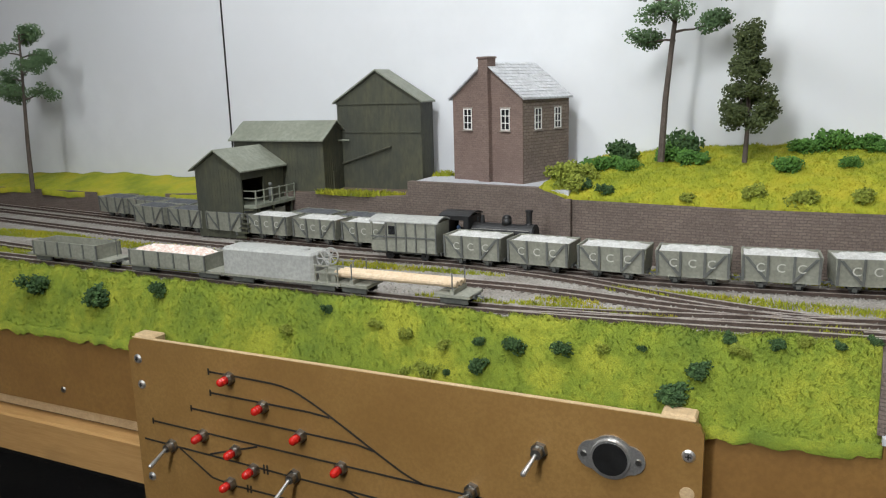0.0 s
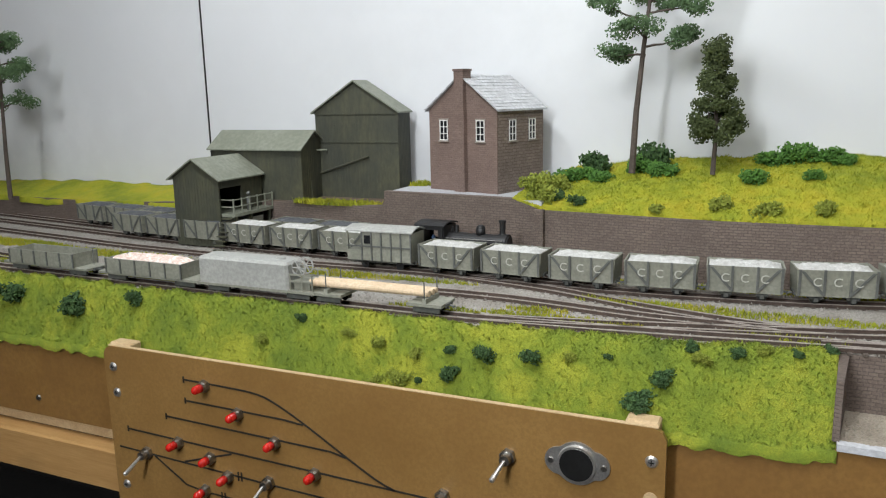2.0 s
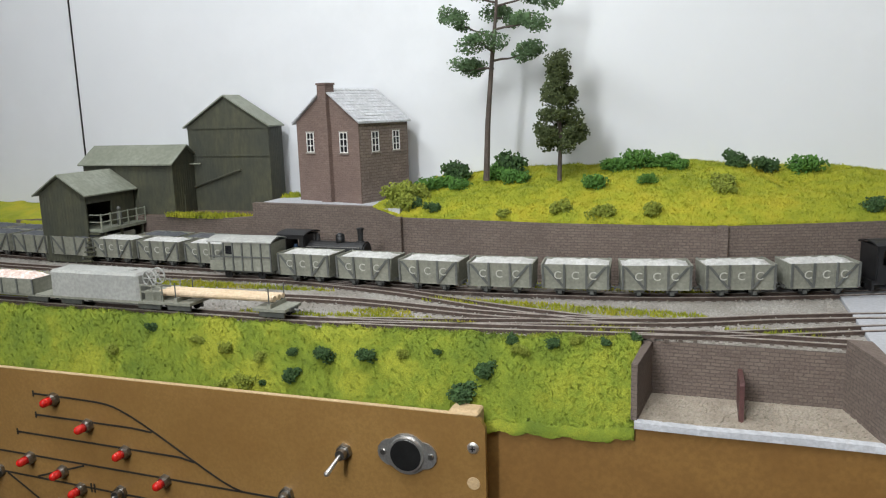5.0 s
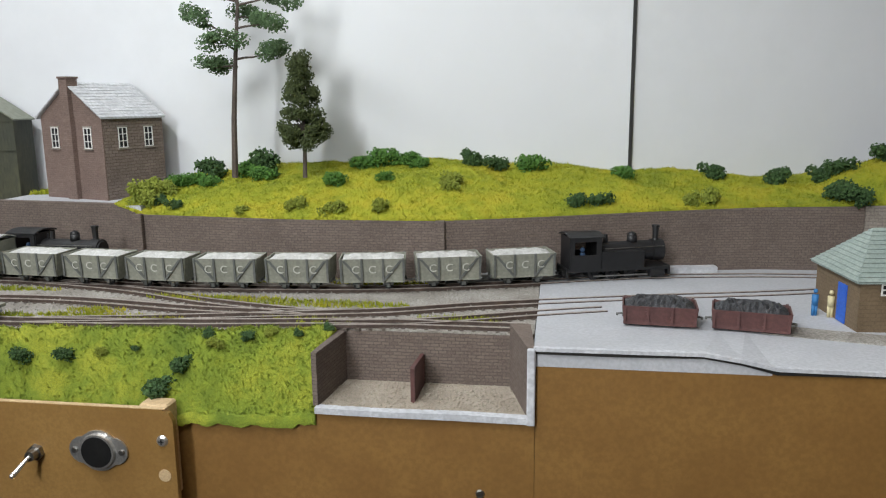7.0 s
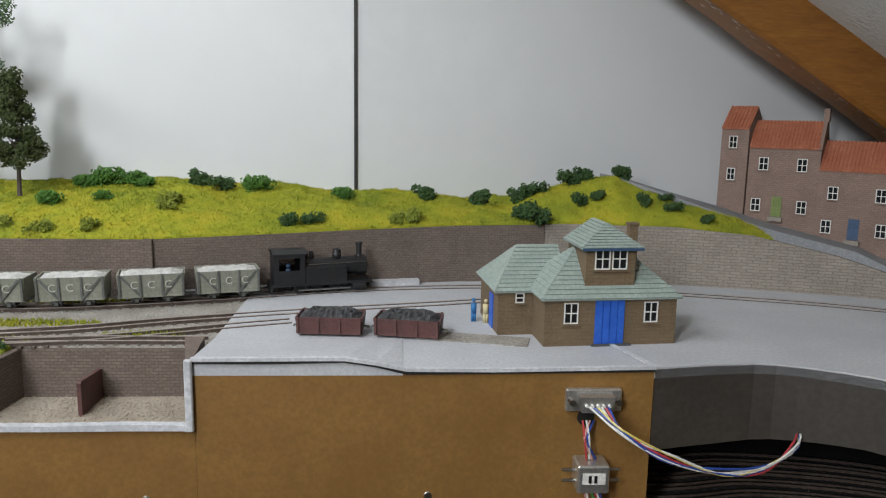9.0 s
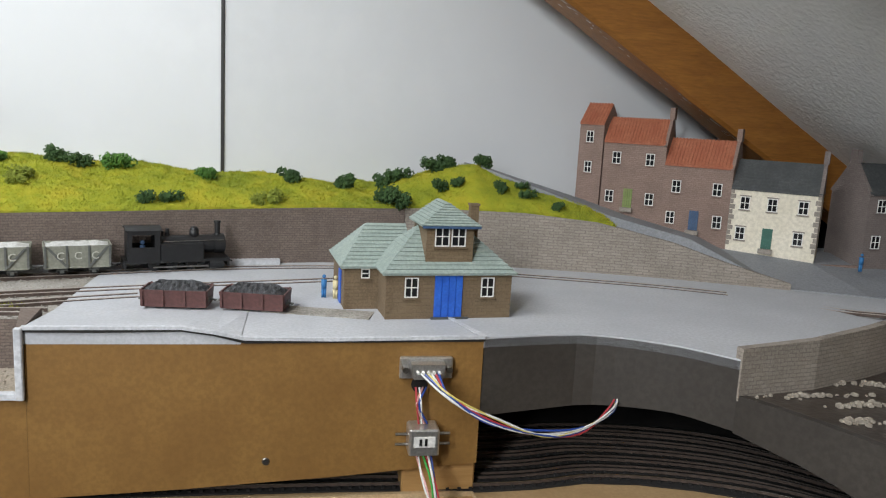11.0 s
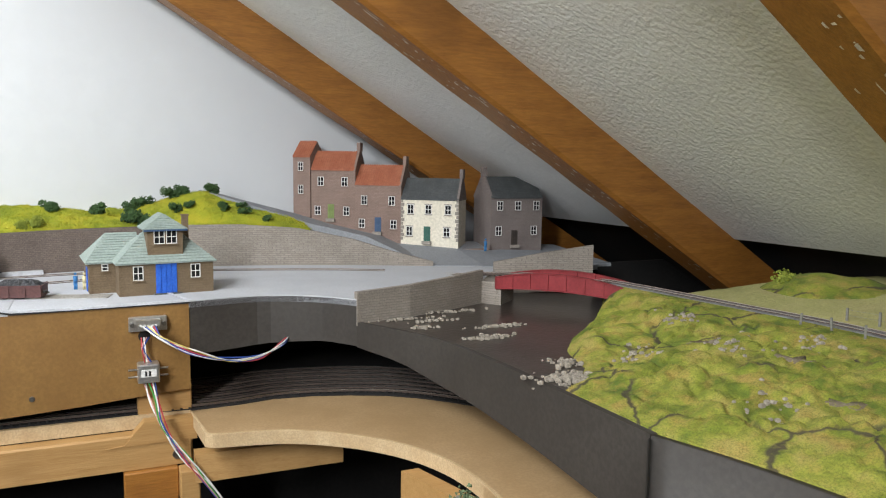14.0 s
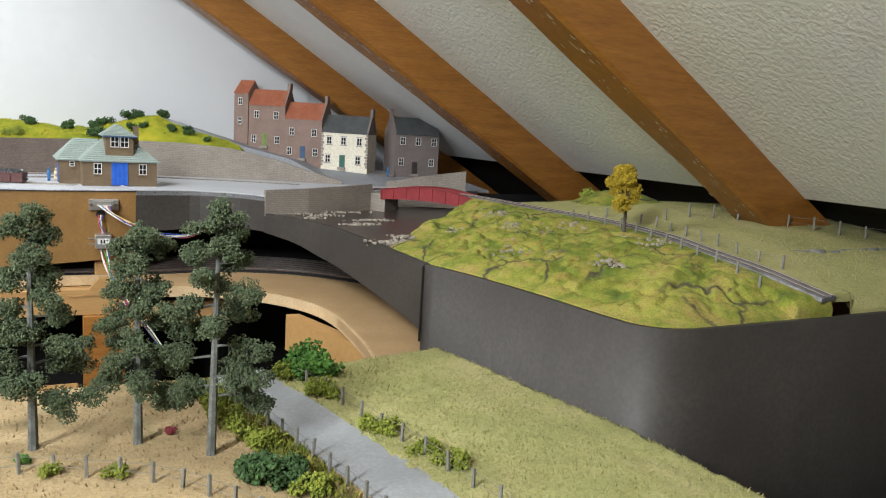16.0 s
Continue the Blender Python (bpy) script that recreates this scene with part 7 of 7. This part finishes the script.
# ---- lower scene ----
road_pts = spline([(0.456, -0.060, 0), (0.461, -0.08, 0), (0.475, -0.13, 0), (0.489, -0.20, 0), (0.509, -0.32, 0), (0.54, -0.8, 0)], 40)
structure("road_lower", strip(Build(), road_pts, 0.0185, LOW, LOW + 0.0012), "tarmac_pale", "pale grey road through the lower scene")


rx = lambda y: bilerp(y, [-0.8, -0.32, -0.20, -0.13, -0.08, -0.05], [0.54, 0.509, 0.489, 0.475, 0.461, 0.454])


def low_z(x, y):
    k = min(1, max(0, (x - rx(y) - 0.03) / 0.09))
    return LOW + 0.0012 + 0.0022 * k * k * (3 - 2 * k) + 0.0012 * fbm(x, y, 25) + 0.0007 * fbm(x, y, 110)


in_past = lambda x, y: x > rx(y) + 0.019 + 0.003 * fbm(x, y, 60) and x < bilerp(y, [-0.8, -0.31, -0.23, -0.17, -0.013], [0.68, 0.668, 0.658, 0.645, 0.612]) and y < -0.060 + (x - 0.53) * 0.18
terrain("ground_pasture", 0.44, 0.80, -0.7, -0.03, 120, 240, low_z, in_past, "pasture", "pale green pasture beside the lower road", 0.008)
tufts("grass_flock", "pasture", "pale green static grass on the pasture", 0.45, 0.72, -0.45, 0.02, low_z, in_past, 16000, 0.0018)
in_verge = lambda x, y: rx(y) - 0.044 + 0.012 * fbm(x, y, 30) < x < rx(y) - 0.019
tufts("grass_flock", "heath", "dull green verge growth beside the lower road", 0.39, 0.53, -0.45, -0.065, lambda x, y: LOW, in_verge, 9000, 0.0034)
tufts("grass_flock", "scrub", "dry straw scatter on the sandy ground", 0.2, 0.47, -0.5, -0.06, lambda x, y: LOW, lambda x, y: x < rx(y) - 0.03, 9000, 0.002)
for x, y, s, m in ((0.505, -0.070, 0.015, "bush_light"), (0.514, -0.074, 0.014, "bush_light"), (0.498, -0.074, 0.012, "bush_light"), (0.488, -0.072, 0.010, "bush_yellow"), (0.500, -0.112, 0.009, "bush_yellow"), (0.506, -0.118, 0.009, "bush_yellow"), (0.515, -0.180, 0.008, "bush_yellow"), (0.521, -0.186, 0.008, "bush_yellow"), (0.528, -0.222, 0.008, "bush_yellow"), (0.533, -0.238, 0.008, "bush_yellow"),
                   (0.440, -0.222, 0.012, "bush"), (0.452, -0.230, 0.011, "bush"), (0.434, -0.212, 0.009, "bush"), (0.432, -0.12, 0.009, "bush_yellow"), (0.441, -0.15, 0.009, "bush_yellow"), (0.447, -0.18, 0.009, "bush_yellow"), (0.425, -0.095, 0.009, "bush"), (0.455, -0.245, 0.008, "bush_yellow"), (0.345, -0.185, 0.005, "bush_yellow"), (0.372, -0.198, 0.005, "bush_yellow"), (0.332, -0.166, 0.004, "bush_light"), (0.30, -0.19, 0.006, "bush_yellow")):
    bush(x, y, LOW, s, m, "olive green bush on the lower scene" if m == "bush_yellow" else "green lichen bush on the lower scene")
bush(0.404, -0.150, LOW, 0.0035, "bush_red", "small dark red flowering shrub under the conifers")


def fence(label, pts, ground, step, tall, rails=True):
    f = thing("fence", label, "fence", None, "fences")
    n = max(2, int(length_of([Vector((*p, 0)) for p in pts]) / step) + 1)
    line = spline([(*p, 0) for p in pts], n)
    r = random.Random(len(pts) + n)
    tops = []
    for p in line:
        z = ground(p.x, p.y)
        h = tall * r.uniform(0.85, 1.1)
        q = Vector((p.x + r.uniform(-0.0006, 0.0006), p.y, z + h))
        part("post", Build().box(-0.0008, 0.0008, -0.0008, 0.0008, -0.002, h, 0.0002), "post", f, at=pose(p.x, p.y, z, r.uniform(-4, 4), r.uniform(-4, 4), r.uniform(0, 40)))
        tops.append(Vector((p.x, p.y, z + tall * 0.8)))
    if rails:
        for k in (0.0, -tall * 0.4):
            part("wire", Build().tube([q + Vector((0, 0, k)) for q in tops], 0.00014, 4), "post", f)
    return f


fence("grey posts along the near edge of the lower scene", [(0.25, -0.180), (0.325, -0.178), (0.36, -0.192), (0.40, -0.216), (0.44, -0.27)], lambda x, y: LOW, 0.016, 0.011)
fence("grey posts beside the lower road", [(0.446, -0.10), (0.455, -0.14), (0.464, -0.185), (0.478, -0.25), (0.49, -0.33)], lambda x, y: LOW, 0.018, 0.011)
fence("grey posts beside the pasture", [(0.490, -0.075), (0.503, -0.12), (0.517, -0.18), (0.531, -0.25), (0.542, -0.33)], low_z, 0.021, 0.011)
fence("grey wooden fence along the hillside line", [(0.847, 0.05), (0.850, 0.0), (0.842, -0.06), (0.828, -0.13), (0.822, -0.19)], south_z, 0.024, 0.010)
fence("grey wooden fence below the hillside line", [(0.812, 0.06), (0.814, 0.0), (0.806, -0.07), (0.790, -0.14), (0.778, -0.21)], south_z, 0.024, 0.009)
fence("dark wooden fence across the far field", [(0.872, -0.008), (0.92, -0.03), (1.0, -0.09), (1.08, -0.15)], south_z, 0.022, 0.013)

# lower track deck of fibreboard, with storage tracks
dk = [(-1.2, 0.350), (0.20, 0.350), (0.420, 0.350), (0.4245, 0.286)] + [(p.x, p.y) for p in spline([(0.43, 0.281, 0), (0.489, 0.267, 0), (0.54, 0.231, 0), (0.573, 0.182, 0), (0.585, 0.123, 0), (0.580, 0.03, 0), (0.572, -0.02, 0)], 50)]
structure("lower_deck", Build().hull(dk + [(0.66, -0.02), (0.80, 0.05), (0.95, 0.30), (0.95, 0.72), (-1.2, 0.72)], -0.106, -0.098), "deck_board", "pale fibreboard deck of the storage tracks below")
structure("trim_deck_edge", curtain(Build(), [(x, y - 0.0005, -0.1085, -0.0972) for x, y in dk], 0.003), "rawedge", "pale sawn edge of the lower deck")
# Black bed puts the shade under the upper boards into the deck's colour.
bed = [(p.x, p.y) for p in spline([(-1.2, 0.357, 0), (0.20, 0.357, 0), (0.43, 0.349, 0), (0.507, 0.355, 0), (0.584, 0.331, 0), (0.634, 0.293, 0), (0.685, 0.225, 0), (0.725, 0.13, 0)], 60)]
structure("storage_bed", Build().hull(bed + [(0.90, 0.13), (0.95, 0.30), (0.95, 0.60), (-1.2, 0.60)], -0.0979, -0.0968), "void", "black bed painting in the shade under the storage tracks")
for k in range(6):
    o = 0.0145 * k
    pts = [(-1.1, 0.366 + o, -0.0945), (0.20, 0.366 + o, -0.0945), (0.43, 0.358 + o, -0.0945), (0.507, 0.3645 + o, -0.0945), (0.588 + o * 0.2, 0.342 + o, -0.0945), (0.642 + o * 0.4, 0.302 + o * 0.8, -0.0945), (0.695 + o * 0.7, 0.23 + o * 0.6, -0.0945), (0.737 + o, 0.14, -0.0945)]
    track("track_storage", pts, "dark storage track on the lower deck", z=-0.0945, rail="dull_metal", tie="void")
# Added black sheet stands for the shade behind the storage tracks.
structure("wall_storage_back", Build().box(-1.2, 1.3, 0.53, 0.536, -0.40, -0.014), "void", "black board standing in for shade behind the storage tracks")

# softwood framing below the boards
def timber(label, b, mat="pine"):
    return thing("timber_beam", label, "beam", None, "timber frame", "", b, mat)


timber("pale softwood rail under the front board", Build().box(-1.25, 0.420, 0.336, 0.352, -0.139, -0.1095, 0.0015))
timber("pale softwood block with a sawn slope on the rail", Build().slab([(0.352, 0.3350, -0.118), (0.424, 0.3350, -0.118), (0.424, 0.3350, -0.099), (0.382, 0.3350, -0.099), (0.366, 0.3350, -0.117)], (0, 1, 0), 0.012))
timber("upright softwood post below the front board", Build().box(0.378, 0.422, 0.3525, 0.372, -0.142, -0.074, 0.001))
timber("short softwood cross piece beside the post", Build().box(0.408, 0.424, 0.318, 0.3355, -0.165, -0.1395, 0.001))
timber("sloping softwood brace under the curved deck", Build().slab([(0.42, 0.315, -0.125), (0.54, 0.290, -0.118), (0.54, 0.290, -0.140), (0.42, 0.315, -0.150)], (0, 1, 0), 0.014))
timber("softwood brace below the curve of the deck", Build().slab([(0.555, 0.19, -0.112), (0.60, 0.03, -0.112), (0.60, 0.03, -0.150), (0.555, 0.19, -0.150)], (1, 0, 0), 0.014))
timber("reddish softwood leg below the beam", Build().box(0.365, 0.408, 0.33, 0.36, -0.80, -0.1395, 0.001), "rafter")
timber("softwood rail nearer the floor", Build().box(-1.25, 0.36, 0.312, 0.332, -0.245, -0.215, 0.0015))
part("bolt_head", Build().rod((0.408, 0.336, -0.130), (0.408, 0.3345, -0.130), 0.0045, 0.0042, 12), "dull_metal", thing("coach_bolt", "dull metal bolt in the softwood block", "bolt"))
# Added black sheet fills the shaded gap below the framing.
structure("shelf_dark", Build().box(-1.25, 0.6, 0.25, 0.60, -0.30, -0.29), "void", "black board standing in for shade far below the layout")

# ---- control panel ----
panel = thing("control_panel", "brown hardboard control panel with a track diagram", "control panel")
PX0, PX1, PZ0, PZ1, PY = -0.361, -0.005, -0.205, -0.0305, 0.330
ring = [(PX0, PZ0), (PX1, PZ0), (PX1, PZ1 - 0.006), (PX1 - 0.002, PZ1 - 0.002), (PX1 - 0.006, PZ1), (PX0 + 0.006, PZ1), (PX0 + 0.002, PZ1 - 0.002), (PX0, PZ1 - 0.006)]
part("board", Build().slab([(x, PY, z) for x, z in ring], (0, 1, 0), 0.0032), "hardboard", panel)
part("board_edge", Build().slab([(PX0 + 0.004, PY + 0.0002, PZ1), (PX1 - 0.004, PY + 0.0002, PZ1), (PX1 - 0.004, PY + 0.003, PZ1), (PX0 + 0.004, PY + 0.003, PZ1)], (0, 0, 1), 0.0004), "rawedge", panel, "pale sawn top edge")
part("batten", Build().box(PX1 - 0.020, PX1 - 0.004, PY + 0.0034, 0.3435, PZ1 - 0.05, PZ1 + 0.0012, 0.001), "rawedge", panel, "pale wood batten behind the corner")
part("batten", Build().box(PX0 + 0.002, PX0 + 0.020, PY + 0.0034, 0.3435, PZ1 - 0.05, PZ1 + 0.0012, 0.001), "rawedge", panel)


def ink_line(pts, w=0.00055):
    n = len(pts)
    up, dn = [], []
    for i in range(n):
        a, c = pts[max(i - 1, 0)], pts[min(i + 1, n - 1)]
        d = Vector((c[0] - a[0], c[1] - a[1])).normalized()
        up.append((pts[i][0] - d.y * w, pts[i][1] + d.x * w))
        dn.append((pts[i][0] + d.y * w, pts[i][1] - d.x * w))
    ys = (PY - 0.0004, PY - 0.0001)
    v = [(x, y, z) for y in ys for x, z in up + dn]
    m = 2 * n
    f = [(0, n, m + n, m), (n - 1, m + n - 1, m + 2 * n - 1, 2 * n - 1)]
    for i in range(n - 1):
        f += [(i, i + 1, n + i + 1, n + i), (m + i, m + n + i, m + n + i + 1, m + i + 1), (i, m + i, m + i + 1, i + 1), (n + i, n + i + 1, m + n + i + 1, m + n + i)]
    return Build().add(v, f)


curve1 = [(p.x, p.z) for p in spline([(-0.295, 0, -0.0452), (-0.258, 0, -0.0458), (-0.240, 0, -0.0468), (-0.228, 0, -0.0502), (-0.208, 0, -0.0600), (-0.180, 0, -0.0760), (-0.160, 0, -0.0868), (-0.149, 0, -0.0905)], 24)]
for pts in (curve1, [(-0.295, -0.0590), (-0.222, -0.0600), (-0.208, -0.0612)], [(-0.312, -0.0720), (-0.190, -0.0745), (-0.180, -0.0765)], [(-0.346, -0.0860), (-0.149, -0.0905), (-0.060, -0.0925)],
            [(-0.355, -0.1000), (-0.262, -0.1030), (-0.240, -0.1038), (-0.150, -0.1060), (-0.06, -0.1065)], [(-0.325, -0.1015), (-0.300, -0.1170), (-0.285, -0.1190), (-0.18, -0.1205)], [(-0.300, -0.1010), (-0.286, -0.0965), (-0.262, -0.0890)],
            [(-0.295, -0.0432), (-0.295, -0.0472)], [(-0.295, -0.0570), (-0.295, -0.0610)], [(-0.312, -0.0700), (-0.312, -0.0740)], [(-0.346, -0.0840), (-0.346, -0.0880)], [(-0.258, -0.1000), (-0.258, -0.1060)], [(-0.2555, -0.1000), (-0.2555, -0.1060)], [(-0.272, -0.1165), (-0.272, -0.1215)], [(-0.2695, -0.1165), (-0.2695, -0.1215)], [(-0.20, -0.1048), (-0.18, -0.1120), (-0.15, -0.1195)]):
    part("diagram_line", ink_line(pts), "ink", panel, "black drawn track line")


def indicator(x, z):
    n = part("bezel", Build().rod((x, PY, z), (x, PY - 0.0028, z), 0.0042, 0.0040, 6).rod((x, PY - 0.0028, z), (x, PY - 0.0045, z), 0.0034, 0.0030, 12), "dull_metal", panel, "dark metal hexagon nut")
    part("lens", Build().rod((x, PY - 0.0045, z), (x, PY - 0.0085, z), 0.0027, 0.0026, 12).ball((x, PY - 0.0085, z), 0.0026, 12, 6), "led", n, "red indicator lens", smooth=True)


def toggle(x, z, tip):
    n = part("switch_nut", Build().rod((x, PY, z), (x, PY - 0.0025, z), 0.0045, 0.0043, 6).rod((x, PY - 0.0025, z), (x, PY - 0.0065, z), 0.0030, 0.0028, 12), "dull_metal", panel, "metal toggle switch bush")
    part("lever", Build().rod((x, PY - 0.0065, z), (x + tip[0], PY - 0.016, z + tip[1]), 0.0009, 0.0015, 8).ball((x + tip[0], PY - 0.016, z + tip[1]), 0.0016, 8, 5), "chrome", n, "bright toggle lever")


for x, z in ((-0.2785, -0.0470), (-0.2545, -0.0615), (-0.2285, -0.0755), (-0.3035, -0.0885), (-0.2785, -0.0945), (-0.2655, -0.1045), (-0.2015, -0.0905), (-0.2845, -0.1175), (-0.1655, -0.1075), (-0.140, -0.1215)):
    indicator(x, z)
for x, z, tp in ((-0.3310, -0.1005, (-0.004, -0.008)), (-0.2350, -0.1025, (-0.003, -0.008)), (-0.0830, -0.0575, (-0.003, -0.006)), (-0.1200, -0.0875, (0.0, 0.003)), (-0.1960, -0.1190, (0.0, 0.002))):
    toggle(x, z, tp)
for x, z in ((PX0 + 0.0075, -0.0445), (PX0 + 0.0085, -0.0620), (PX0 + 0.0085, -0.1270), (-0.0115, -0.0475)):
    sc = part("screw", Build().rod((x, PY, z), (x, PY - 0.0012, z), 0.0032, 0.0022, 14), "chrome", panel, "bright cross-head screw")
    part("screw_cross", Build().box(x - 0.0014, x + 0.0014, PY - 0.0014, PY - 0.0011, z - 0.0003, z + 0.0003).box(x - 0.0003, x + 0.0003, PY - 0.0014, PY - 0.0011, z - 0.0014, z + 0.0014), "ink", sc)
part("hole_plug", Build().rod((-0.0115, PY - 0.0003, -0.0665), (-0.0115, PY + 0.0005, -0.0665), 0.0034, 0.0034, 14), "rawedge", panel, "pale drilled hole")
sx, sz = -0.0470, -0.0545
ov = []
for i in range(36):
    a = 2 * math.pi * i / 36
    r = 0.0112 if abs(math.cos(a)) < 0.75 else 0.0112 + 0.0052 * (abs(math.cos(a)) - 0.75) / 0.25
    ov.append((sx + r * math.cos(a), PY - 0.0002, sz + r * math.sin(a)))
so = part("socket_flange", Build().slab(ov, (0, -1, 0), 0.0010), "chrome", panel, "bright oval socket flange")
part("socket_ring", Build().rod((sx, PY - 0.0012, sz), (sx, PY - 0.0030, sz), 0.0098, 0.0094, 28), "chrome", so)
part("socket_core", Build().rod((sx, PY - 0.0030, sz), (sx, PY - 0.0033, sz), 0.0084, 0.0084, 28), "plastic", so, "black round socket")
for s in (-1, 1):
    part("rivet", Build().rod((sx + s * 0.0132, PY - 0.0012, sz), (sx + s * 0.0132, PY - 0.0022, sz), 0.0018, 0.0014, 10), "dull_metal", so)

# screws in the front board
for x, z in ((-0.447, -0.085), (0.1505, -0.073), (0.30, -0.072)):
    s = thing("board_screw", "dark cross-head screw in the brown front board", "screw", None, "board screws")
    part("head", Build().rod((x, 0.3442, z), (x, 0.3430, z), 0.0026, 0.0018, 12), "dull_metal", s)

# ---- connectors and wires on the board end ----
def plug(z, label, x=0.3875):
    c = thing("data_connector", label, "connector", None, "connectors")
    part("flange", Build().box(x - 0.0150, x + 0.0150, 0.3395, 0.3437, z - 0.006, z + 0.006, 0.0008), "chrome", c)
    part("shell", Build().slab([(x - 0.0095, 0.3395, z + 0.0042), (x + 0.0095, 0.3395, z + 0.0042), (x + 0.0082, 0.3395, z - 0.0042), (x - 0.0082, 0.3395, z - 0.0042)], (0, -1, 0), 0.0075), "chrome", c)
    for k in range(5):
        part("pin", Build().rod((x - 0.006 + 0.003 * k, 0.3318, z), (x - 0.006 + 0.003 * k, 0.3300, z), 0.0009, 0.0008, 6), "white_plastic", c)
    for s in (-1, 1):
        part("screw", Build().rod((x + s * 0.0124, 0.3395, z), (x + s * 0.0124, 0.335, z), 0.0020, 0.0018, 8), "dull_metal", c)
    return c


plug(-0.0165, "bright metal data connector screwed to the board end")
c = thing("data_connector", "bright metal cable plug hanging from its wires", "connector", None, "connectors")
x, z = 0.3865, -0.0555
part("body", Build().box(x - 0.0085, x + 0.0085, 0.328, 0.343, z - 0.008, z + 0.007, 0.001), "chrome", c)
for k in (-0.004, 0.002):
    part("thumb_screw", Build().rod((x - 0.0155, 0.335, z + k), (x + 0.0155, 0.335, z + k), 0.0009, 0.0009, 8), "dull_metal", c)
part("label", Build().box(x - 0.006, x + 0.006, 0.3274, 0.3279, z - 0.003, z + 0.003), "white_plastic", c)
part("pin", Build().box(x - 0.003, x - 0.0015, 0.3270, 0.3274, z - 0.002, z + 0.002).box(x, x + 0.0015, 0.3270, 0.3274, z - 0.002, z + 0.002), "plastic", c)
# Solid disc on the board; the hole's inner shade is its black colour.
thing("cable_hole", "black disc painting the shaded inside of a drilled hole", "hole", None, "", "", Build().rod((0.3845, 0.3437, -0.0275), (0.3845, 0.3434, -0.0275), 0.0048, 0.0048, 16), "void")
rnd = random.Random(4)
for k, m in enumerate(("wire_white", "wire_blue", "wire_yellow", "wire_white", "wire_red", "wire_blue")):
    j = lambda: rnd.uniform(-0.0022, 0.0022)
    pts = spline([(0.383 + 0.002 * k, 0.331, -0.017), (0.398 + j(), 0.318, -0.025 + j()), (0.420 + j(), 0.315, -0.038 + j()), (0.450 + j(), 0.318, -0.0475 + j()), (0.475 + j(), 0.325, -0.0490 + j()), (0.498 + j(), 0.336, -0.0415 + j()), (0.508, 0.352, -0.038)], 26)
    thing("wire_" + m[5:], "thin %s wire drooping from the connector" % m[5:], "wire", None, "wires", "", Build().tube(pts, 0.00062, 6), m)
for k, m in enumerate(("wire_red", "wire_white", "wire_pink", "wire_blue")):
    pts = spline([(0.382 + 0.002 * k, 0.340, -0.028), (0.383 + rnd.uniform(-0.003, 0.003), 0.334, -0.036), (0.384 + 0.0016 * k, 0.336, -0.048)], 8)
    thing("wire_" + m[5:], "short %s wire between the two connectors" % m[5:], "wire", None, "wires", "", Build().tube(pts, 0.0006, 6), m)
for k, m in enumerate(("wire_pink", "wire_white", "wire_green", "wire_red", "wire_white", "wire_blue")):
    j = lambda: rnd.uniform(-0.0025, 0.0025)
    pts = spline([(0.382 + 0.0018 * k, 0.335, -0.063), (0.386 + 0.0015 * k + j(), 0.322, -0.078 + j()), (0.397 + j(), 0.316, -0.098 + j()), (0.412 + j(), 0.310, -0.125 + j()), (0.430 + j(), 0.306, -0.150), (0.462, 0.30, -0.2)], 24)
    thing("wire_" + m[5:], "thin %s wire hanging below the cable plug" % m[5:], "wire", None, "wires", "", Build().tube(pts, 0.00062, 6), m)


# ---- figurines ----
def figurine(x, y, z, label, mat, legs):
    b = Build().rod((-0.001, 0, 0), (-0.0009, 0, 0.008), 0.0010, 0.0013, 6).rod((0.001, 0, 0), (0.0009, 0, 0.008), 0.0010, 0.0013, 6).rod((0, 0, 0.0075), (0, 0, 0.0150), 0.0021, 0.0024, 8).ball((0, 0, 0.0175), 0.0016, 8, 6)
    thing("figurine", label, "figurine", pose(x, y, z) @ Matrix.Diagonal((0.82, 0.82, 0.82, 1)), "model figurines", "", b, mat, True)


figurine(0.332, 0.437, 0.0, "tiny plain blue model figure on the yard", "figure_blue", "skin")
figurine(0.3395, 0.434, 0.0, "tiny plain cream model figure on the yard", "figure_cream", "skin")
figurine(0.785, 0.502, 0.012, "tiny plain blue model figure by the houses", "figure_blue", "skin")
